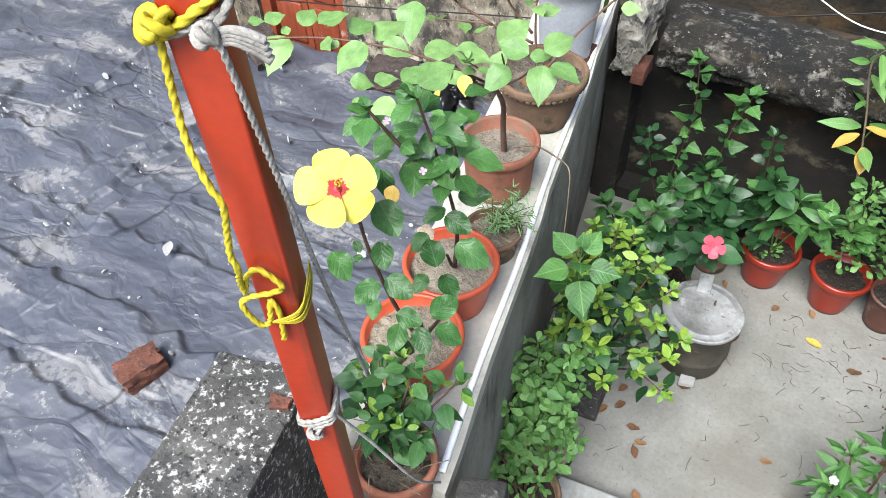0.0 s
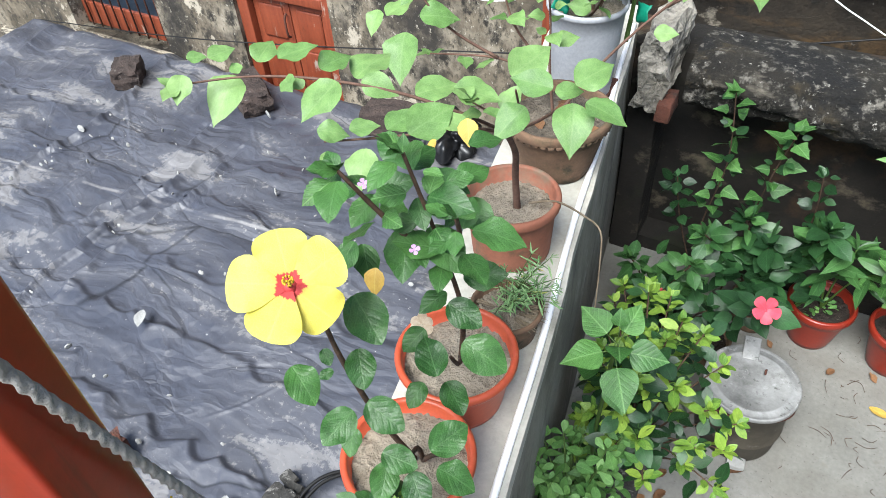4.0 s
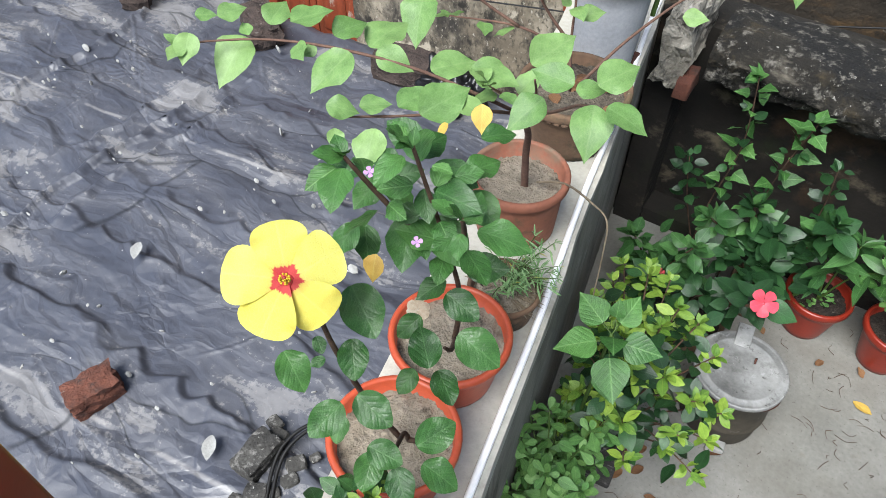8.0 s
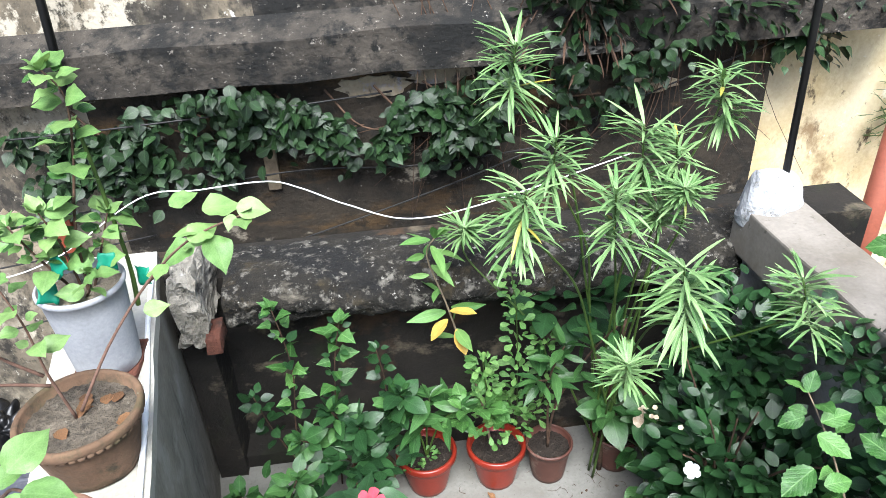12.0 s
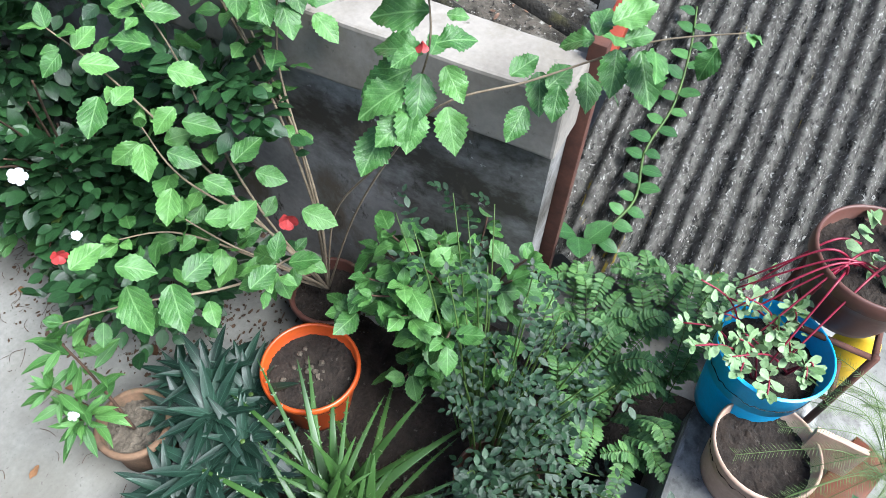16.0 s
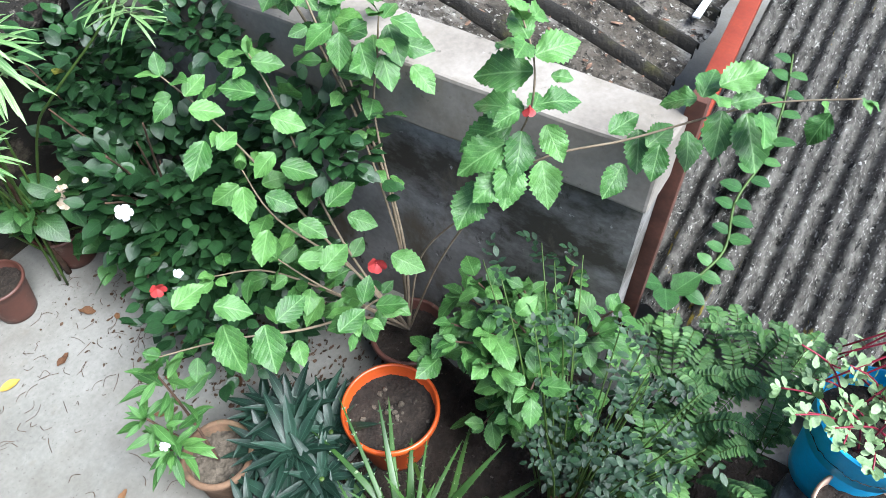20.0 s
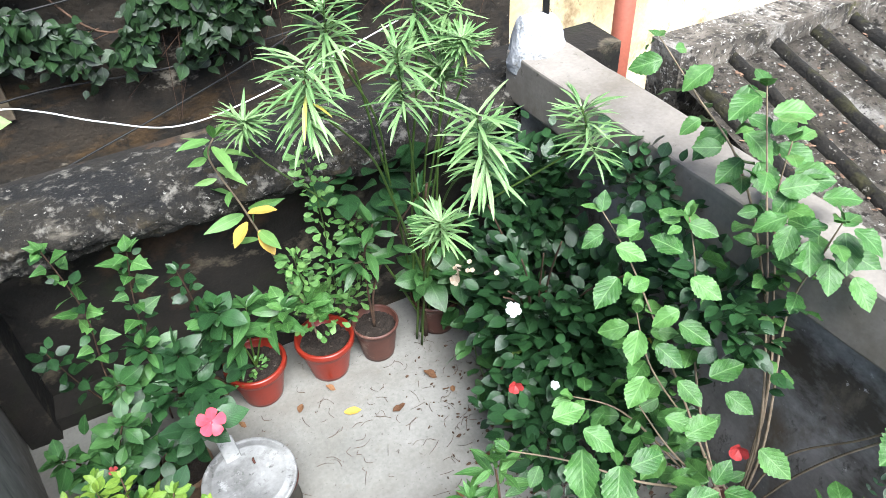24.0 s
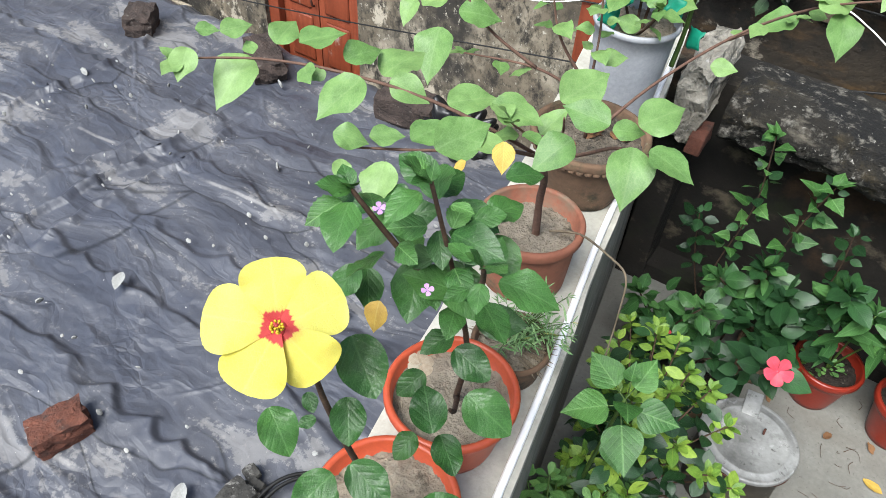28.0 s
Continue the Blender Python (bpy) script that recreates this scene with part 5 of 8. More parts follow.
# ---- pots on the ledge ----
def hibiscus_front():
    t = thing("potted_hibiscus", (-0.551, 0.335, TOP), "coral plastic pot with a young yellow-flowering hibiscus on the ledge", "potted plant")
    pot(t, (-0.551, 0.335, TOP), 0.125, 0.15, M["coral_plastic"], 0.74, 0.011, 0.024, soil=M["dry_soil"], fill=0.035)
    neck = hibiscus_bloom(t)
    fol = Foliage(t, LF["hib"])
    L = stems(t, [[(-0.545, 0.345, 1.24), (-0.57, 0.30, 1.42), (-0.58, 0.26, 1.62), (-0.575, 0.235, 1.75), tuple(neck)], [(-0.53, 0.35, 1.24), (-0.50, 0.30, 1.38), (-0.45, 0.21, 1.52)], [(-0.53, 0.35, 1.24), (-0.47, 0.30, 1.38), (-0.41, 0.24, 1.52)]], 0.0055, 0.003, M["bark"])
    blades(fol, [((-0.472, 0.185, 1.562), (0.98, 0.12, -0.16), 0.057), ((-0.426, 0.233, 1.529), (0.47, 0.87, 0.14), 0.071), ((-0.407, 0.219, 1.519), (0.99, 0.02, -0.13), 0.066), ((-0.431, 0.188, 1.537), (0.75, -0.62, -0.24), 0.059), ((-0.586, 0.32, 1.693), (0.81, -0.47, -0.36), 0.088), ((-0.636, 0.217, 1.621), (0.86, -0.37, -0.34), 0.07), ((-0.513, 0.221, 1.607), (0.96, -0.12, -0.24), 0.069), ((-0.565, 0.282, 1.626), (0.6, -0.73, -0.34), 0.064), ((-0.515, 0.193, 1.625), (-0.18, -0.97, -0.15), 0.064), ((-0.548, 0.219, 1.522), (0.33, -0.91, -0.26), 0.046), ((-0.483, 0.204, 1.499), (0.33, -0.92, -0.23), 0.062), ((-0.608, 0.257, 1.63), (0.78, -0.52, -0.36), 0.029), ((-0.584, 0.243, 1.611), (-0.52, -0.85, -0.06), 0.025)], grow=0.94)
    blades(fol, [((-0.483, 0.354, 1.521), (-0.67, 0.66, 0.34), 0.075), ((-0.479, 0.435, 1.518), (0.97, -0.12, -0.2), 0.092), ((-0.497, 0.4, 1.44), (0.81, -0.52, -0.28), 0.068), ((-0.525, 0.471, 1.551), (0.97, -0.1, -0.23), 0.073), ((-0.525, 0.375, 1.451), (-0.11, -0.96, -0.25), 0.052), ((-0.552, 0.435, 1.511), (-0.28, -0.93, -0.24), 0.056)], grow=0.94)
    fol.done()
    y = Foliage(t, LF["yellow"], name="yellow_leaf")
    y.add((-0.60, 0.20, 1.80), (-0.3, -0.5, -0.6), 0.05)
    y.done()


hibiscus_front()


def hibiscus_second():
    t = thing("potted_hibiscus", (-0.581, 0.579, TOP), "coral plastic pot holding a tall dark-leaved hibiscus on the ledge", "potted plant")
    pot(t, (-0.581, 0.579, TOP), 0.127, 0.15, M["coral_plastic"], 0.74, 0.011, 0.024, soil=M["dry_soil"], fill=0.035)
    L = stems(t, [[(-0.575, 0.585, 1.24), (-0.55, 0.56, 1.42), (-0.54, 0.50, 1.62), (-0.565, 0.45, 1.86)], [(-0.54, 0.52, 1.58), (-0.60, 0.46, 1.70), (-0.66, 0.42, 1.82)], [(-0.54, 0.51, 1.60), (-0.49, 0.46, 1.72), (-0.47, 0.42, 1.80)], [(-0.57, 0.58, 1.25), (-0.52, 0.48, 1.38), (-0.49, 0.41, 1.50)]], 0.006, 0.003, M["bark"])
    fol = Foliage(t, LF["hibd"])
    blades(fol, [((-0.608, 0.497, 1.667), (0.4, -0.86, -0.32), 0.09), ((-0.569, 0.504, 1.677), (0.86, -0.42, -0.29), 0.088), ((-0.701, 0.494, 1.594), (0.62, -0.71, -0.32), 0.067), ((-0.714, 0.545, 1.686), (-0.65, -0.76, -0.02), 0.055), ((-0.686, 0.531, 1.68), (-0.11, -0.97, -0.23), 0.066), ((-0.527, 0.568, 1.805), (0.64, 0.76, 0.13), 0.053), ((-0.534, 0.561, 1.703), (0.84, -0.45, -0.3), 0.07), ((-0.536, 0.54, 1.75), (0.44, 0.88, 0.2), 0.063), ((-0.577, 0.52, 1.767), (0.97, 0.19, -0.16), 0.069), ((-0.615, 0.521, 1.768), (0.36, 0.91, 0.2), 0.066), ((-0.637, 0.581, 1.729), (-0.96, 0.06, 0.28), 0.072), ((-0.57, 0.481, 1.754), (0.62, -0.71, -0.34), 0.049), ((-0.689, 0.46, 1.635), (0.05, -0.97, -0.24), 0.062), ((-0.56, 0.492, 1.751), (0.98, 0.1, -0.18), 0.05), ((-0.534, 0.508, 1.774), (0.7, 0.71, 0.07), 0.041), ((-0.649, 0.535, 1.728), (-0.93, -0.33, 0.16), 0.05)])
    leafy(fol, L[0], 9, 0.075, 0.5, 1, 0.0, tip=3, level=0.6)
    leafy(fol, L[1], 7, 0.075, 0.2, 1, 0.0, tip=3, level=0.6)
    leafy(fol, L[2], 7, 0.07, 0.2, 1, 0.0, tip=3, level=0.6)
    fol.done()
    young = Foliage(t, LF["hibm"], name="young_leaf")
    leafy(young, L[0], 6, 0.05, 0.7, 1, 0.2, tip=4, level=0.6)
    leafy(young, L[1], 3, 0.05, 0.6, 1, 0.2, tip=2, level=0.6)
    young.done()
    flower(t, (-0.585, 0.475, 1.46), (0.3, -0.4, 0.7), 0.04, "wilted", 6)
    for p in ((-0.625, 0.43, 1.80), (-0.55, 0.43, 1.70)):
        flower(t, p, (0.2, -0.4, 0.8), 0.016, "lilac", 4, name="bud")
    y = Foliage(t, LF["yellow"], name="yellow_leaf")
    y.add((-0.62, 0.42, 1.64), (0.1, -0.5, -0.5), 0.05)
    y.done()


hibiscus_second()


def near_pot():
    x, y = -0.43, 0.06
    t = thing("potted_shrub", (x, y, 1.10), "worn terracotta pot with a bushy bright-tipped shrub tied to the post", "potted plant")
    pot(t, (x, y, 1.10), 0.095, 0.14, M["faded_terracotta"], 0.8, 0.012, 0.03, soil=M["pot_soil"], fill=0.03, wobble=0.05)
    lines = []
    for i in range(11):
        a = i * 2.4
        r = 0.03 + 0.10 * ((i * 0.37) % 1)
        lines.append([(x + 0.015 * math.cos(a), y + 0.015 * math.sin(a), 1.21), (x + 0.4 * r * math.cos(a) - 0.01, y + 0.02 + 0.4 * r * math.sin(a), 1.34), (x - 0.01 + r * math.cos(a), y + 0.06 + 0.8 * r * math.sin(a), 1.40 + 0.09 * ((i * 0.61) % 1))])
    L = stems(t, lines, 0.0042, 0.002, M["bark"])
    fol = Foliage(t, LF["mid"])
    for c in L:
        leafy(fol, c, 10, 0.052, 0.45, tip=2)
    fol.done()
    fol = Foliage(t, LF["lime"], name="young_leaf")
    for c in L[::2]:
        leafy(fol, c, 4, 0.034, 0.88, tip=5)
    fol.done()
    for i in range(7):
        a = 0.9 * i
        part("dry_stalk", tube(smooth_line([(x + 0.05 * math.cos(a), y + 0.05 * math.sin(a), 1.205), (x + 0.075 * math.cos(a), y + 0.07 * math.sin(a), 1.26), (x + 0.12 * math.cos(a + 0.3), y + 0.11 * math.sin(a + 0.3), 1.27)], 4), 0.002, 0.001, 5), M["grey_twig"], t)


near_pot()


def dianthus():
    t = thing("potted_herb", (-0.565, 0.785, TOP), "small brown pot of straggly feathery herb on the ledge", "potted plant")
    pot(t, (-0.565, 0.785, TOP), 0.085, 0.09, M["clay"], 0.8, 0.008, 0.02, soil=M["dry_soil"], fill=0.025)
    fol = Foliage(t, LF["ole"], 260)
    dry = Foliage(t, leaf_set("narrow", M["grey_twig"], rows=3, across=2), 60, "dry_stalk")
    for i in range(26):
        a = random.uniform(0, 6.28)
        r = random.uniform(0.02, 0.10)
        h = random.uniform(0.03, 0.13)
        b = V3((-0.565, 0.785, TOP + 0.07))
        e = b + V3((math.cos(a) * r + 0.03, math.sin(a) * r + 0.03, h))
        c = smooth_line([b, b.lerp(e, 0.5) + V3((0, 0, 0.02)), e], 4)
        part("stem", tube(c, 0.0014, 0.001, 4), M["green_stem"], t)
        leafy(fol, c, 9, 0.032, 0.3, petiole=0.002, tip=4)
        dry.add(b + V3((math.cos(a) * 0.03, math.sin(a) * 0.03, 0)), (math.cos(a), math.sin(a), 0.25), 0.07)
    fol.done()
    dry.done()


dianthus()


def bougainvillea():
    B = (-0.673, 1.044, TOP)
    t = thing("potted_bougainvillea", B, "faded terracotta pot with a woody bougainvillea of pale heart-shaped leaves", "potted plant")
    pot(t, B, 0.122, 0.18, M["faded_terracotta"], 0.82, 0.012, 0.03, soil=M["dry_soil"], fill=0.045)
    part("trunk", tube(smooth_line([(-0.66, 1.05, 1.24), (-0.662, 1.04, 1.36), (-0.645, 1.0, 1.46), (-0.63, 0.92, 1.57)], 6), 0.0095, 0.0065, 8), M["pink_bark"], t)
    L = stems(t, [
        [(-0.63, 0.92, 1.57), (-0.66, 0.80, 1.68), (-0.76, 0.735, 1.74), (-0.88, 0.67, 1.775), (-0.98, 0.60, 1.795), (-1.07, 0.51, 1.805)],
        [(-0.63, 0.92, 1.57), (-0.64, 0.76, 1.68), (-0.71, 0.64, 1.72), (-0.79, 0.55, 1.745)],
        [(-0.63, 0.92, 1.57), (-0.56, 0.82, 1.70), (-0.53, 0.74, 1.80)],
        [(-0.63, 0.92, 1.57), (-0.52, 0.80, 1.70), (-0.44, 0.72, 1.80), (-0.375, 0.66, 1.85)],
        [(-0.64, 0.95, 1.54), (-0.61, 0.84, 1.66), (-0.62, 0.76, 1.74)]], 0.0040, 0.0016, M["pink_bark"])
    fol = Foliage(t, LF["boug"])
    blades(fol, [((-1.012, 0.605, 1.786), (0.04, -0.95, -0.3), 0.091), ((-0.981, 0.633, 1.806), (-0.12, 0.92, 0.37), 0.061), ((-0.959, 0.662, 1.803), (0.51, 0.85, 0.1), 0.072), ((-0.835, 0.663, 1.785), (-0.18, -0.95, -0.26), 0.089), ((-0.91, 0.712, 1.766), (0.37, 0.91, 0.21), 0.068), ((-0.865, 0.755, 1.733), (0.16, 0.94, 0.32), 0.095), ((-0.819, 0.714, 1.764), (0.96, 0.16, -0.24), 0.066), ((-0.756, 0.788, 1.705), (0.63, 0.77, 0.13), 0.085), ((-0.672, 0.788, 1.742), (0.96, 0.23, -0.14), 0.083), ((-0.689, 0.651, 1.725), (0.45, 0.87, 0.2), 0.093), ((-1.056, 0.526, 1.821), (0.41, -0.82, -0.41), 0.053), ((-1.068, 0.556, 1.835), (0.7, 0.71, -0.1), 0.033), ((-1.044, 0.582, 1.827), (0.46, 0.88, 0.08), 0.047)], grow=1.12)
    blades(fol, [((-0.511, 0.739, 1.772), (-0.37, -0.89, -0.27), 0.071), ((-0.547, 0.76, 1.81), (0.41, 0.86, 0.29), 0.084), ((-0.452, 0.704, 1.842), (-0.98, -0.1, 0.15), 0.063), ((-0.409, 0.683, 1.871), (0.54, 0.8, 0.27), 0.067), ((-0.403, 0.665, 1.851), (0.31, -0.87, -0.39), 0.075), ((-0.38, 0.648, 1.868), (0.99, -0.02, -0.14), 0.061), ((-0.716, 0.56, 1.746), (0.32, -0.88, -0.35), 0.07), ((-0.764, 0.588, 1.752), (0.73, 0.68, -0.0), 0.049), ((-0.74, 0.661, 1.712), (0.39, 0.9, 0.2), 0.067), ((-0.794, 0.543, 1.771), (0.87, 0.47, -0.14), 0.05), ((-0.769, 0.528, 1.746), (0.62, -0.68, -0.39), 0.035), ((-0.443, 0.691, 1.845), (0.85, 0.53, 0.07), 0.042), ((-0.608, 0.71, 1.718), (-0.96, 0.12, 0.26), 0.057)], grow=1.12)
    leafy(fol, L[4], 4, 0.07, 0.5, 1, -0.1, tip=2, petiole=0.016, level=0.5)
    leafy(fol, L[0], 4, 0.045, 0.55, 1, 0.3, tip=4, petiole=0.01, level=0.5)
    fol.done()
    y = Foliage(t, LF["yellow"], name="yellow_leaf")
    y.add((-0.60, 0.70, 1.75), (0.3, -0.5, -0.6), 0.05)
    y.add((-0.64, 0.66, 1.72), (-0.2, -0.3, -0.3), 0.03)
    y.done()
    part("twig", tube(smooth_line([(-0.63, 1.05, 1.28), (-0.562, 1.06, 1.30), (-0.47, 0.99, 1.345), (-0.416, 0.941, 1.361), (-0.405, 0.93, 1.28), (-0.40, 0.92, 1.12)], 6), 0.003, 0.0018), M["grey_twig"], t, "dry bent twig")


bougainvillea()


def clay_pot():
    B = (-0.706, 1.415, TOP)
    t = thing("potted_bougainvillea", B, "wide mossy clay pot with reddish stems and pale leaves", "potted plant")
    pot(t, B, 0.156, 0.19, M["clay"], 0.66, 0.014, 0.03, soil=M["pot_soil"], fill=0.03, wobble=0.05)
    bm = bmesh.new()
    for i in range(44):
        a = 2 * math.pi * i / 44
        bmesh.ops.create_icosphere(bm, subdivisions=1, radius=0.011, matrix=Matrix.Translation((B[0] + 0.149 * math.cos(a), B[1] + 0.149 * math.sin(a), TOP + 0.162)) @ Matrix.Rotation(a, 4, "Z") @ Matrix.Diagonal((0.5, 1, 0.8, 1)))
    part("crimped_band", bm, M["clay"], t)
    L = stems(t, [
        [(-0.72, 1.42, 1.28), (-0.73, 1.40, 1.45), (-0.735, 1.40, 1.60), (-0.76, 1.38, 1.80)],
        [(-0.74, 1.41, 1.40), (-0.86, 1.36, 1.46), (-1.02, 1.28, 1.48)],
        [(-0.74, 1.40, 1.44), (-0.82, 1.37, 1.56), (-0.86, 1.36, 1.72)],
        [(-0.86, 1.36, 1.46), (-0.98, 1.30, 1.56), (-1.06, 1.26, 1.70)],
        [(-0.70, 1.42, 1.30), (-0.60, 1.46, 1.46), (-0.47, 1.48, 1.62), (-0.33, 1.42, 1.76), (-0.18, 1.33, 1.86)],
        [(-0.47, 1.48, 1.62), (-0.40, 1.53, 1.66), (-0.36, 1.54, 1.68)]], 0.0048, 0.0018, M["pink_bark"])
    fol = Foliage(t, LF["boug"])
    blades(fol, [((-1.023, 1.249, 1.599), (0.83, 0.55, 0.01), 0.102), ((-1.048, 1.213, 1.567), (0.22, -0.87, -0.44), 0.128), ((-1.111, 1.231, 1.592), (0.4, 0.87, 0.27), 0.083), ((-1.132, 1.229, 1.605), (0.05, -0.9, -0.43), 0.067), ((-1.082, 1.28, 1.69), (0.61, 0.78, 0.17), 0.085), ((-0.273, 1.395, 1.779), (0.36, -0.8, -0.48), 0.086), ((-0.356, 1.537, 1.679), (-0.92, -0.38, -0.13), 0.094), ((-0.316, 1.367, 1.786), (0.71, 0.63, 0.33), 0.076), ((-0.282, 1.402, 1.84), (0.96, 0.25, 0.11), 0.082), ((-0.194, 1.326, 1.877), (0.99, -0.1, -0.07), 0.065), ((-0.352, 1.423, 1.845), (0.8, 0.53, 0.29), 0.064), ((-0.208, 1.339, 1.856), (-0.26, -0.82, -0.5), 0.036), ((-0.481, 1.435, 1.571), (0.96, 0.26, 0.05), 0.057)], (0.1, -0.48, 0.87))
    for c, n, s in ((L[0], 14, 0.06), (L[1], 3, 0.06), (L[2], 10, 0.06), (L[3], 4, 0.06), (L[4], 5, 0.05), (L[5], 2, 0.05)):
        leafy(fol, c, n, s, 0.45, 1, 0.1, tip=3, petiole=0.014, level=0.6)
    fol.done()
    dl = Foliage(t, leaf_set("boug", M["dry_leaf"], rows=4, across=2), name="dry_leaf")
    for i in range(9):
        a = random.uniform(0, 6.28)
        r = random.uniform(0.03, 0.11)
        dl.add((B[0] + r * math.cos(a), B[1] + r * math.sin(a), TOP + 0.165), (math.cos(a * 3), math.sin(a * 3), 0.1), 0.05)
    dl.done()


clay_pot()


def grey_bucket_plant():
    B = (-0.774, 1.803, TOP)
    t = thing("potted_climber", B, "faded grey plastic bucket with a bushy light green climber", "potted plant")
    part("tile", box(-0.87, -0.68, 1.70, 1.90, TOP, TOP + 0.022, 0.003), M["brick"], t, "flat red tile under the bucket")
    base = (B[0], B[1], TOP + 0.022)
    pot(t, base, 0.124, 0.30, M["grey_bucket"], 0.76, 0.008, 0.022, 0.004, soil=M["dry_soil"], fill=0.03, name="bucket")
    L = stems(t, [
        [(-0.77, 1.80, 1.37), (-0.78, 1.80, 1.55), (-0.80, 1.78, 1.68)],
        [(-0.76, 1.80, 1.37), (-0.74, 1.82, 1.60), (-0.69, 1.84, 1.80), (-0.66, 1.84, 1.96), (-0.69, 1.83, 2.04)],
        [(-0.77, 1.80, 1.37), (-0.84, 1.77, 1.55), (-0.88, 1.76, 1.66)],
        [(-0.76, 1.81, 1.37), (-0.70, 1.84, 1.52), (-0.66, 1.86, 1.62)],
        [(-0.78, 1.79, 1.37), (-0.72, 1.74, 1.46), (-0.70, 1.72, 1.52)]], 0.005, 0.002, M["bark"])
    fol = Foliage(t, LF["boug"])
    for c, n, s in ((L[0], 13, 0.082), (L[1], 18, 0.09), (L[2], 11, 0.08), (L[3], 11, 0.08), (L[4], 7, 0.07)):
        leafy(fol, c, n, s, 0.35, 1, 0.1, tip=5, petiole=0.012, level=0.7)
    fol.done()
    d = Foliage(t, LF["hibd"])
    for c in L[:4]:
        leafy(d, c, 9, 0.05, 0.4, tip=1)
    d.done()
    for p in ((-0.83, 1.72, 1.47), (-0.68, 1.80, 1.50), (-0.62, 1.86, 1.40), (-0.80, 1.76, 1.52)):
        bm = bmesh.new()
        bmesh.ops.create_grid(bm, x_segments=6, y_segments=6, size=0.028)
        bmesh.ops.rotate(bm, verts=bm.verts, matrix=Euler((1.2, random.uniform(-0.6, 0.6), random.uniform(-0.8, 0.8))).to_matrix())
        bmesh.ops.translate(bm, verts=bm.verts, vec=p)
        roughen(bm, 0.014, 20)
        bmesh.ops.solidify(bm, geom=list(bm.faces), thickness=0.002)
        part("net_scrap", bm, M["teal_plastic"], t, "scrap of teal plastic netting")
    part("wire_loop", tube(smooth_line([(-0.66, 1.86, 1.30), (-0.655, 1.88, 1.45), (-0.66, 1.87, 1.72), (-0.665, 1.86, 1.90)], 6), 0.008, 0.005), M["green_stem"], t, "thick green stalk")


grey_bucket_plant()


# ---- the post with its ropes ----
def post():
    cx, cy, rot = -0.3600, -0.1540, radians(26)
    t = thing("post", (cx, cy, 0.0), "red painted square steel post with ropes knotted to it", "post")
    bm = box(-0.0215, 0.0215, -0.0215, 0.0215, 0.0, 3.4, 0.003)
    bm.transform(Matrix.Translation((cx, cy, 0)) @ Matrix.Rotation(rot, 4, "Z"))
    part("tube", bm, M["red_paint"], t)

    def cord(points, r, material, name, label=""):
        """A rope of three strands laid round each other along points."""
        bm = bmesh.new()
        c = [points[0]]
        for a, b in zip(points, points[1:]):
            n = max(1, int((b - a).length / 0.002))
            c += [a.lerp(b, (i + 1) / n) for i in range(n)]
        up = V3((0.31, 0.17, 0.93))
        ln, prev = 0.0, None
        for i, p in enumerate(c):
            d = (c[min(i + 1, len(c) - 1)] - c[max(i - 1, 0)]).normalized()
            u = d.cross(up)
            u = u.normalized() if u.length > 0.05 else d.cross(V3((1, 0, 0))).normalized()
            w = d.cross(u)
            if i:
                ln += (p - c[i - 1]).length
            turn = ln / (r * 0.55)
            ring = []
            for k in range(12):
                q = 2 * math.pi * k / 12
                ring.append(bm.verts.new(p + (u * math.cos(q) + w * math.sin(q)) * r * (0.86 + 0.21 * math.cos(3 * q - turn))))
            if prev:
                for k in range(12):
                    bm.faces.new((prev[k], prev[(k + 1) % 12], ring[(k + 1) % 12], ring[k]))
            else:
                bm.faces.new(list(reversed(ring)))
            prev = ring
        bm.faces.new(prev)
        return part(name, bm, material, t, label)

    def ring(z, turns, rr, mat, name, tilt=0.01, start=0.0, rise=0.008):
        pts = []
        for i in range(int(turns * 28) + 1):
            a = 2 * math.pi * i / 28 + start
            k = 0.0225 / max(abs(math.cos(a - rot)), abs(math.sin(a - rot))) ** 0.75 + rr
            pts.append(V3((cx + k * math.cos(a), cy + k * math.sin(a), z + tilt * math.sin(a + 0.7) + rise * i / 28)))
        cord(pts, rr, mat, name)

    def knot(p, s, rr, mat, name):
        pts = [V3(p) + V3((math.sin(2 * a) * (1 + 0.4 * math.cos(3 * a)), math.cos(2 * a) * (1 + 0.4 * math.cos(3 * a)), math.sin(3 * a) * 0.8)) * s for a in [2 * math.pi * i / 48 for i in range(49)]]
        cord(pts, rr, mat, name)

    yl, wh = M["yellow_rope"], M["white_rope"]
    ring(2.406, 1.12, 0.0046, yl, "yellow_rope", 0.019, 4.0, 0.003)
    ring(2.392, 1.15, 0.0036, wh, "cotton_rope", 0.012, 5.2, 0.004)
    knot((-0.364, -0.191, 2.400), 0.0085, 0.0046, yl, "yellow_knot")
    knot((-0.371, -0.191, 2.392), 0.0065, 0.0044, yl, "yellow_knot")
    knot((-0.322, -0.184, 2.397), 0.0065, 0.0038, wh, "cotton_knot")
    cord(smooth_line([(-0.322, -0.180, 2.397), (-0.316, -0.168, 2.408), (-0.318, -0.150, 2.420), (-0.326, -0.136, 2.428)], 6), 0.0036, wh, "cotton_rope")
    for k in range(4):
        part("cotton_end", tube(smooth_line([(-0.318, -0.184, 2.398 - 0.003 * k), (-0.306, -0.178, 2.402 - 0.003 * k), (-0.294, -0.172, 2.399 - 0.004 * k), (-0.285 + 0.001 * k, -0.166, 2.392 - 0.005 * k)], 5), 0.0032, 0.0042, 8), wh, t)
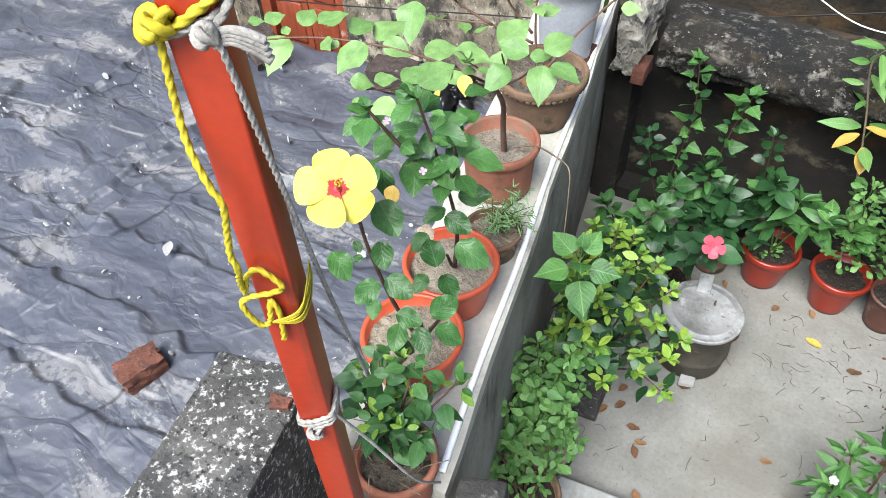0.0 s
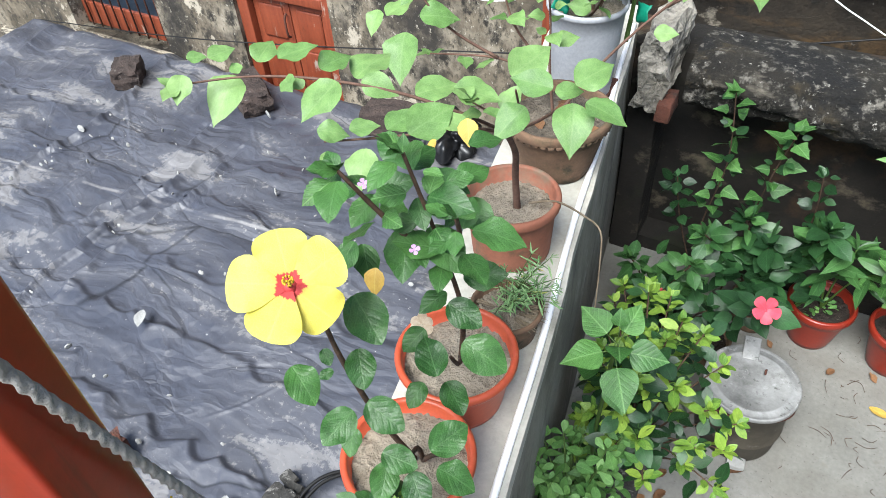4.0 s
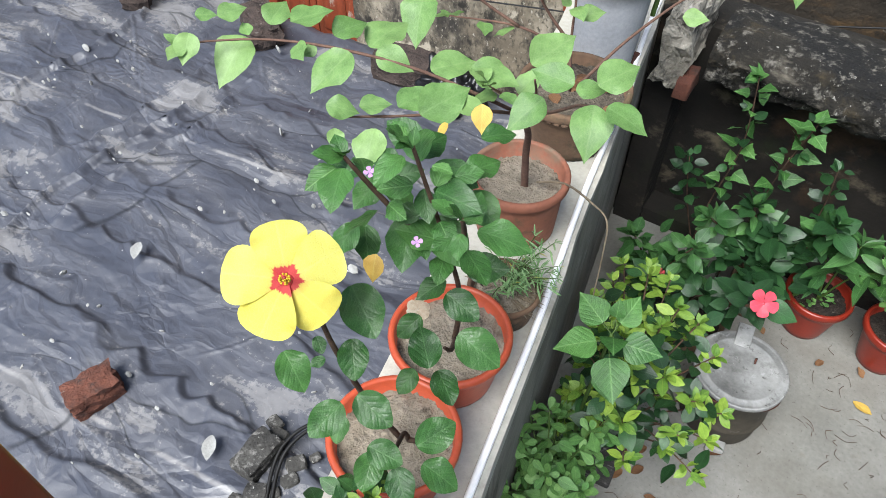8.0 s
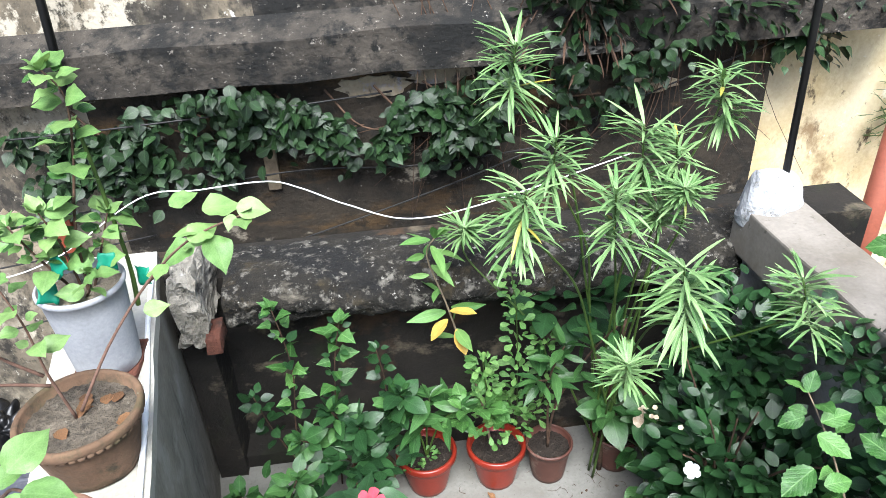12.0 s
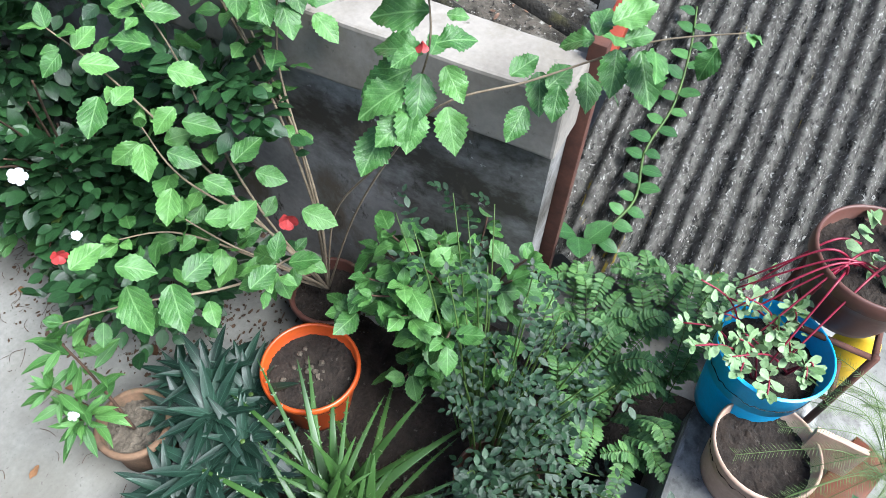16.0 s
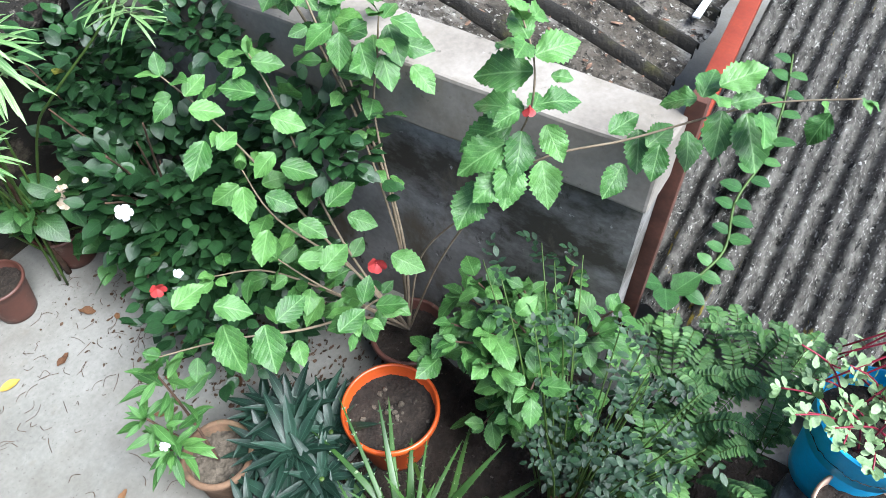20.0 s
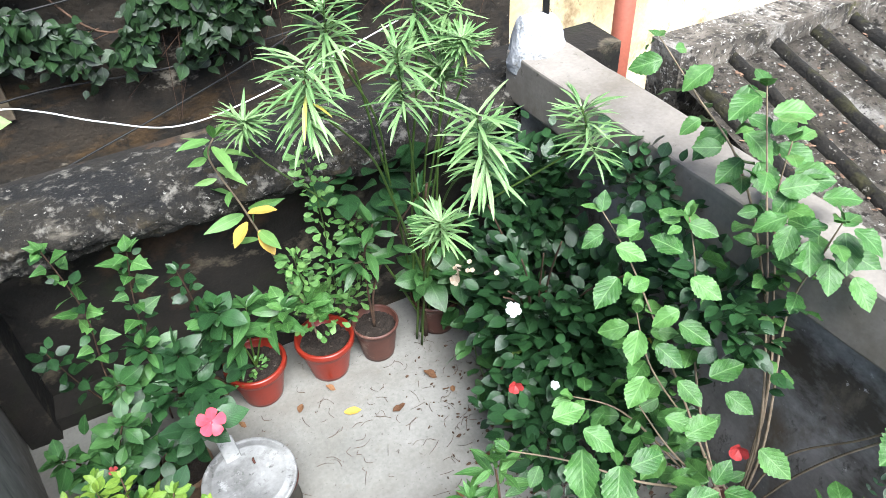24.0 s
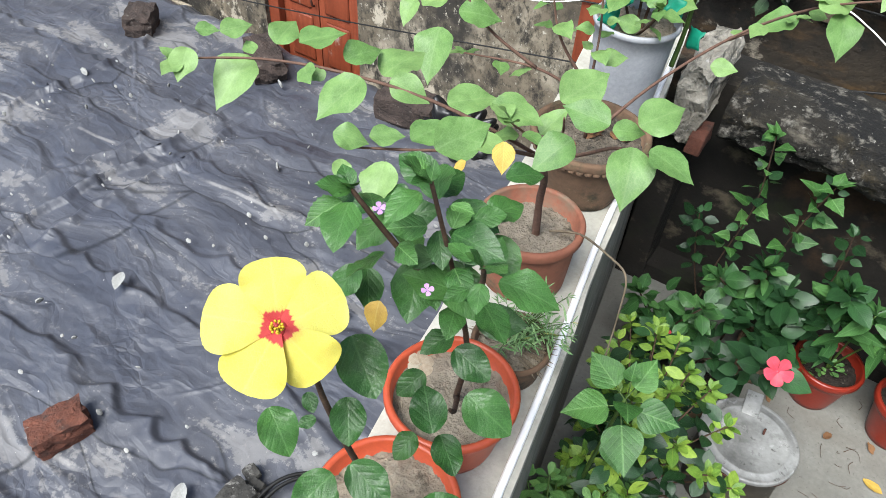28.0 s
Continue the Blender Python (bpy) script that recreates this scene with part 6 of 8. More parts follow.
    cord(smooth_line([(-0.318, -0.184, 2.392), (-0.313, -0.181, 2.380), (-0.352, -0.100, 2.020), (-0.390, -0.020, 1.700), (-0.425, 0.015, 1.622)], 8), 0.0032, wh, "cotton_line")
    cord(smooth_line([(-0.372, -0.186, 2.40), (-0.372, -0.188, 2.37), (-0.373, -0.192, 2.33), (-0.366, -0.200, 2.29), (-0.352, -0.204, 2.255), (-0.345, -0.203, 2.235), (-0.350, -0.205, 2.20), (-0.354, -0.207, 2.17), (-0.352, -0.206, 2.15), (-0.364, -0.200, 2.12), (-0.368, -0.196, 2.095)], 8), 0.0036, yl, "yellow_line")
    cord(smooth_line([(-0.368, -0.196, 2.095), (-0.362, -0.190, 2.12), (-0.350, -0.184, 2.128), (-0.334, -0.176, 2.103), (-0.346, -0.182, 2.092), (-0.362, -0.194, 2.09), (-0.370, -0.202, 2.085), (-0.368, -0.202, 2.068), (-0.360, -0.196, 2.045), (-0.354, -0.188, 2.048), (-0.352, -0.182, 2.075), (-0.346, -0.180, 2.06), (-0.347, -0.181, 2.03), (-0.349, -0.182, 2.01)], 8), 0.0034, yl, "yellow_line")
    for k in range(9):
        part("frayed_end", tube(smooth_line([(-0.352, -0.188, 2.046), (-0.330 + 0.0008 * math.sin(k * 5), -0.168 - 0.001 * (k % 2), 2.038 + 0.0022 * k + 0.002 * math.sin(k * 3)), (-0.3345 + 0.001 * math.sin(k * 2), -0.142, 2.046 + 0.003 * k + 0.003 * math.sin(k * 4)), (-0.346, -0.120, 2.060 + 0.003 * k + 0.004 * math.sin(k * 7))], 5), 0.0014, 0.0007, 5), yl, t)
    ring(1.81, 2.4, 0.0034, wh, "cotton_rope", 0.012, 5.0)
    knot((-0.348, -0.182, 1.80), 0.007, 0.0032, wh, "cotton_knot")
    cord(smooth_line([(-0.332, -0.155, 1.82), (-0.31, -0.12, 1.70), (-0.28, -0.07, 1.52), (-0.30, 0.03, 1.30)], 6), 0.0026, wh, "cotton_end")


post()
blk = structure("concrete_block", roughen(prism([(-0.655, -0.078), (-0.49, -0.035), (-0.37, -0.62), (-0.555, -0.62)], -0.25, 1.65, 0.006), 0.007, 11, 14), M["speckled_block"], "black and white lichen-speckled concrete block beside the post", "concrete block")
rock_p = prism([(-0.520, -0.108), (-0.482, -0.098), (-0.476, -0.116), (-0.506, -0.132)], 1.648, 1.662, 0.002)
tagged(part("stone_chip", roughen(rock_p, 0.003, 40, 2), M["brick"], None), "flat pinkish stone chip lying on the concrete block", "stone")
part_b = roughen(box(-0.30, -0.19, 0.02, 0.16, 0.95, 1.13, 0.02), 0.01, 12, 4)
bmesh.ops.rotate(part_b, verts=part_b.verts, cent=(-0.25, 0.1, 1), matrix=Matrix.Rotation(0.3, 3, "Z"))
tagged(part("brick", part_b, M["mossy_block"], None), "mossy broken cement brick at the end of the ledge", "brick")


# ---- things on the sheeted roof ----
def rock(name, p, size, material, label, category, cubic=0.6, group=""):
    bm = bmesh.new()
    bmesh.ops.create_cube(bm, size=1)
    bmesh.ops.subdivide_edges(bm, edges=list(bm.edges), cuts=5, use_grid_fill=True)
    for v in bm.verts:
        n = v.co.normalized() * 0.62
        v.co = v.co.lerp(n, 1 - cubic)
        v.co += noise.noise_vector(v.co * 4 + V3(p)) * 0.08 + noise.noise_vector(v.co * 11 + V3(p)) * 0.03
    m = Matrix.Translation((p[0], p[1], p[2] + size[2] * 0.5)) @ Matrix.Rotation(p[0] * 7, 4, "Z") @ Matrix.Diagonal((*size, 1))
    bm.transform(m)
    return tagged(flat(part(name, bm, material, None)), label, category, group)


rock("brick", (-2.065, 0.365, TARP), (0.20, 0.13, 0.11), M["brick"], "broken red brick holding down the plastic sheet", "brick", 0.85)
for p, s in (((-4.17, 2.52, TARP), (0.24, 0.18, 0.14)), ((-3.23, 2.66, TARP), (0.40, 0.2, 0.14)), ((-2.22, 2.76, TARP), (0.36, 0.2, 0.16))):
    rock("stone", p, s, M["stone"], "rough dark stone weighing down the plastic sheet edge", "stone", 0.7, "stones on the sheet")
bm = bmesh.new()
bmesh.ops.create_icosphere(bm, subdivisions=5, radius=0.15, matrix=Matrix.Translation((-1.86, 2.74, TARP + 0.09)) @ Matrix.Diagonal((1.1, 0.8, 0.75, 1)))
for v in bm.verts:
    q = v.co * 9
    v.co += v.normal * (0.16 * abs(noise.noise(q)) + 0.07 * abs(noise.noise(q * 2.7)) - 0.03)
tagged(part("crumpled_plastic", bm, M["black_plastic"], None), "crumpled bundle of shiny black plastic", "plastic bundle")
for p, s in (((-1.34, 0.605, TARP + 0.02), 0.07), ((-1.385, 0.64, TARP + 0.02), 0.06), ((-1.30, 0.555, TARP + 0.01), 0.05), ((-1.22, 0.56, TARP), 0.07), ((-1.20, 0.50, TARP), 0.06), ((-1.27, 0.40, TARP), 0.08), ((-1.31, 0.34, TARP), 0.06), ((-1.18, 0.62, TARP), 0.04), ((-1.22, 0.43, TARP), 0.05)):
    rock("rubble_piece", p, (s, s * 0.8, s * 0.5), M["mossy_block"], "small black and white lump of mortar on the sheet", "rubble", 0.6, "rubble on the sheet")
rock("brick", (-1.35, 0.505, TARP + 0.005), (0.105, 0.17, 0.085), M["mossy_block"], "small black mossy brick lying on the plastic sheet", "brick", 0.9)
for dx in (0.0, 0.022):
    cable("cable", [(-1.20 + dx, 0.36, TARP + 0.02), (-1.275 + dx, 0.50, TARP + 0.04), (-1.29 + dx, 0.60, TARP + 0.06), (-1.25 + dx, 0.71, TARP + 0.06), (-1.12 + dx, 0.84, TARP + 0.02), (-0.99 + dx, 0.98, TARP - 0.03)], 0.0075, M["black_cable"], "thick black cable looped on the plastic sheet", "looped cables")


def litter():
    bm = bmesh.new()
    for i in range(150):
        x, y = random.uniform(-4.5, -1.05), random.uniform(-0.4, 2.6)
        s = random.uniform(0.004, 0.013) * (1.8 if random.random() < 0.12 else 1)
        bmesh.ops.create_icosphere(bm, subdivisions=1, radius=s, matrix=Matrix.Translation((x, y, TARP + 0.045 + s * 0.3)) @ Euler((random.random() * 3, random.random() * 3, 0)).to_matrix().to_4x4() @ Matrix.Diagonal((1.4, 1, 0.4, 1)))
    tagged(flat(part("plaster_crumbs", bm, M["slab"], None)), "white plaster crumbs scattered over the plastic sheet", "debris", "", "stuff")
    for i, (x, y) in enumerate(((-1.54, 0.47), (-2.5, 1.0))):
        ob = new("dry_leaf", LF["yellow"][0])
        ob.data = leaf_mesh("oval", M["slab"], seed=i)
        ob.matrix_basis = leaf_pose(V3((x, y, TARP + 0.06)), (0.5, -0.8, 0.1), 0.10)
        tagged(ob, "curled pale dry leaf on the plastic sheet", "leaf", "dry leaves on the sheet")


litter()


# ---- the yard floor ----
def pan_with_lid():
    B = (0.012, 1.563, 0.0)
    t = thing("lidded_pail", B, "dented aluminium pail with a flat lid and wire handle", "pail")
    part("body", lathe([(0.135, 0.0), (0.142, 0.01), (0.147, 0.09), (0.151, 0.096), (0.151, 0.106), (0.147, 0.112), (0.148, 0.26), (0.155, 0.272), (0.150, 0.28), (0.0001, 0.28)], B, 48, 0.012), M["blackened"], t)
    lid = part("lid", lathe([(0.159, 0.280), (0.162, 0.284), (0.162, 0.296), (0.158, 0.302), (0.152, 0.297), (0.146, 0.298), (0.132, 0.2985), (0.129, 0.3005), (0.122, 0.3005), (0.119, 0.2985), (0.06, 0.3005), (0.0001, 0.302)], B, 56, 0.006), M["aluminium"], t, "dull grey aluminium lid with a ridge")
    bm = box(-0.028, 0.028, -0.04, 0.05, 0.0, 0.012, 0.003)
    bm.transform(Matrix.Translation((-0.02, 1.695, 0.300)) @ Euler((0.30, 0, 0.12)).to_matrix().to_4x4())
    part("hasp", bm, M["aluminium"], lid, "folded metal tab")
    part("knob", tube(smooth_line([(0.045, 1.60, 0.31), (0.043, 1.605, 0.325), (0.045, 1.615, 0.318)], 4), 0.004), M["rust"], lid)
    part("handle", tube([V3((0.012 + 0.157 * math.cos(a), 1.563 + 0.157 * math.sin(a), 0.20 - 0.085 * math.sin(a - 0.4))) for a in [radians(x) for x in range(-150, 31, 6)]], 0.0045), M["rust"], t, "rusty wire handle hanging down")


pan_with_lid()
bm = roughen(box(-0.03, 0.03, -0.022, 0.022, 0, 0.035, 0.004), 0.003, 20, 2)
bm.transform(Matrix.Translation((0.05, 1.405, 0)) @ Matrix.Rotation(0.1, 4, "Z"))
tagged(part("brick_chip", bm, M["slab"], None), "small pale chip of cement on the floor", "cement chip")


def back_pots():
    def red_pot(at, r):
        t = thing("potted_plant", (at[0], at[1], 0), "red plastic pot with a thick rolled rim against the back wall", "potted plant", "red pots along the back wall")
        pot(t, (at[0], at[1], 0), r, 0.213, M["red_plastic"], 0.62, 0.014, 0.036, soil=M["soil"], fill=0.04)
        return t

    t = red_pot((0.178, 2.142), 0.13)
    L = stems(t, [[(0.18, 2.14, 0.17), (0.19, 2.14, 0.36), (0.21, 2.13, 0.52)], [(0.18, 2.14, 0.17), (0.15, 2.14, 0.34), (0.10, 2.12, 0.46)], [(0.18, 2.14, 0.17), (0.24, 2.13, 0.36), (0.32, 2.10, 0.47)]], 0.005, 0.0025, M["green_stem"])
    f = Foliage(t, LF["lance"])
    for c in L:
        leafy(f, c, 9, 0.165, 0.5, 1, 0.15, tip=6)
    f.done()
    f = Foliage(t, LF["herb"], name="small_leaf")
    bush(f, (0.15, 2.10, 0.22), (0.07, 0.06, 0.05), 30, 0.03)
    f.done()

    t = red_pot((0.477, 2.129), 0.127)
    L = stems(t, [[(0.46, 2.14, 0.17), (0.42, 2.15, 0.45), (0.36, 2.16, 0.70), (0.30, 2.16, 0.95), (0.24, 2.17, 1.16), (0.27, 2.16, 1.24)]], 0.006, 0.0025, M["grey_twig"])
    f = Foliage(t, LF["lanceb"])
    leafy(f, L[0], 17, 0.135, 0.45, 1, -0.1, tip=3, petiole=0.015)
    f.done()
    y = Foliage(t, leaf_set("oval", M["yellow_leaf"]), name="yellow_leaf")
    for p, d in (((0.31, 2.14, 0.93), (0.8, -0.3, 0.2)), ((0.33, 2.14, 0.84), (0.2, -0.5, -0.5)), ((0.30, 2.13, 0.90), (-0.6, -0.3, -0.4))):
        y.add(p, d, 0.105)
    y.done()
    f = Foliage(t, LF["herb"])
    bush(f, (0.50, 2.10, 0.40), (0.15, 0.10, 0.14), 110, 0.042)
    f.done()
    f = Foliage(t, LF["hibm"])
    bush(f, (0.40, 2.08, 0.46), (0.13, 0.08, 0.10), 26, 0.08)
    f.done()

    t = thing("potted_plant", (0.704, 2.119, 0), "brown plastic pot with a slender lance-leaved shrub", "potted plant")
    pot(t, (0.704, 2.119, 0), 0.103, 0.195, M["brown_plastic"], 0.68, 0.008, 0.018, soil=M["soil"], fill=0.035)
    L = stems(t, [[(0.70, 2.12, 0.16), (0.69, 2.11, 0.40), (0.68, 2.06, 0.62), (0.72, 2.02, 0.80)], [(0.70, 2.12, 0.16), (0.72, 2.10, 0.42), (0.82, 2.04, 0.72), (0.90, 1.98, 0.90)], [(0.68, 2.06, 0.60), (0.62, 2.0, 0.66)]], 0.006, 0.003, M["bark"])
    f = Foliage(t, LF["lance"])
    leafy(f, L[0], 8, 0.15, 0.6, 1, 0.0, tip=4)
    leafy(f, L[1], 12, 0.14, 0.5, 1, 0.0, tip=4)
    leafy(f, L[2], 6, 0.17, 0.5, 1, 0.0, tip=5)
    f.done()

    t = thing("potted_plant", (1.01, 2.14, 0), "faded brown pot with broad ribbed leaves and withered flowers", "potted plant")
    pot(t, (1.01, 2.14, 0), 0.115, 0.20, M["brown_plastic"], 0.66, 0.008, 0.018, soil=M["soil"], fill=0.04)
    f = Foliage(t, LF["mid"])
    L = stems(t, [[(1.00, 2.13, 0.17), (0.95, 2.08, 0.34), (0.92, 2.02, 0.46)], [(1.01, 2.13, 0.17), (1.04, 2.04, 0.36), (1.03, 1.92, 0.50)], [(1.01, 2.12, 0.17), (1.04, 1.94, 0.27), (1.0, 1.78, 0.22), (0.98, 1.62, 0.12)]], 0.005, 0.0025, M["green_stem"])
    leafy(f, L[0], 12, 0.145, 0.35, tip=5)
    leafy(f, L[1], 12, 0.125, 0.35, tip=5)
    leafy(f, L[2], 18, 0.125, 0.2, 1, 0.3, tip=4)
    f.done()
    for p in ((1.02, 1.93, 0.50), (1.0, 1.92, 0.46), (1.08, 1.93, 0.45)):
        flower(t, p, (0, -0.5, 0.6), 0.045, "wilted", 6)

    # darker potted shrubs in the left corner
    t = thing("potted_shrub", (-0.19, 1.835, 0), "brown clay pot with a pink-flowered soft shrub", "potted plant")
    pot(t, (-0.19, 1.835, 0), 0.105, 0.14, M["clay"], 0.8, 0.012, 0.025, soil=M["soil"], fill=0.03, wobble=0.03)
    L = stems(t, [[(-0.19, 1.83, 0.11), (-0.15, 1.76, 0.30), (-0.09, 1.66, 0.50), (-0.04, 1.55, 0.66)], [(-0.2, 1.83, 0.11), (-0.24, 1.76, 0.3), (-0.2, 1.7, 0.42)]], 0.005, 0.003, M["bark"])
    f = Foliage(t, LF["dark"])
    leafy(f, L[0], 16, 0.105, 0.45, tip=5)
    leafy(f, L[1], 12, 0.095, 0.4, tip=5)
    f.done()
    tagged(flower(t, (-0.030, 1.51, 0.705), (0.25, -0.55, 0.6), 0.085, "pink", 5), "bright pink flower")
    t = thing("potted_shrub", (-0.42, 1.92, 0), "dark pot with a dense glossy shrub and small red flowers", "potted plant")
    pot(t, (-0.42, 1.92, 0), 0.10, 0.15, M["black_plastic"], 0.75, 0.01, 0.02, soil=M["soil"], fill=0.03)
    L = stems(t, [[(-0.42, 1.92, 0.12), (-0.36, 1.86, 0.34), (-0.30, 1.80, 0.52)], [(-0.42, 1.92, 0.12), (-0.48, 1.88, 0.3), (-0.52, 1.82, 0.44)], [(-0.42, 1.92, 0.12), (-0.40, 1.82, 0.30), (-0.36, 1.72, 0.40)]], 0.005, 0.003, M["bark"])
    f = Foliage(t, LF["mid"])
    for c in L:
        leafy(f, c, 18, 0.09, 0.3, tip=6)
    bush(f, (-0.38, 1.84, 0.30), (0.16, 0.13, 0.14), 70, 0.078, 0.25, 0.2)
    f.done()
    flower(t, (-0.37, 1.70, 0.44), (0.1, -0.6, 0.6), 0.03, "red", 4)
    t = thing("potted_shrub", (-0.05, 2.12, 0), "clay pot with a bluish dark-leaved shrub by the back wall", "potted plant")
    pot(t, (-0.05, 2.12, 0), 0.10, 0.16, M["clay"], 0.75, 0.012, 0.025, soil=M["soil"], fill=0.03)
    L = stems(t, [[(-0.05, 2.12, 0.13), (-0.06, 2.08, 0.36), (-0.08, 2.02, 0.52)], [(-0.05, 2.12, 0.13), (-0.12, 2.10, 0.40), (-0.18, 2.06, 0.58)], [(-0.05, 2.12, 0.13), (0.04, 2.10, 0.42), (0.10, 2.06, 0.62)], [(-0.05, 2.12, 0.13), (-0.22, 2.08, 0.36), (-0.30, 2.0, 0.50)]], 0.005, 0.003, M["bark"])
    f = Foliage(t, LF["dark"])
    for c in L[:3]:
        leafy(f, c, 22, 0.10, 0.3, tip=6)
    bush(f, (-0.10, 1.98, 0.38), (0.20, 0.14, 0.13), 90, 0.082, 0.25, 0.2)
    f.done()
    f = Foliage(t, LF["mid"])
    leafy(f, L[3], 20, 0.09, 0.3, tip=6)
    leafy(f, L[1], 10, 0.085, 0.5, tip=5)
    leafy(f, L[2], 8, 0.085, 0.6, tip=5)
    f.done()
    # creeper up to the beam
    t = thing("creeper", (-0.35, 2.2, 0), "creeper with lobed leaves climbing to the black beam", "climbing plant")
    L = stems(t, [[(-0.35, 2.20, 0.0), (-0.34, 2.17, 0.4), (-0.30, 2.13, 0.75), (-0.33, 2.12, 1.05)], [(-0.2, 2.2, 0.0), (-0.17, 2.17, 0.45), (-0.14, 2.13, 0.75), (-0.10, 2.12, 0.95)], [(-0.3, 2.2, 0.0), (-0.42, 2.15, 0.4), (-0.46, 2.10, 0.66)], [(0.0, 2.25, 0.0), (0.04, 2.2, 0.5), (0.02, 2.15, 0.78)]], 0.004, 0.002, M["bark"])
    f = Foliage(t, LF["lobed"])
    leafy(f, L[0], 20, 0.075, 0.4, tip=4)
    leafy(f, L[1], 14, 0.075, 0.5, tip=4)
    f.done()
    f = Foliage(t, LF["dark"], name="small_leaf")
    leafy(f, L[2], 20, 0.06, 0.4, tip=3)
    leafy(f, L[3], 16, 0.06, 0.5, tip=3)
    leafy(f, L[0], 14, 0.055, 0.3, tip=0)
    leafy(f, L[1], 14, 0.055, 0.3, tip=0)
    f.done()
    t = thing("creeper", (0.6, 2.3, 0), "fine clover-leaved creeper hanging before the beam", "climbing plant")
    L = stems(t, [[(0.60, 2.3, 0.0), (0.57, 2.15, 0.5), (0.55, 2.08, 0.9), (0.53, 2.1, 1.12)], [(0.6, 2.3, 0.0), (0.45, 2.14, 0.5), (0.42, 2.08, 0.72)], [(0.6, 2.3, 0.0), (0.68, 2.14, 0.45), (0.66, 2.1, 0.8)]], 0.003, 0.002, M["green_stem"])
    f = Foliage(t, LF["herb"], 280)
    for c in L:
        leafy(f, c, 42, 0.045, 0.3, pair=True, tip=4, petiole=0.03)
    f.done()
    f = Foliage(t, LF["dark"], name="broad_leaf")
    bush(f, (0.80, 2.18, 0.86), (0.20, 0.08, 0.16), 34, 0.12)
    f.done()


back_pots()


def left_bushes():
    t = thing("lime_shrub", (-0.30, 1.15, 0), "bright lime-green shrub in a square grey pot by the wall", "shrub")
    part("pot", roughen(box(-0.42, -0.22, 1.05, 1.25, 0, 0.2, 0.01), 0.008, 8, 3), M["mossy_block"], t, "square dark cement pot")
    f = Foliage(t, LF["lime"], 290)
    # inner leaves take the dark blade: their shade is put into the colour
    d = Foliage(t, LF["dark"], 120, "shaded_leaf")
    tips = []
    for i in range(66):
        a = random.uniform(0, 6.28)
        r = 0.25 * math.sqrt(random.uniform(0.03, 1))
        e = V3((-0.22 + r * math.cos(a) * 0.95, 1.10 + r * math.sin(a) * 0.9, random.uniform(0.55, 0.92) - r * 0.6))
        if i % 5 < 2:
            e = V3((-0.33 + r * math.cos(a) * 0.7, 1.38 + r * math.sin(a), random.uniform(0.45, 0.72) - r * 0.3))
        c = smooth_line([(-0.30, 1.14, 0.18), V3((-0.28, 1.13, 0.4)).lerp(e, 0.5), e], 5)
        part("stem", tube(c, 0.004, 0.002, 5), M["bark"], t)
        leafy(f, c, 7, 0.055, 0.78, 1, 0.3, tip=5, petiole=0.004)
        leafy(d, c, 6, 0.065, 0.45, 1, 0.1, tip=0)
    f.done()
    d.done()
    t = thing("heart_leaf_plant", (-0.34, 0.98, 0), "tall plant with broad heart-shaped green leaves", "plant")
    L = stems(t, [[(-0.34, 0.98, 0.0), (-0.36, 0.95, 0.5), (-0.335, 0.88, 0.95), (-0.32, 0.84, 1.14)]], 0.007, 0.004, M["green_stem"])
    f = Foliage(t, LF["heart"])
    for p, dd, s in [((-0.32, 0.84, 1.14), (-0.6, 0.3, 0.15), 0.10), ((-0.32, 0.84, 1.14), (0.15, 0.6, 0.3), 0.09), ((-0.32, 0.84, 1.12), (0.6, 0.1, 0.0), 0.10), ((-0.32, 0.84, 1.12), (-0.5, -0.4, 0.0), 0.11), ((-0.32, 0.84, 1.10), (0.35, -0.6, -0.2), 0.115), ((-0.32, 0.85, 1.13), (0.1, -0.3, 0.25), 0.08), ((-0.33, 0.87, 1.0), (0.4, -0.5, -0.4), 0.09), ((-0.33, 0.87, 1.0), (-0.5, 0.1, -0.3), 0.09), ((-0.32, 0.85, 1.15), (-0.1, 0.2, 0.8), 0.05)]:
        q = V3(p) + V3(dd).normalized() * 0.032
        part("petiole", tube([V3(p), q], 0.0016, 0.0014, 5), M["green_stem"], t)
        f.add(q, dd, s * 0.92, V3((0, -0.3, 1)), random.uniform(-0.4, 0.4))
    f.done()
    t = thing("herb_bush", (-0.36, 0.72, 0), "bushy fresh green herb in a dark pot beside the wall", "shrub")
    pot(t, (-0.36, 0.76, 0), 0.15, 0.20, M["black_plastic"], 0.75, 0.01, 0.02, soil=M["dry_soil"], fill=0.03)
    f = Foliage(t, LF["herb"], 290)
    for i in range(46):
        a = random.uniform(0, 6.28)
        r = 0.20 * math.sqrt(random.uniform(0.02, 1))
        e = V3((-0.34 + r * math.cos(a) * 0.8, 0.78 + r * math.sin(a) * 1.2, random.uniform(0.40, 0.80) - r * 0.5))
        c = smooth_line([(-0.36, 0.76, 0.16), V3((-0.36, 0.77, 0.35)).lerp(e, 0.4), e], 5)
        part("stem", tube(c, 0.003, 0.002, 5), M["green_stem"], t)
        leafy(f, c, 16, 0.05, 0.35, 1, 0.2, tip=6, petiole=0.006)
    f.done()
    t = thing("potted_shrub", (-0.30, 0.48, 0), "brown clay pot with cut woody stalks and a few green shoots", "potted plant")
    pot(t, (-0.31, 0.56, 0), 0.13, 0.22, M["clay"], 0.75, 0.012, 0.025, soil=M["soil"], fill=0.05)
    f = Foliage(t, LF["herb"])
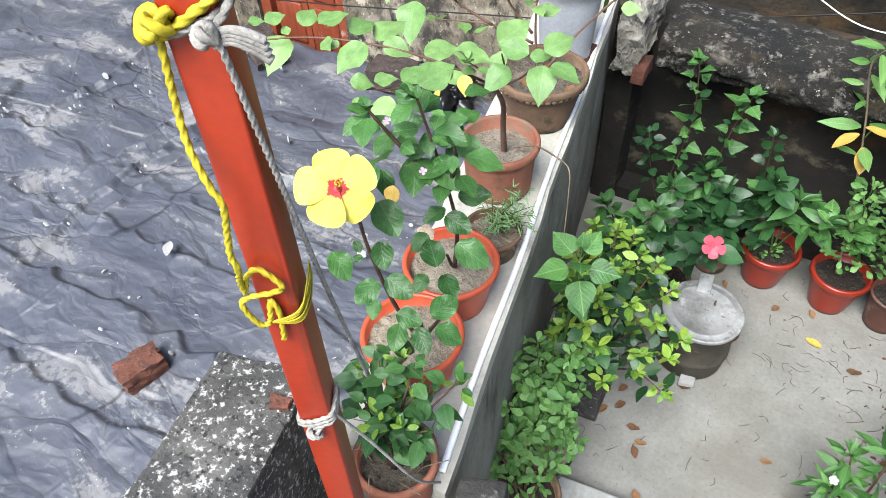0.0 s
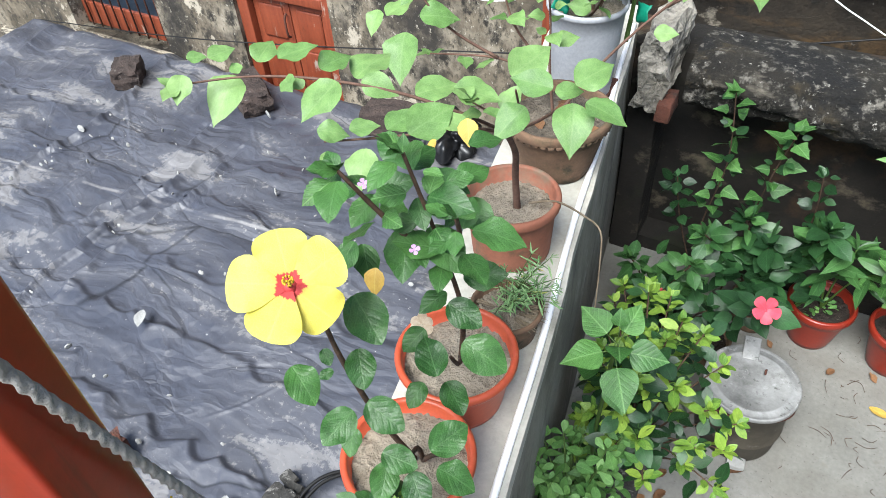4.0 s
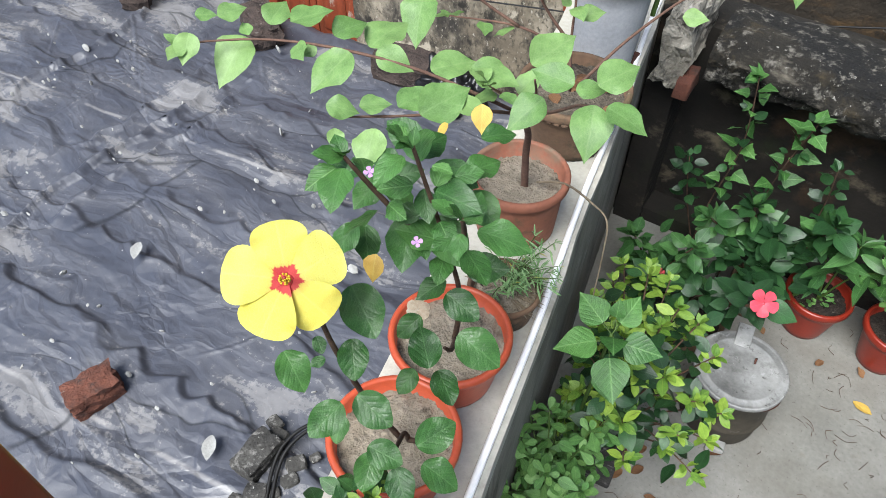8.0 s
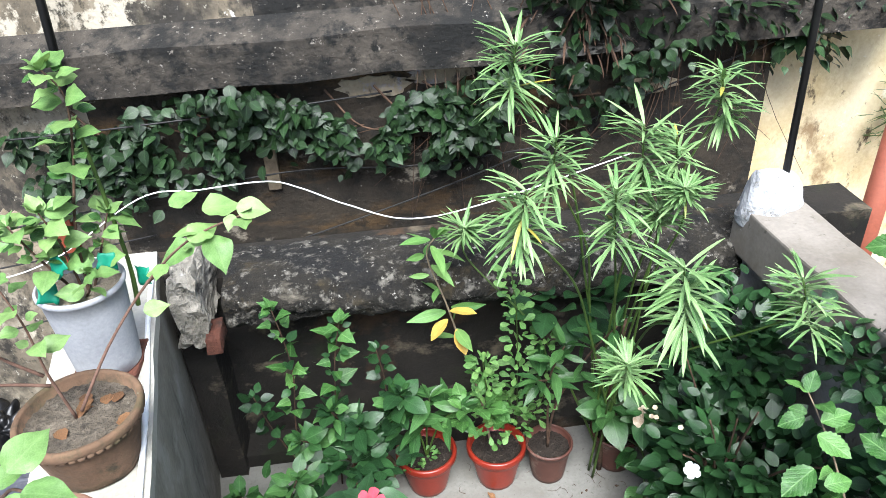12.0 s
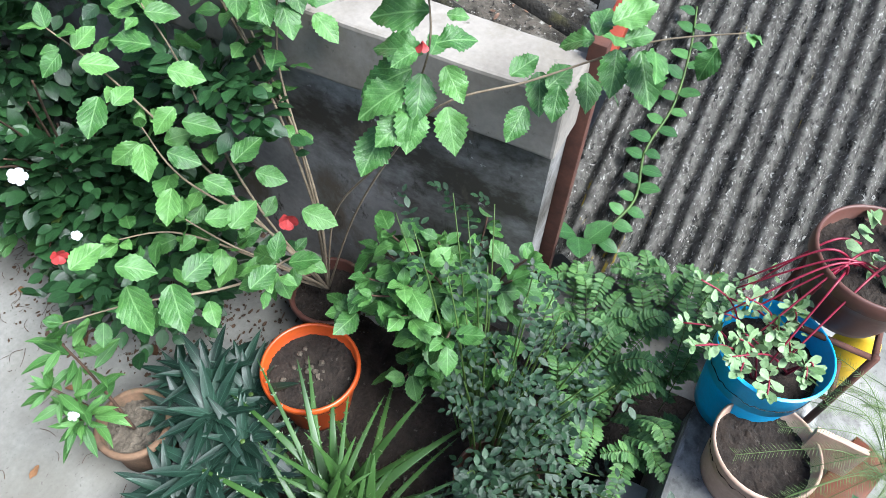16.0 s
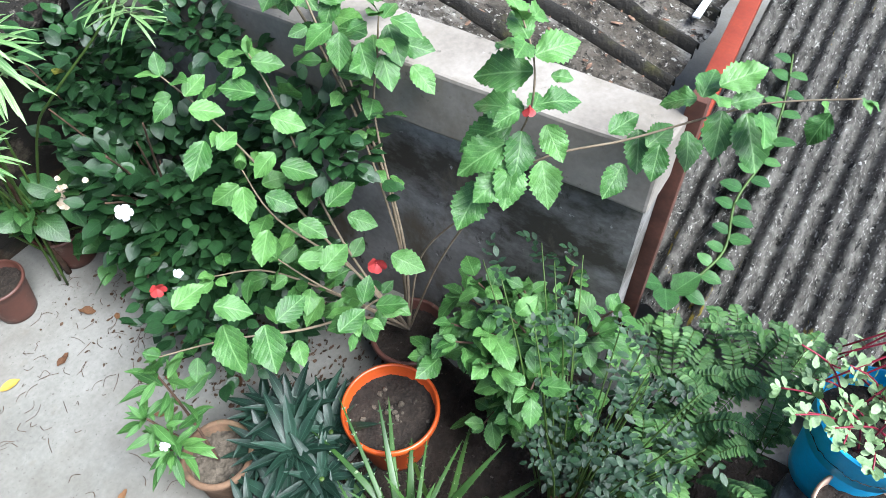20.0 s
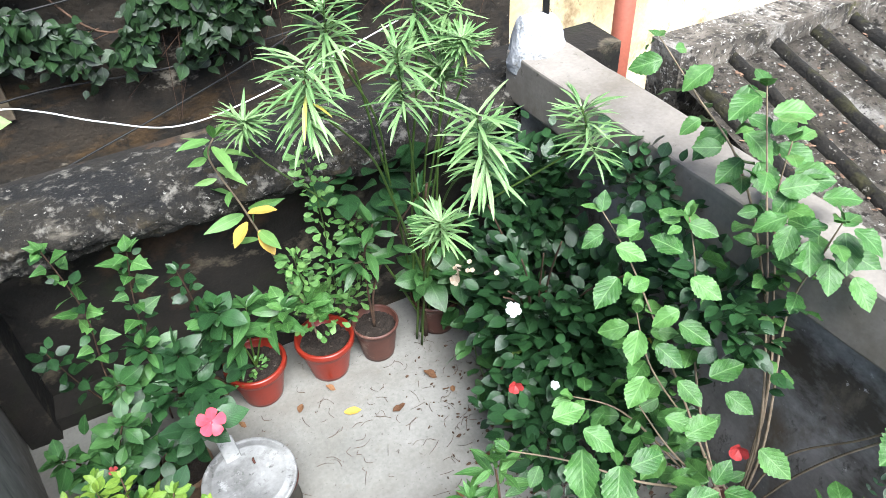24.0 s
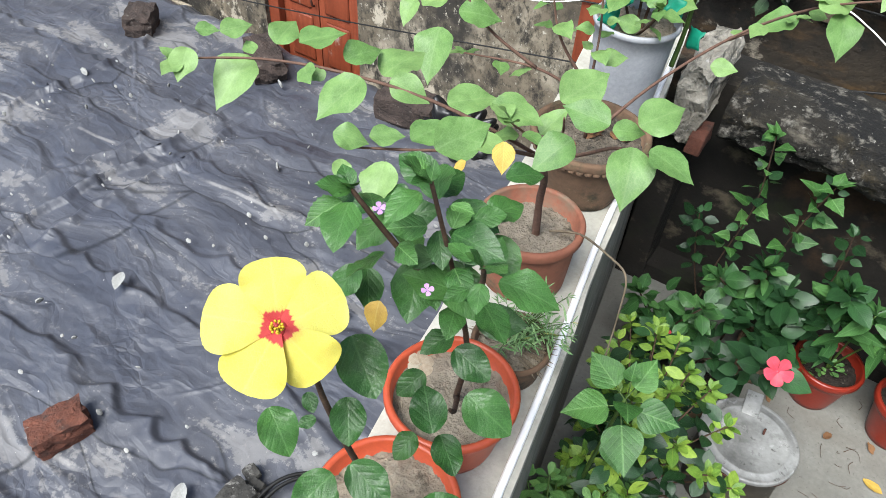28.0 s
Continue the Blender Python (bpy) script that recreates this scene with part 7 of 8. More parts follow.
    for i in range(9):
        a = i * 2.4
        c = smooth_line([(-0.31 + 0.02 * math.cos(a), 0.56 + 0.02 * math.sin(a), 0.16), (-0.31 + 0.05 * math.cos(a), 0.56 + 0.05 * math.sin(a), 0.34), (-0.33 + 0.10 * math.cos(a), 0.56 + 0.10 * math.sin(a), 0.46)], 4)
        part("stem", tube(c, 0.006, 0.003, 6), M["bark"], t)
        leafy(f, c, 8, 0.05, 0.55, tip=5)
    f.done()


left_bushes()


# ---- the shrubbery along the right wall ----
def oleander():
    t = thing("oleander_shrub", (0.93, 2.1, 0), "tall shrub with whorls of long narrow green leaves", "shrub")
    heads = [((0.55, 2.12, 1.92), 0.17), ((0.635, 1.943, 1.68), 0.15), ((0.503, 1.75, 1.62), 0.16), ((0.38, 2.18, 1.26), 0.13), ((0.872, 1.867, 1.73), 0.16), ((1.143, 1.983, 1.83), 0.15), ((0.858, 1.47, 1.50), 0.17), ((0.73, 1.46, 1.20), 0.13), ((1.22, 1.50, 1.40), 0.15), ((0.932, 1.832, 1.46), 0.12), ((0.751, 1.719, 1.61), 0.15), ((1.0, 1.92, 1.66), 0.14), ((0.98, 1.78, 1.56), 0.13)]
    f = Foliage(t, LF["ole"], 290)
    trunk = smooth_line([(0.93, 2.10, 0), (0.92, 2.05, 0.5), (0.92, 1.95, 0.95)], 5)
    part("trunk", tube(trunk, 0.012, 0.008, 8), M["bark"], t)
    for i, (h, s) in enumerate(heads):
        h = V3(h)
        foot = V3((0.93 + 0.05 * math.cos(i * 2.4), 2.08 + 0.05 * math.sin(i * 2.4), 0.0 if i % 3 == 0 else 0.35))
        b = V3((0.45 * 0.92 + 0.55 * h.x, 0.45 * 2.02 + 0.55 * h.y, h.z - 0.42))
        c = smooth_line([foot, foot.lerp(b, 0.6) + V3((0, 0.02, 0.05)), b, h + V3((0.01, 0.01, -0.14)), h], 6)
        part("branch", tube(c, 0.0055, 0.0025, 6), M["green_stem"], t)
        ax = (c[-1] - c[-3]).normalized()
        for k in range(88):
            back = random.uniform(0, 0.19) if s > 0.13 else random.uniform(0, 0.06)
            d = (rand_dir(0.0, 0.35) + ax * (random.uniform(0.35, 1.1) - 5.5 * back)).normalized()
            f.add(c[-1] - ax * back, d, s * random.uniform(0.6, 0.95), V3((0, 0, 1)), 0, 0.68)
    f.done()


oleander()


def dark_shrub():
    t = thing("dark_shrub", (1.20, 1.65, 0), "dense dark-leaved shrub with white flowers against the wall", "shrub")
    f = Foliage(t, LF["dark"], 290)
    for i in range(16):
        e = V3((random.uniform(0.95, 1.42), random.uniform(1.1, 2.1), random.uniform(0.35, 1.0)))
        c = smooth_line([(1.25, 1.7, 0), V3((1.25, 1.7, 0.3)).lerp(e, 0.5), e], 5)
        part("stem", tube(c, 0.006, 0.003, 5), M["bark"], t)
    bush(f, (1.24, 1.58, 0.48), (0.25, 0.46, 0.46), 1150, 0.068, 0.2, 0.5)
    bush(f, (1.32, 1.9, 0.80), (0.18, 0.24, 0.32), 360, 0.064, 0.2, 0.4)
    bush(f, (1.10, 1.25, 0.28), (0.30, 0.30, 0.26), 480, 0.064, 0.2, 0.5)
    bush(f, (1.38, 1.0, 0.95), (0.10, 0.26, 0.22), 240, 0.058, 0.2, 0.3)
    bush(f, (1.42, 1.45, 1.08), (0.12, 0.24, 0.18), 200, 0.058, 0.2, 0.3)
    bush(f, (1.20, 1.46, 0.36), (0.24, 0.42, 0.34), 420, 0.064, 0.2, 0.15)
    bush(f, (1.28, 1.2, 0.40), (0.16, 0.36, 0.36), 330, 0.062, 0.2, 0.3)
    f.done()
    for p in ((0.985, 1.46, 0.715), (0.86, 1.04, 0.857)):
        flower(t, p, (-0.3, -0.5, 0.6), 0.055 if p[0] == 0.985 else 0.026, "white", 5, cup=0.7)
    for p in ((0.955, 1.71, 0.75), (0.95, 1.68, 0.735), (0.955, 1.52, 0.85), (0.945, 1.705, 0.715)):
        flower(t, p, (-0.2, -0.5, 0.2), 0.017, "wilted", 6)


dark_shrub()


def mulberry():
    """The fresh green serrated-leaf hibiscus shrub in front of the wall."""
    t = thing("hibiscus_shrub", (1.45, 0.72, 0), "fresh green hibiscus shrub with toothed leaves and red flowers", "shrub")
    pot(t, (1.36, 0.70, 0), 0.14, 0.20, M["brown_plastic"], 0.66, 0.013, 0.03, soil=M["soil"], fill=0.05)
    root = (1.36, 0.70, 0.2)
    ends = [
        [(1.30, 0.85, 0.50), (1.26, 1.05, 0.80), (1.21, 1.20, 1.05), (1.178, 1.304, 1.166)],
        [(1.32, 0.86, 0.52), (1.33, 1.00, 0.82), (1.34, 1.07, 1.06), (1.336, 1.129, 1.207)],
        [(1.25, 0.85, 0.40), (1.10, 1.0, 0.62), (0.98, 1.1, 0.66)],
        [(1.20, 0.76, 0.44), (1.0, 0.80, 0.60), (0.84, 0.92, 0.66), (0.70, 1.02, 0.68)],
        [(1.26, 0.70, 0.50), (1.14, 0.66, 0.66), (1.04, 0.62, 0.74)],
        [(1.24, 0.72, 0.45), (1.15, 0.85, 0.60), (1.10, 0.95, 0.72)],
        [(1.40, 0.74, 0.60), (1.46, 0.90, 1.0), (1.46, 1.0, 1.30), (1.44, 1.08, 1.60)],
        [(1.40, 0.72, 0.60), (1.47, 0.84, 1.0), (1.48, 0.82, 1.22), (1.48, 0.80, 1.36)],
        [(1.40, 0.66, 0.60), (1.42, 0.50, 0.90), (1.36, 0.38, 1.20), (1.30, 0.30, 1.42), (1.30, 0.30, 1.54), (1.30, 0.33, 1.62)],
        [(1.40, 0.60, 0.60), (1.40, 0.46, 0.95), (1.36, 0.30, 1.24), (1.44, 0.14, 1.32), (1.50, 0.03, 1.38), (1.52, -0.08, 1.46), (1.54, -0.22, 1.52)],
        [(1.3, 0.85, 0.5), (1.18, 1.0, 0.78), (1.2, 1.12, 0.9)],
        [(1.46, 0.80, 0.7), (1.50, 1.0, 1.1), (1.53, 1.18, 1.30), (1.54, 1.38, 1.40), (1.55, 1.58, 1.50)],
        [(1.46, 0.80, 0.7), (1.49, 0.92, 1.05), (1.53, 1.02, 1.25), (1.56, 1.05, 1.42)],
    ]
    f = Foliage(t, LF["hibm"], 295)
    spray = Foliage(t, LF["hibj"], 200, "toothed_leaf")
    for i, e in enumerate(ends):
        c = smooth_line([root] + e, 7)
        part("stem", tube(c, 0.0055 if i not in (8, 9) else 0.0038, 0.002 if i not in (8, 9) else 0.0016, 6), M["grey_twig"], t)
        n = (7, 7, 16, 10, 16, 16, 20, 18, 6, 6, 14, 18, 16)[i]
        if i in (8, 9):
            leafy(spray, c, n, 0.08, 0.62, 1, -0.35, tip=2, petiole=0.03, level=0.8)
        else:
            leafy(f, c, n, 0.09, 0.36, 1, -0.1, tip=3, petiole=0.03)
    lift = (-0.35, -0.25, 0.9)
    blades(f, [((1.148, 1.168, 1.028), (-0.88, -0.31, -0.37), 0.118), ((1.115, 1.017, 0.966), (-0.69, -0.61, -0.39), 0.105), ((1.228, 0.984, 0.967), (0.38, -0.91, -0.14), 0.107), ((1.248, 0.998, 1.118), (0.34, -0.92, -0.18), 0.098), ((1.176, 1.226, 1.134), (0.95, -0.02, 0.32), 0.085), ((1.233, 0.843, 0.881), (0.94, -0.19, 0.27), 0.109), ((1.261, 0.799, 0.842), (0.26, -0.96, -0.13), 0.091), ((1.16, 1.269, 1.113), (-0.96, 0.06, -0.27), 0.076), ((1.165, 1.212, 1.105), (0.57, -0.81, -0.12), 0.096), ((1.139, 1.107, 1.036), (0.96, -0.09, 0.28), 0.08), ((1.312, 1.136, 1.191), (-0.37, 0.9, 0.22), 0.073), ((1.327, 1.115, 1.193), (0.54, -0.84, -0.1), 0.089), ((1.284, 1.077, 1.135), (-0.44, 0.88, 0.18), 0.104)], lift, 0.98)
    blades(f, [((1.224, 0.991, 1.014), (-0.95, 0.16, -0.26), 0.089), ((1.14, 0.967, 0.94), (0.25, -0.95, -0.2), 0.094), ((1.148, 0.872, 0.883), (0.15, -0.97, -0.2), 0.092), ((1.096, 0.943, 0.855), (-0.85, -0.4, -0.34), 0.106), ((0.871, 0.759, 0.834), (-0.61, -0.74, -0.29), 0.131), ((0.817, 0.852, 0.913), (0.5, -0.86, -0.12), 0.098), ((0.905, 0.753, 0.814), (0.96, -0.2, 0.18), 0.102), ((0.738, 0.88, 0.978), (0.97, -0.18, 0.14), 0.092), ((0.983, 0.622, 0.769), (0.95, -0.22, 0.2), 0.094), ((0.813, 0.843, 0.839), (-0.52, -0.8, -0.3), 0.139), ((1.073, 0.823, 0.824), (0.65, -0.76, -0.01), 0.084), ((1.092, 0.759, 0.809), (0.96, -0.1, 0.26), 0.11), ((1.246, 0.644, 0.789), (0.15, -0.98, -0.13), 0.107)], lift, 0.98)
    blades(f, [((1.549, 1.355, 1.501), (-0.91, 0.08, -0.4), 0.104), ((1.588, 1.245, 1.483), (-0.64, -0.52, -0.56), 0.111), ((1.488, 1.146, 1.421), (0.23, -0.93, -0.27), 0.116), ((1.553, 1.259, 1.343), (-0.92, 0.09, -0.38), 0.121), ((1.558, 1.128, 1.465), (0.78, -0.6, 0.17), 0.109), ((1.636, 1.141, 1.33), (0.42, -0.9, -0.12), 0.12), ((1.486, 1.076, 1.365), (-0.24, -0.86, -0.44), 0.104), ((1.514, 0.803, 1.308), (-0.5, -0.74, -0.45), 0.106), ((1.524, 0.743, 1.203), (-0.22, -0.92, -0.33), 0.091), ((1.582, 0.817, 1.206), (0.32, -0.94, -0.1), 0.097), ((1.614, 0.948, 1.28), (0.78, -0.59, 0.2), 0.102), ((1.515, 1.15, 1.32), (-0.9, -0.04, -0.43), 0.099), ((1.433, 0.912, 1.316), (-0.89, 0.36, -0.28), 0.09)], lift, 1.02)
    blades(f, [((1.436, 0.893, 1.299), (-0.75, -0.46, -0.48), 0.091), ((1.449, 0.843, 1.28), (-0.56, -0.69, -0.46), 0.092), ((1.465, 0.788, 1.256), (-0.57, -0.69, -0.45), 0.095), ((1.55, 0.995, 1.33), (0.77, -0.62, 0.17), 0.098), ((1.527, 0.977, 1.322), (-0.87, -0.16, -0.47), 0.087), ((1.538, 1.186, 1.429), (0.49, -0.86, -0.13), 0.086)], lift, 1.02)
    blades(spray, [((1.285, 0.309, 1.597), (0.49, 0.77, 0.4), 0.072), ((1.285, 0.293, 1.57), (0.68, -0.68, 0.29), 0.091), ((1.29, 0.308, 1.378), (-0.81, -0.4, -0.42), 0.098), ((1.346, 0.334, 1.378), (-0.24, 0.97, 0.04), 0.112), ((1.433, 0.318, 1.17), (-0.7, -0.61, -0.37), 0.112), ((1.264, 0.263, 1.487), (0.6, -0.76, 0.23), 0.079), ((1.311, 0.266, 1.399), (-0.55, -0.77, -0.34), 0.082), ((1.319, 0.309, 1.505), (-0.43, 0.9, -0.09), 0.119), ((1.24, 0.292, 1.333), (-0.89, 0.32, -0.33), 0.11), ((1.254, 0.321, 1.369), (-0.79, 0.55, -0.26), 0.117), ((1.251, 0.303, 1.338), (-0.83, -0.38, -0.4), 0.105), ((1.318, 0.346, 1.353), (-0.71, 0.67, -0.22), 0.122), ((1.223, 0.354, 1.266), (-0.93, -0.03, -0.37), 0.114)], lift, 1.02)
    blades(spray, [((1.504, 0.138, 1.3), (-0.78, -0.46, -0.42), 0.096), ((1.576, 0.054, 1.371), (-0.32, 0.94, -0.15), 0.078), ((1.553, 0.048, 1.301), (-0.75, -0.53, -0.39), 0.086), ((1.51, -0.01, 1.417), (-0.84, -0.3, -0.45), 0.094), ((1.475, -0.025, 1.467), (0.54, -0.77, 0.34), 0.062), ((1.436, 0.135, 1.257), (-0.91, -0.04, -0.42), 0.086), ((1.451, 0.099, 1.313), (0.82, -0.41, 0.41), 0.082), ((1.438, 0.178, 1.321), (0.8, -0.47, 0.38), 0.075), ((1.481, 0.006, 1.491), (0.63, -0.68, 0.38), 0.092), ((1.511, -0.054, 1.43), (-0.74, -0.56, -0.38), 0.115), ((1.479, 0.029, 1.455), (0.87, 0.04, 0.5), 0.076)], lift, 1.02)
    f.done()
    spray.done()
    tagged(flower(t, (1.230, 0.690, 0.74), (-0.5, -0.5, 0.2), 0.062, "red", 5, cup=1.1), "red hibiscus flower")
    tagged(flower(t, (0.887, 1.28, 0.57), (-0.3, -0.7, 0.2), 0.055, "red", 5, cup=0.9), "red hibiscus flower")
    tagged(flower(t, (1.155, 0.232, 1.575), (0.05, 0.0, -0.9), 0.034, "red", 4, cup=2.6), "closed red hibiscus bud")


mulberry()


def gardenia():
    t = thing("potted_gardenia", (0.667, 0.95, 0), "mossy clay pot with a small glossy white-flowered shrub", "potted plant")
    pot(t, (0.667, 0.95, 0), 0.116, 0.195, M["clay"], 0.8, 0.016, 0.03, soil=M["pot_soil"], fill=0.045, wobble=0.03)
    L = stems(t, [[(0.66, 0.95, 0.16), (0.62, 0.99, 0.34), (0.58, 1.02, 0.52)], [(0.66, 0.95, 0.16), (0.68, 1.02, 0.40), (0.68, 1.06, 0.58)], [(0.62, 0.99, 0.32), (0.56, 0.95, 0.42)]], 0.006, 0.003, M["bark"])
    f = Foliage(t, LF["gard"])
    for c in L:
        leafy(f, c, 18, 0.10, 0.45, tip=8)
    f.done()
    flower(t, (0.56, 0.95, 0.46), (-0.2, -0.3, 0.7), 0.028, "white", 5)


gardenia()


def orange_pot():
    t = thing("flower_pot", (1.061, 0.56, 0), "orange plastic pot of bare dark soil", "flower pot")
    pot(t, (1.061, 0.56, 0), 0.157, 0.274, M["orange_plastic"], 0.68, 0.010, 0.03, soil=M["soil"], fill=0.055)
    for i in range(16):
        a, r = random.uniform(0, 6.28), random.uniform(0.01, 0.12)
        s = random.uniform(0.004, 0.011)
        bm = bmesh.new()
        bmesh.ops.create_icosphere(bm, subdivisions=1, radius=s, matrix=Matrix.Translation((1.061 + r * math.cos(a), 0.56 + r * math.sin(a), 0.219 + s * 0.4)))
        flat(part("clod", roughen(bm, s * 0.4, 60), M["pot_soil"], t))


orange_pot()


def rosette(fol, c, n, size, tilt=(0.1, 1.1), wide=1.0):
    for i in range(n):
        a = i * 2.4 + random.uniform(-0.2, 0.2)
        z = tilt[0] + (tilt[1] - tilt[0]) * (i / n)
        fol.add(V3(c) + V3((math.cos(a), math.sin(a), 0)) * 0.008, (math.cos(a), math.sin(a), z), size * random.uniform(0.75, 1.1) * (1 - 0.35 * i / n), V3((0, 0, 1)), 0, wide)


def rhoeo():
    t = thing("spiderwort_clump", (0.76, 0.74, 0), "spreading clump of dark blue-green sword-leaved spiderwort", "plant")
    f = Foliage(t, LF["rhoeo"], 295)
    for x, y, z, s in ((0.57, 0.73, 0.14, 0.18), (0.77, 0.83, 0.18, 0.18), (0.80, 0.74, 0.22, 0.21), (0.90, 0.84, 0.20, 0.18), (0.66, 0.66, 0.18, 0.21), (0.78, 0.62, 0.2, 0.18), (0.54, 0.66, 0.14, 0.19), (0.92, 0.70, 0.18, 0.18), (0.86, 0.92, 0.18, 0.16), (0.72, 0.52, 0.15, 0.17), (0.98, 0.78, 0.16, 0.15)):
        part("stem", tube([V3((x, y, 0)), V3((x, y, z))], 0.012, 0.014, 6), M["green_stem"], t)
        rosette(f, (x, y, z), 18, s * 1.15, (-0.15, 1.3), 1.35)
    f.done()
    flower(t, (0.46, 0.78, 0.16), (-0.3, -0.2, 0.8), 0.04, "white", 3)


rhoeo()


def aloe():
    B = V3((0.735, 0.25, 0.10))
    t = thing("aloe_plant", (0.735, 0.25, 0), "large aloe with spotted thorny fleshy leaves", "plant")
    pot(t, (0.735, 0.25, 0), 0.12, 0.14, M["brown_plastic"], 0.75, 0.008, 0.02, soil=M["soil"], fill=0.03)
    for i in range(74):
        a = i * 2.399
        k = i / 74
        el = 0.20 + 1.25 * k ** 1.2 if i > 8 else -0.02
        ln = random.uniform(0.36, 0.66) * (1 - 0.2 * k)
        w = random.uniform(0.010, 0.021)
        d = V3((math.cos(a) * math.cos(el), math.sin(a) * math.cos(el), math.sin(el)))
        side = d.cross(V3((0, 0, 1))).normalized()
        up = side.cross(d)
        off = V3((random.uniform(-0.09, 0.09), random.uniform(-0.07, 0.07), random.uniform(0, 0.06)))
        bm = bmesh.new()
        n, prev = 12, None
        bend = random.uniform(0.12, 0.6)
        for j in range(n + 1):
            u = j / n
            p = B + off + d * ln * u + V3((0, 0, -bend * u * u)) * ln
            ww = w * (1 - u) ** 0.75 + 0.0006
            ring = [bm.verts.new(p + side * math.cos(q) * ww + up * (math.sin(q) * ww * 0.32 + abs(math.cos(q)) * ww * 0.35)) for q in [2 * math.pi * m / 8 for m in range(8)]]
            if prev:
                for m in range(8):
                    bm.faces.new((prev[m], prev[(m + 1) % 8], ring[(m + 1) % 8], ring[m]))
            if 0 < j < n:
                for s in (1, -1):
                    e = p + side * s * ww + up * ww * 0.35
                    q1, q2, q3 = bm.verts.new(e - d * 0.003), bm.verts.new(e + d * 0.003), bm.verts.new(e + side * s * 0.006 + d * 0.003)
                    bm.faces.new((q1, q2, q3))
            prev = ring
        part("leaf", bm, M["lf_aloe"], t)


aloe()


def rose_bush():
    t = thing("rose_bush", (1.03, -0.12, 0), "sprawling rose bush with grey-green leaflets and one small red bloom", "shrub")
    pot(t, (1.05, -0.10, 0), 0.13, 0.2, M["brown_plastic"], 0.7, 0.01, 0.02, soil=M["soil"], fill=0.04)
    f = Foliage(t, LF["rose"], 295)
    ends = []
    for i in range(84):
        x = random.uniform(0.62, 1.52)
        ends.append((x, random.uniform(-0.52, -0.02) + max(0, x - 0.95) * 0.75, random.uniform(0.25, 0.78)))
    ends += [(1.36, 0.42, 0.80), (1.46, 0.30, 0.85), (1.52, 0.20, 0.80), (1.32, 0.34, 0.82), (0.80, -0.20, 0.82), (0.74, -0.18, 0.78), (0.9, -0.25, 0.85)]
    for e in ends:
        e = V3(e)
        b = V3((1.06 + (e.x - 1.06) * 0.25, -0.05 + (e.y + 0.05) * 0.25, 0.15))
        c = smooth_line([b, b.lerp(e, 0.55) + V3((0, 0, 0.08)), e], 6)
        part("stem", tube(c, 0.0035, 0.0018, 5), M["green_stem"], t)
        for k in range(5):
            u = 0.40 + 0.60 * k / 4
            p = c[min(int(u * (len(c) - 1)), len(c) - 1)]
            d = rand_dir(0.15)
            q = p + d * 0.06
            s = d.cross(V3((0, 0, 1))).normalized()
            z = random.uniform(0.018, 0.029)
            f.add(q, d + rand_dir() * 0.2, z * 1.2)
            for m in (0.35, 0.75):
                for sg in (1, -1):
                    f.add(p + d * 0.06 * m, s * sg + d * 0.5 + rand_dir() * 0.25, z)
    f.done()
    tagged(flower(t, (0.74, -0.183, 0.79), (-0.2, -0.2, 0.9), 0.034, "rose", 9, cup=0.9), "small red rose bloom")


rose_bush()


def mid_bush():
    t = thing("hibiscus_shrub", (1.45, 0.22, 0), "broad-leaved green shrub growing between the roses and the wall", "shrub")
    f = Foliage(t, LF["hibm"], 200)
    for i in range(34):
        e = V3((random.uniform(1.12, 1.62), random.uniform(0.02, 0.52), random.uniform(0.25, 0.70)))
        c = smooth_line([(1.45, 0.22, 0.0), V3((1.45, 0.22, 0.3)).lerp(e, 0.5), e], 5)
        part("stem", tube(c, 0.005, 0.003, 5), M["bark"], t)
        leafy(f, c, 9, 0.095, 0.45, tip=3, petiole=0.02)
    f.done()


mid_bush()


def ferns():
    t = thing("fern_clump", (1.50, -0.25, 0), "clump of arching feathery fern and curry-leaf fronds", "fern")
    f = Foliage(t, LF["fern"], 295, "leaflet")
    fronds = []
    for i in range(78):
        a = random.uniform(0, 6.28)
        b = V3((random.uniform(1.22, 1.80), random.uniform(-0.50, -0.08), random.uniform(0.24, 0.46)))
        ln = random.uniform(0.20, 0.34)
        e = b + V3((math.cos(a) * ln * 0.8, math.sin(a) * ln * 0.5, random.uniform(0.03, 0.16)))
        m = b.lerp(e, 0.55) + V3((0, 0, 0.07))
        c = smooth_line([b, m, e], 10)
        part("frond_stalk", tube(c, 0.002, 0.001, 4), M["green_stem"], t)
        n = len(c)
        for k in range(3, n):
            d = (c[k] - c[k - 1]).normalized()
            s = d.cross(V3((0, 0, 1))).normalized()
            z = 0.034 * math.sin(math.pi * min(0.97, 0.2 + 0.75 * k / n)) ** 0.8
            for sg in (1, -1):
                f.add(c[k], s * sg + d * 0.35 + V3((0, 0, random.uniform(-0.3, 0.2))), z * random.uniform(0.8, 1.15), V3((random.uniform(-0.4, 0.4), random.uniform(-0.5, 0.3), 1)), 0, 0.85)
    f.done()
    for i in range(16):
        p = (random.uniform(1.25, 1.70), random.uniform(-0.38, -0.05))
        part("stalk", tube([V3((*p, 0.0)), V3((p[0], p[1], 0.3))], 0.004, 0.003, 5), M["bark"], t)


ferns()


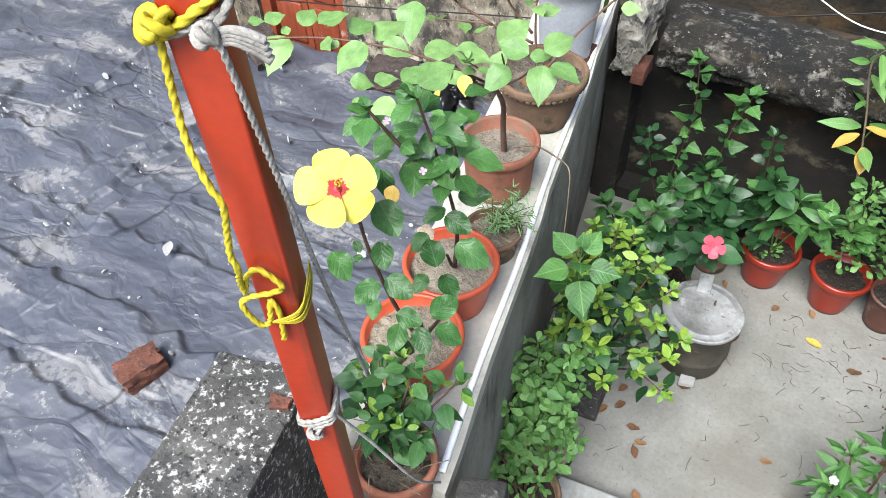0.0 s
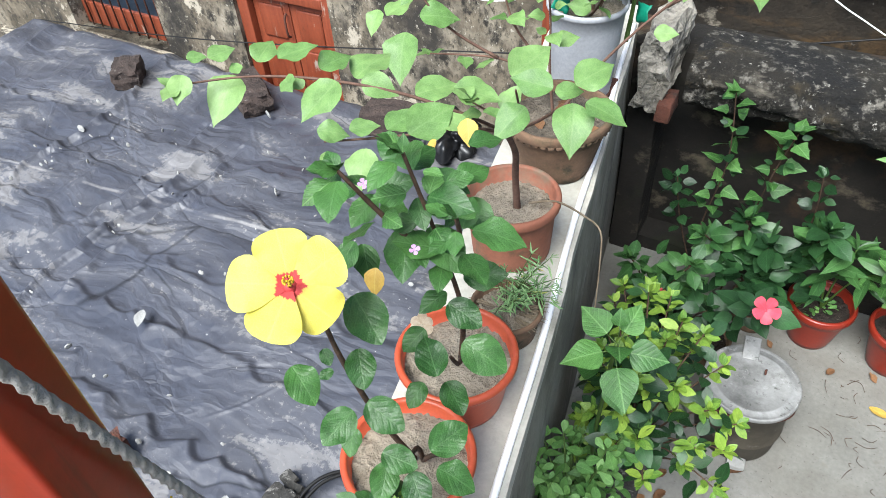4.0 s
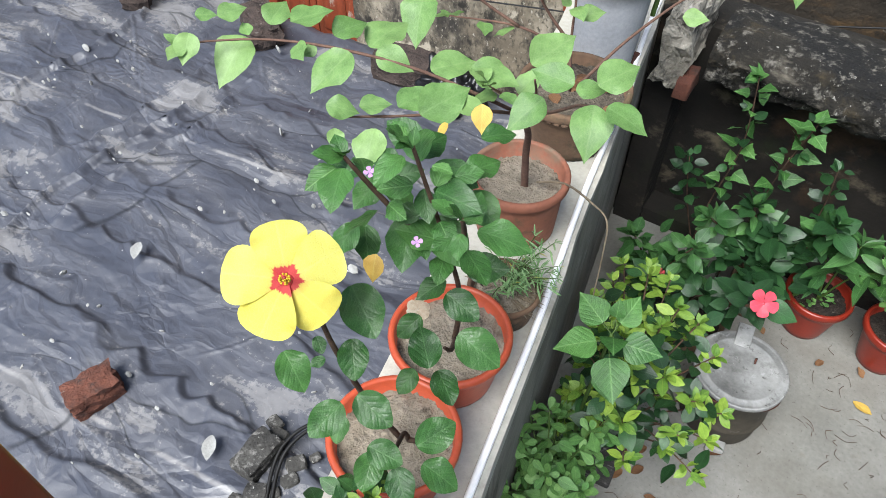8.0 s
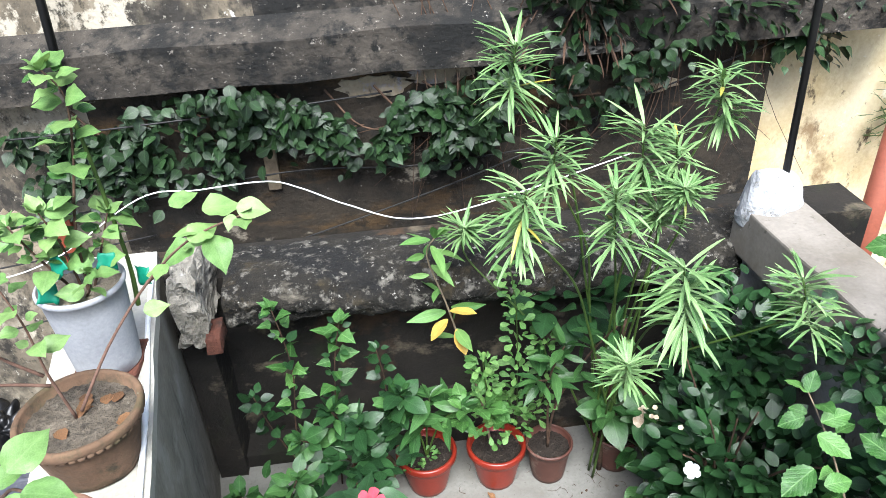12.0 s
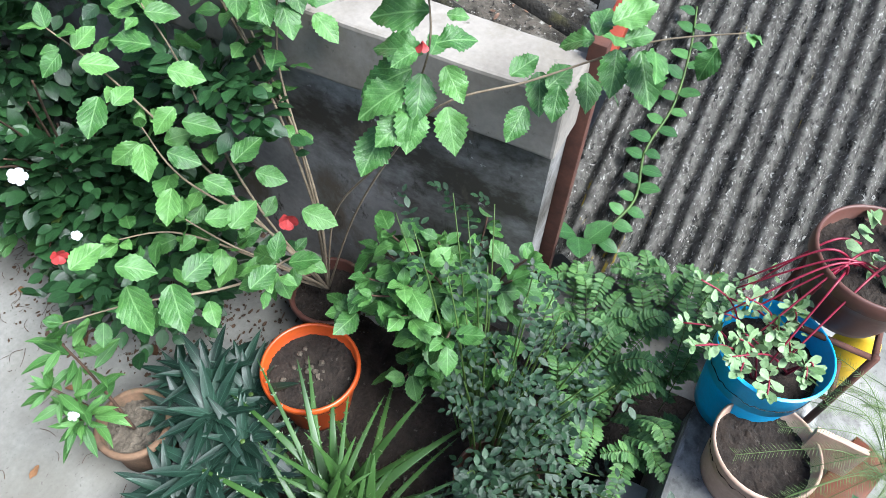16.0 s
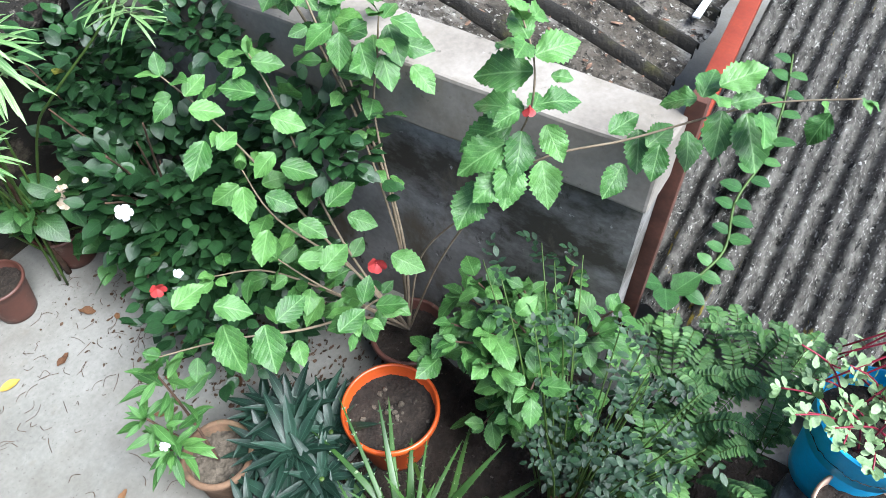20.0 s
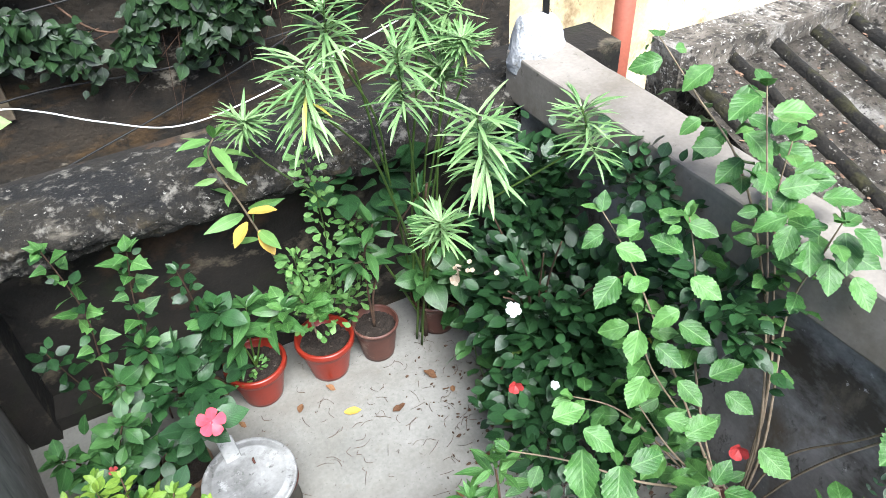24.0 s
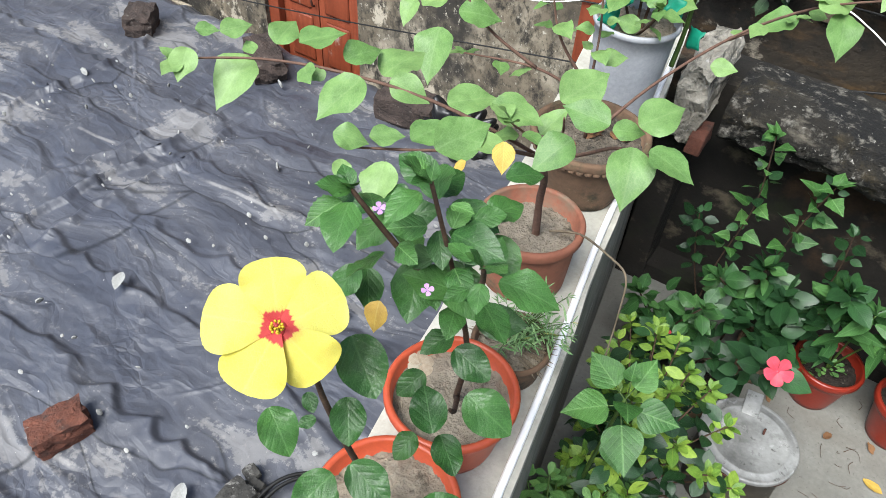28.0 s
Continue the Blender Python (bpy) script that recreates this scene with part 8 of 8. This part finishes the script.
def money_plant():
    t = thing("creeper", (1.90, -0.02, 0.0), "glossy creeper climbing up the corrugated roof sheet", "climbing plant")
    c = smooth_line([(1.88, -0.05, 0.0), (1.95, -0.05, 0.30), (2.12, -0.10, 0.38), (2.30, -0.06, 0.44), (2.50, -0.08, 0.51), (2.72, -0.05, 0.59), (2.90, 0.0, 0.66)], 8)
    part("stem", tube(c, 0.006, 0.004, 6), M["green_stem"], t)
    f = Foliage(t, LF["money"])
    n = len(c)
    for i in range(24):
        p = c[8 + int((n - 9) * i / 24)]
        sg = 1 if i % 2 else -1
        f.add(p, (random.uniform(-0.2, 0.3), sg, random.uniform(0.1, 0.4)), random.uniform(0.06, 0.085))
    for p, d in (((1.84, 0.02, 0.42), (-0.4, 0.4, 0.4)), ((1.86, -0.02, 0.38), (0.5, -0.3, 0.3)), ((1.80, 0.0, 0.46), (-0.5, -0.2, 0.2))):
        f.add(p, d, 0.11)
    f.done()


money_plant()


# ---- the terrace ----
def terrace_things():
    t = thing("broken_pot", (1.265, -0.66, 0.50), "faded pink plastic pot with a broken rim and bare soil", "flower pot")
    pot(t, (1.265, -0.66, 0.50), 0.13, 0.19, M["pink_plastic"], 0.78, 0.007, 0.02, 0.005, soil=M["soil"], fill=0.05)
    part("loose_shard", roughen(box(1.33, 1.345, -0.86, -0.74, 0.60, 0.74, 0.002), 0.004, 8, 3), M["pink_plastic"], t, "broken shard of the rim")
    t = thing("blue_tub", (1.46, -0.60, 0.50), "bright blue plastic tub with red-stemmed succulents", "potted plant")
    pot(t, (1.449, -0.585, 0.50), 0.14, 0.32, M["blue_plastic"], 0.7, 0.006, 0.015, 0.004, soil=M["soil"], fill=0.08, name="tub")
    f = Foliage(t, LF["succ"], 290)
    for i in range(20):
        a = random.uniform(0, 6.28)
        b = V3((1.45 + 0.06 * math.cos(a), -0.58 + 0.06 * math.sin(a), 0.74))
        e = b + V3((random.uniform(-0.16, 0.02), random.uniform(-0.03, 0.18), random.uniform(0.06, 0.20)))
        c = smooth_line([b, b.lerp(e, 0.5) + V3((0, 0, 0.05)), e], 5)
        part("stem", tube(c, 0.003, 0.002, 6), M["magenta_stem"], t)
        leafy(f, c, 10, 0.036, 0.45, tip=7, petiole=0.002)
    f.done()
    t = thing("hanging_pot", (1.66, -0.70, 0.82), "brown two-tone pot with red trailing stems on a rusty stand", "potted plant")
    pot(t, (1.66, -0.70, 0.82), 0.155, 0.20, M["brown_plastic"], 0.68, 0.008, 0.05, soil=M["soil"], fill=0.04)
    f = Foliage(t, LF["succ"], 200)
    for i in range(9):
        b = V3((1.64 + random.uniform(-0.06, 0.06), -0.68 + random.uniform(-0.05, 0.05), 0.99))
        e = V3((random.uniform(1.38, 1.56), random.uniform(-0.60, -0.42), random.uniform(0.82, 0.98)))
        c = smooth_line([b, b.lerp(e, 0.4) + V3((0, 0, 0.09)), e], 7)
        part("stem", tube(c, 0.0036, 0.0022, 7), M["magenta_stem"], t)
        leafy(f, c, 4, 0.03, 0.75, tip=5, petiole=0.002)
    bush(f, (1.68, -0.70, 1.02), (0.08, 0.08, 0.05), 40, 0.05)
    f.done()
    t = thing("plant_stand", (1.52, -0.78, 0.44), "rusty brown iron stand holding flower pots", "plant stand")
    for x, y in ((1.54, -0.60), (1.78, -0.60), (1.54, -0.80), (1.78, -0.80)):
        part("leg", tube([V3((x, y, 0.44)), V3((x, y, 0.82))], 0.010, 0.010, 6), M["rust"], t)
    for a, b in (((1.54, -0.60), (1.78, -0.60)), ((1.54, -0.80), (1.78, -0.80)), ((1.54, -0.60), (1.54, -0.80)), ((1.78, -0.60), (1.78, -0.80))):
        for z in (0.58, 0.81):
            part("bar", tube([V3((*a, z)), V3((*b, z))], 0.008, 0.008, 6), M["rust"], t)
    t = thing("yellow_can", (1.62, -0.80, 0.44), "yellow plastic can under the stand", "can")
    part("body", lathe([(0.05, 0), (0.055, 0.01), (0.055, 0.2), (0.03, 0.23), (0.03, 0.25), (0.0001, 0.25)], (1.72, -0.82, 0.44), 24), M["yellow_plastic"], t)
    t = thing("flower_pot", (1.34, -0.95, 0.44), "faded brown-orange planter box beside the broken pot", "flower pot")
    bm = box(-0.22, 0.22, -0.05, 0.05, 0, 0.12, 0.006)
    bm.transform(Matrix.Translation((1.26, -0.86, 0.445)) @ Matrix.Rotation(-0.35, 4, "Z"))
    part("box", bm, M["brown_orange"], t)
    t = thing("variegated_plant", (1.035, -0.87, 0.44), "black plastic pot with cream-edged green leaves", "potted plant")
    pot(t, (1.035, -0.87, 0.44), 0.125, 0.21, M["black_plastic"], 0.74, 0.007, 0.02, soil=M["soil"], fill=0.05)
    L = stems(t, [[(1.05, -0.88, 0.60), (1.06, -0.90, 0.74), (1.08, -0.92, 0.84)], [(1.04, -0.88, 0.60), (1.10, -0.86, 0.72), (1.14, -0.86, 0.82)], [(1.04, -0.88, 0.60), (1.0, -0.92, 0.72), (0.98, -0.95, 0.78)]], 0.005, 0.003, M["green_stem"])
    f = Foliage(t, LF["pale"])
    for c in L:
        leafy(f, c, 11, 0.10, 0.3, tip=4)
    f.done()
    t = thing("asparagus_fern", (1.30, -0.80, 0.44), "fine feathery asparagus fern trailing over the kerb", "fern")
    f = Foliage(t, LF["aspar"], 295, "needle")
    for i in range(30):
        b = V3((1.40, -0.98, 0.56))
        e = V3((random.uniform(0.98, 1.60), random.uniform(-0.98, -0.56), random.uniform(0.56, 0.80)))
        c = smooth_line([b, b.lerp(e, 0.5) + V3((0, 0, 0.12)), e], 10)
        part("stem", tube(c, 0.0014, 0.001, 4), M["lf_aspar"], t)
        n = len(c)
        for k in range(6, n):
            d = (c[k] - c[k - 1]).normalized()
            s = d.cross(V3((0, 0, 1))).normalized()
            for sg in (1, -1):
                for m in (0, 0.33, 0.66):
                    f.add(c[k].lerp(c[k - 1], m), s * sg + d * 0.6 + V3((0, 0, 0.1)), random.uniform(0.016, 0.028), V3((0, 0, 1)), 0, 0.5)
    f.done()
    t = thing("carton", (1.10, -0.40, 0), "pale blue carton standing among the plants", "carton")
    part("body", roughen(box(1.02, 1.20, -0.49, -0.38, 0.0, 0.30, 0.004), 0.004, 6, 3), M["slab"], t)


terrace_things()


# ---- vine and cables on the house wall ----
def ledge_vine():
    t = thing("wall_vine", (-0.4, 3.1, 1.2), "dense dark green vine hanging from the wall ledge", "climbing plant")
    f = Foliage(t, LF["vine"], 295)
    for i in range(10):
        x = -1.2 + i * 0.22
        c = smooth_line([(x, 3.16, 1.46), (x + 0.15, 3.10, 1.34 + 0.05 * math.sin(i)), (x + 0.38, 3.12, 1.30 + 0.06 * math.cos(i * 2))], 5)
        part("stem", tube(c, 0.006, 0.004, 5), M["bark"], t)
    for i in range(2700):
        x = random.uniform(-1.45, 0.80) if i % 5 else random.uniform(0.3, 1.45)
        hi = 1.43 + 0.14 * math.exp(-((x + 0.60) / 0.30) ** 2) - 0.10 * math.exp(-((x - 0.05) / 0.18) ** 2) + 0.14 * max(0.0, x - 0.2)
        lo = 1.10 if x < -0.52 else 1.24 - 0.09 * math.sin((x + 0.3) * 2.2)
        z = random.uniform(lo, hi) if random.random() < 0.88 else random.uniform(lo - 0.12, hi + 0.04)
        if noise.noise(V3((x * 7.5, z * 11.0, 4.7))) < -0.22 + (0.16 if x > 0.75 else 0.0):
            continue
        f.add((x, (3.13 if z < 1.50 else 3.01) - random.uniform(0.0, 0.10), z), (random.uniform(-0.9, 0.9), random.uniform(-0.9, 0.1), random.uniform(-1.0, 0.15)), random.uniform(0.035, 0.08), V3((random.uniform(-1.6, 1.6), -1, random.uniform(-0.6, 2.2))))
    f.done()
    part("root", tube(smooth_line([(-0.5, 3.15, 1.3), (-0.2, 3.12, 1.22), (0.2, 3.13, 1.27), (0.6, 3.12, 1.20), (1.0, 3.14, 1.25)], 6), 0.003, 0.002), M["bark"], t)


ledge_vine()


def right_vines():
    t = thing("wall_vine", (1.2, 3.0, 1.6), "tangle of hanging vines and broad leaves on the dark wall, some added as shade", "climbing plant")
    f = Foliage(t, leaf_set("broad", M["lf_vine"], rows=8, fold=0.15, droop=0.4), 200, "broad_leaf")
    bush(f, (1.15, 2.95, 2.0), (0.45, 0.12, 0.20), 34, 0.17, -0.6, 0.3)
    bush(f, (2.45, 3.1, 1.95), (0.40, 0.10, 0.22), 60, 0.11, -0.5, 0.2)
    f.done()
    f = Foliage(t, LF["vine"], 200, "small_leaf")
    bush(f, (1.6, 3.05, 1.65), (0.45, 0.1, 0.3), 160, 0.07, -0.4, 0.2)
    # next two clumps also stand in for the diagonal shade on wall_far
    bush(f, (2.5, 3.2, 1.80), (0.50, 0.14, 0.26), 380, 0.075, -0.5, 0.1)
    bush(f, (2.12, 3.14, 1.52), (0.22, 0.10, 0.24), 170, 0.07, -0.6, 0.1)
    bush(f, (1.05, 3.05, 1.72), (0.38, 0.10, 0.20), 190, 0.065, -0.6, 0.1)
    f.done()
    dry = Foliage(t, leaf_set("narrow", M["bark"], rows=3, across=2), 150, "dry_frond")
    bush(dry, (1.05, 3.04, 1.72), (0.36, 0.08, 0.30), 150, 0.12, -0.8, 0.1)
    dry.done()
    for i in range(34):
        x = random.uniform(0.2, 2.0)
        c = smooth_line([(x, 3.12, 1.9), (x + random.uniform(-0.2, 0.2), 3.08, 1.4), (x + random.uniform(-0.3, 0.3), 3.12, random.uniform(0.6, 1.1))], 5)
        part("root", tube(c, 0.0026, 0.0012, 4), M["bark"], t)
    t = thing("yellow_bush", (2.95, 3.2, 0.6), "sunlit yellow-green feathery bush on the far wall", "shrub")
    f = Foliage(t, LF["aspar"], 200)
    bush(f, (2.95, 3.25, 1.05), (0.30, 0.12, 0.30), 500, 0.11, 0.2, 0.1)
    f.done()
    part("stem", tube([V3((2.95, 3.4, 0.3)), V3((2.95, 3.3, 1.0))], 0.01, 0.006), M["bark"], t)


right_vines()
part_peg = box(-0.425, -0.365, 3.17, 3.20, 0.98, 1.24, 0.004)
tagged(part("wooden_peg", part_peg, M["grey_twig"], None), "short pale board fixed upright on the dark wall", "board")
cable("cable", [(-2.75, 3.12, 1.45), (-2.65, 3.1, 1.26), (-2.445, 3.1, 1.009), (-2.132, 3.1, 0.81), (-1.805, 3.05, 0.715), (-1.4, 2.95, 0.85), (-0.886, 2.75, 1.21), (-0.65, 2.75, 1.225), (-0.366, 2.75, 1.235), (-0.229, 2.75, 1.19), (-0.044, 2.75, 1.089), (0.221, 2.75, 0.989), (0.6, 2.85, 0.98), (1.3, 3.0, 1.08)], 0.0028, M["white_cable"], "white plastic cable sagging along the wall")
for pts in ([(-6, 3.15, 1.0), (-4.25, 3.12, 0.85), (-3.42, 3.12, 0.78), (-2.476, 3.12, 0.672), (-1.771, 3.14, 0.717), (-1.0, 3.17, 0.80)], [(-6, 3.15, -0.25), (-4.35, 3.12, -0.057), (-2.99, 3.12, 0.15), (-1.8, 3.14, 0.357), (-0.6, 3.17, 0.55)], [(-3.5, 3.17, 1.0), (-2.11, 3.12, 0.90), (-1.277, 3.12, 0.985), (-0.331, 3.12, 1.092), (0.326, 3.12, 1.064), (1.2, 3.17, 1.1)], [(-0.6, 3.17, 0.62), (-0.338, 3.13, 0.709), (0.275, 3.13, 0.887), (0.75, 3.13, 1.046), (1.316, 3.15, 1.273), (2.3, 3.18, 1.6)], [(-6, 3.17, 1.40), (-2.0, 3.04, 1.40), (-0.6, 3.05, 1.42), (0.2, 3.17, 1.42)]):
    cable("cable", pts, 0.0045, M["black_cable"], "thin black wire strung along the house wall", "wires on the wall")


# ---- litter on the floor ----
def floor_litter():
    bm = bmesh.new()
    for i in range(240):
        x, y = random.triangular(0.1, 1.3, 1.15), random.triangular(0.7, 2.2, 1.95)
        if i % 5 == 0:
            x, y = random.uniform(-0.25, 0.9), random.uniform(0.9, 2.0)
        a = random.uniform(0, 6.28)
        ln = random.uniform(0.008, 0.075)
        p = V3((x, y, 0.003))
        d = V3((math.cos(a), math.sin(a), 0))
        s = V3((-d.y, d.x, 0))
        tube(smooth_line([p, p + d * ln * 0.5 + s * random.uniform(-0.02, 0.02) + V3((0, 0, 0.004)), p + d * ln], 3), 0.0011, 0.0007, 4, bm)
    tagged(part("twig_litter", bm, M["bark"], None), "thin dry twigs and stalks scattered on the floor", "debris", "", "stuff")
    spots = [(0.10, 1.72), (0.06, 2.0), (0.30, 2.0), (-0.1, 1.10), (-0.02, 0.98), (-0.14, 1.2), (-0.05, 1.05), (0.05, 0.80), (-0.20, 1.15), (0.62, 1.78), (0.86, 1.85), (0.90, 1.78), (0.80, 1.4), (1.0, 1.3), (0.95, 1.2), (0.40, 1.2), (0.7, 1.3), (-0.16, 1.28), (0.02, 1.38), (0.45, 2.0), (-0.22, 1.24)]
    dl = [leaf_mesh("oval", M["dry_leaf"], rows=5, across=2, fold=0.4, droop=-0.3, wave=0.25, seed=k) for k in range(3)]
    for i, (x, y) in enumerate(spots):
        ob = new("dry_leaf", dl[i % 3])
        ob.matrix_basis = leaf_pose(V3((x, y, 0.006)), (math.cos(i * 2.1), math.sin(i * 2.1), 0.05), random.uniform(0.035, 0.07))
        tagged(ob, "curled brown dry leaf on the cement floor", "leaf", "dry leaves on the floor")
    ob = new("fallen_leaf", leaf_mesh("oval", M["yellow_leaf"], seed=4, droop=-0.1))
    ob.matrix_basis = leaf_pose(V3((0.44, 1.875, 0.006)), (0.8, -0.35, 0.05), 0.075)
    tagged(ob, "fallen yellow leaf lying on the cement floor", "leaf")


floor_litter()


def yard_debris():
    """Crumbs of earth, dead leaf scraps and roots under the shrubs."""
    bm = bmesh.new()
    for i in range(1500):
        x = random.triangular(0.62, 1.75, 1.1)
        y = random.triangular(0.0, 2.15, 1.2)
        s = random.uniform(0.002, 0.008)
        m = Matrix.Translation((x, y, 0.002 + s * 0.2)) @ Euler((random.random() * 3, random.random() * 3, 0)).to_matrix().to_4x4() @ Matrix.Diagonal((random.uniform(0.8, 2.4), 1, 0.4, 1))
        bmesh.ops.create_icosphere(bm, subdivisions=1, radius=s, matrix=m)
    # dark earth sheet added to put the plants' shade on the floor
    bed = bmesh.new()
    bmesh.ops.create_grid(bed, x_segments=70, y_segments=70, size=0.5)
    for v in bed.verts:
        q = Vector((v.co.x * 5, v.co.y * 5, 3.3))
        edge = 1 - 2.05 * max(abs(v.co.x), abs(v.co.y)) + 0.35 * noise.noise(q) + 0.15 * noise.noise(q * 3)
        v.co = Vector((1.12 + v.co.x * 1.15, 0.02 + v.co.y * 1.25, min(0.022, 0.05 * edge) + 0.006 * noise.noise(q * 4)))
    tagged(part("soil_bed", bed, M["soil"], None), "thin spread of dark earth under the roses, added for the shade there", "soil", "", "structure")
    tagged(flat(part("soil_crumbs", bm, M["bark"], None)), "dark crumbs of earth and leaf scraps on the floor", "debris", "", "stuff")


yard_debris()
plank = part("plank", box(-1.47, -1.37, 3.165, 3.197, 0.40, 0.98, 0.004), M["door_wood"], None)
tagged(plank, "narrow red-brown plank fixed upright on the house wall", "plank")
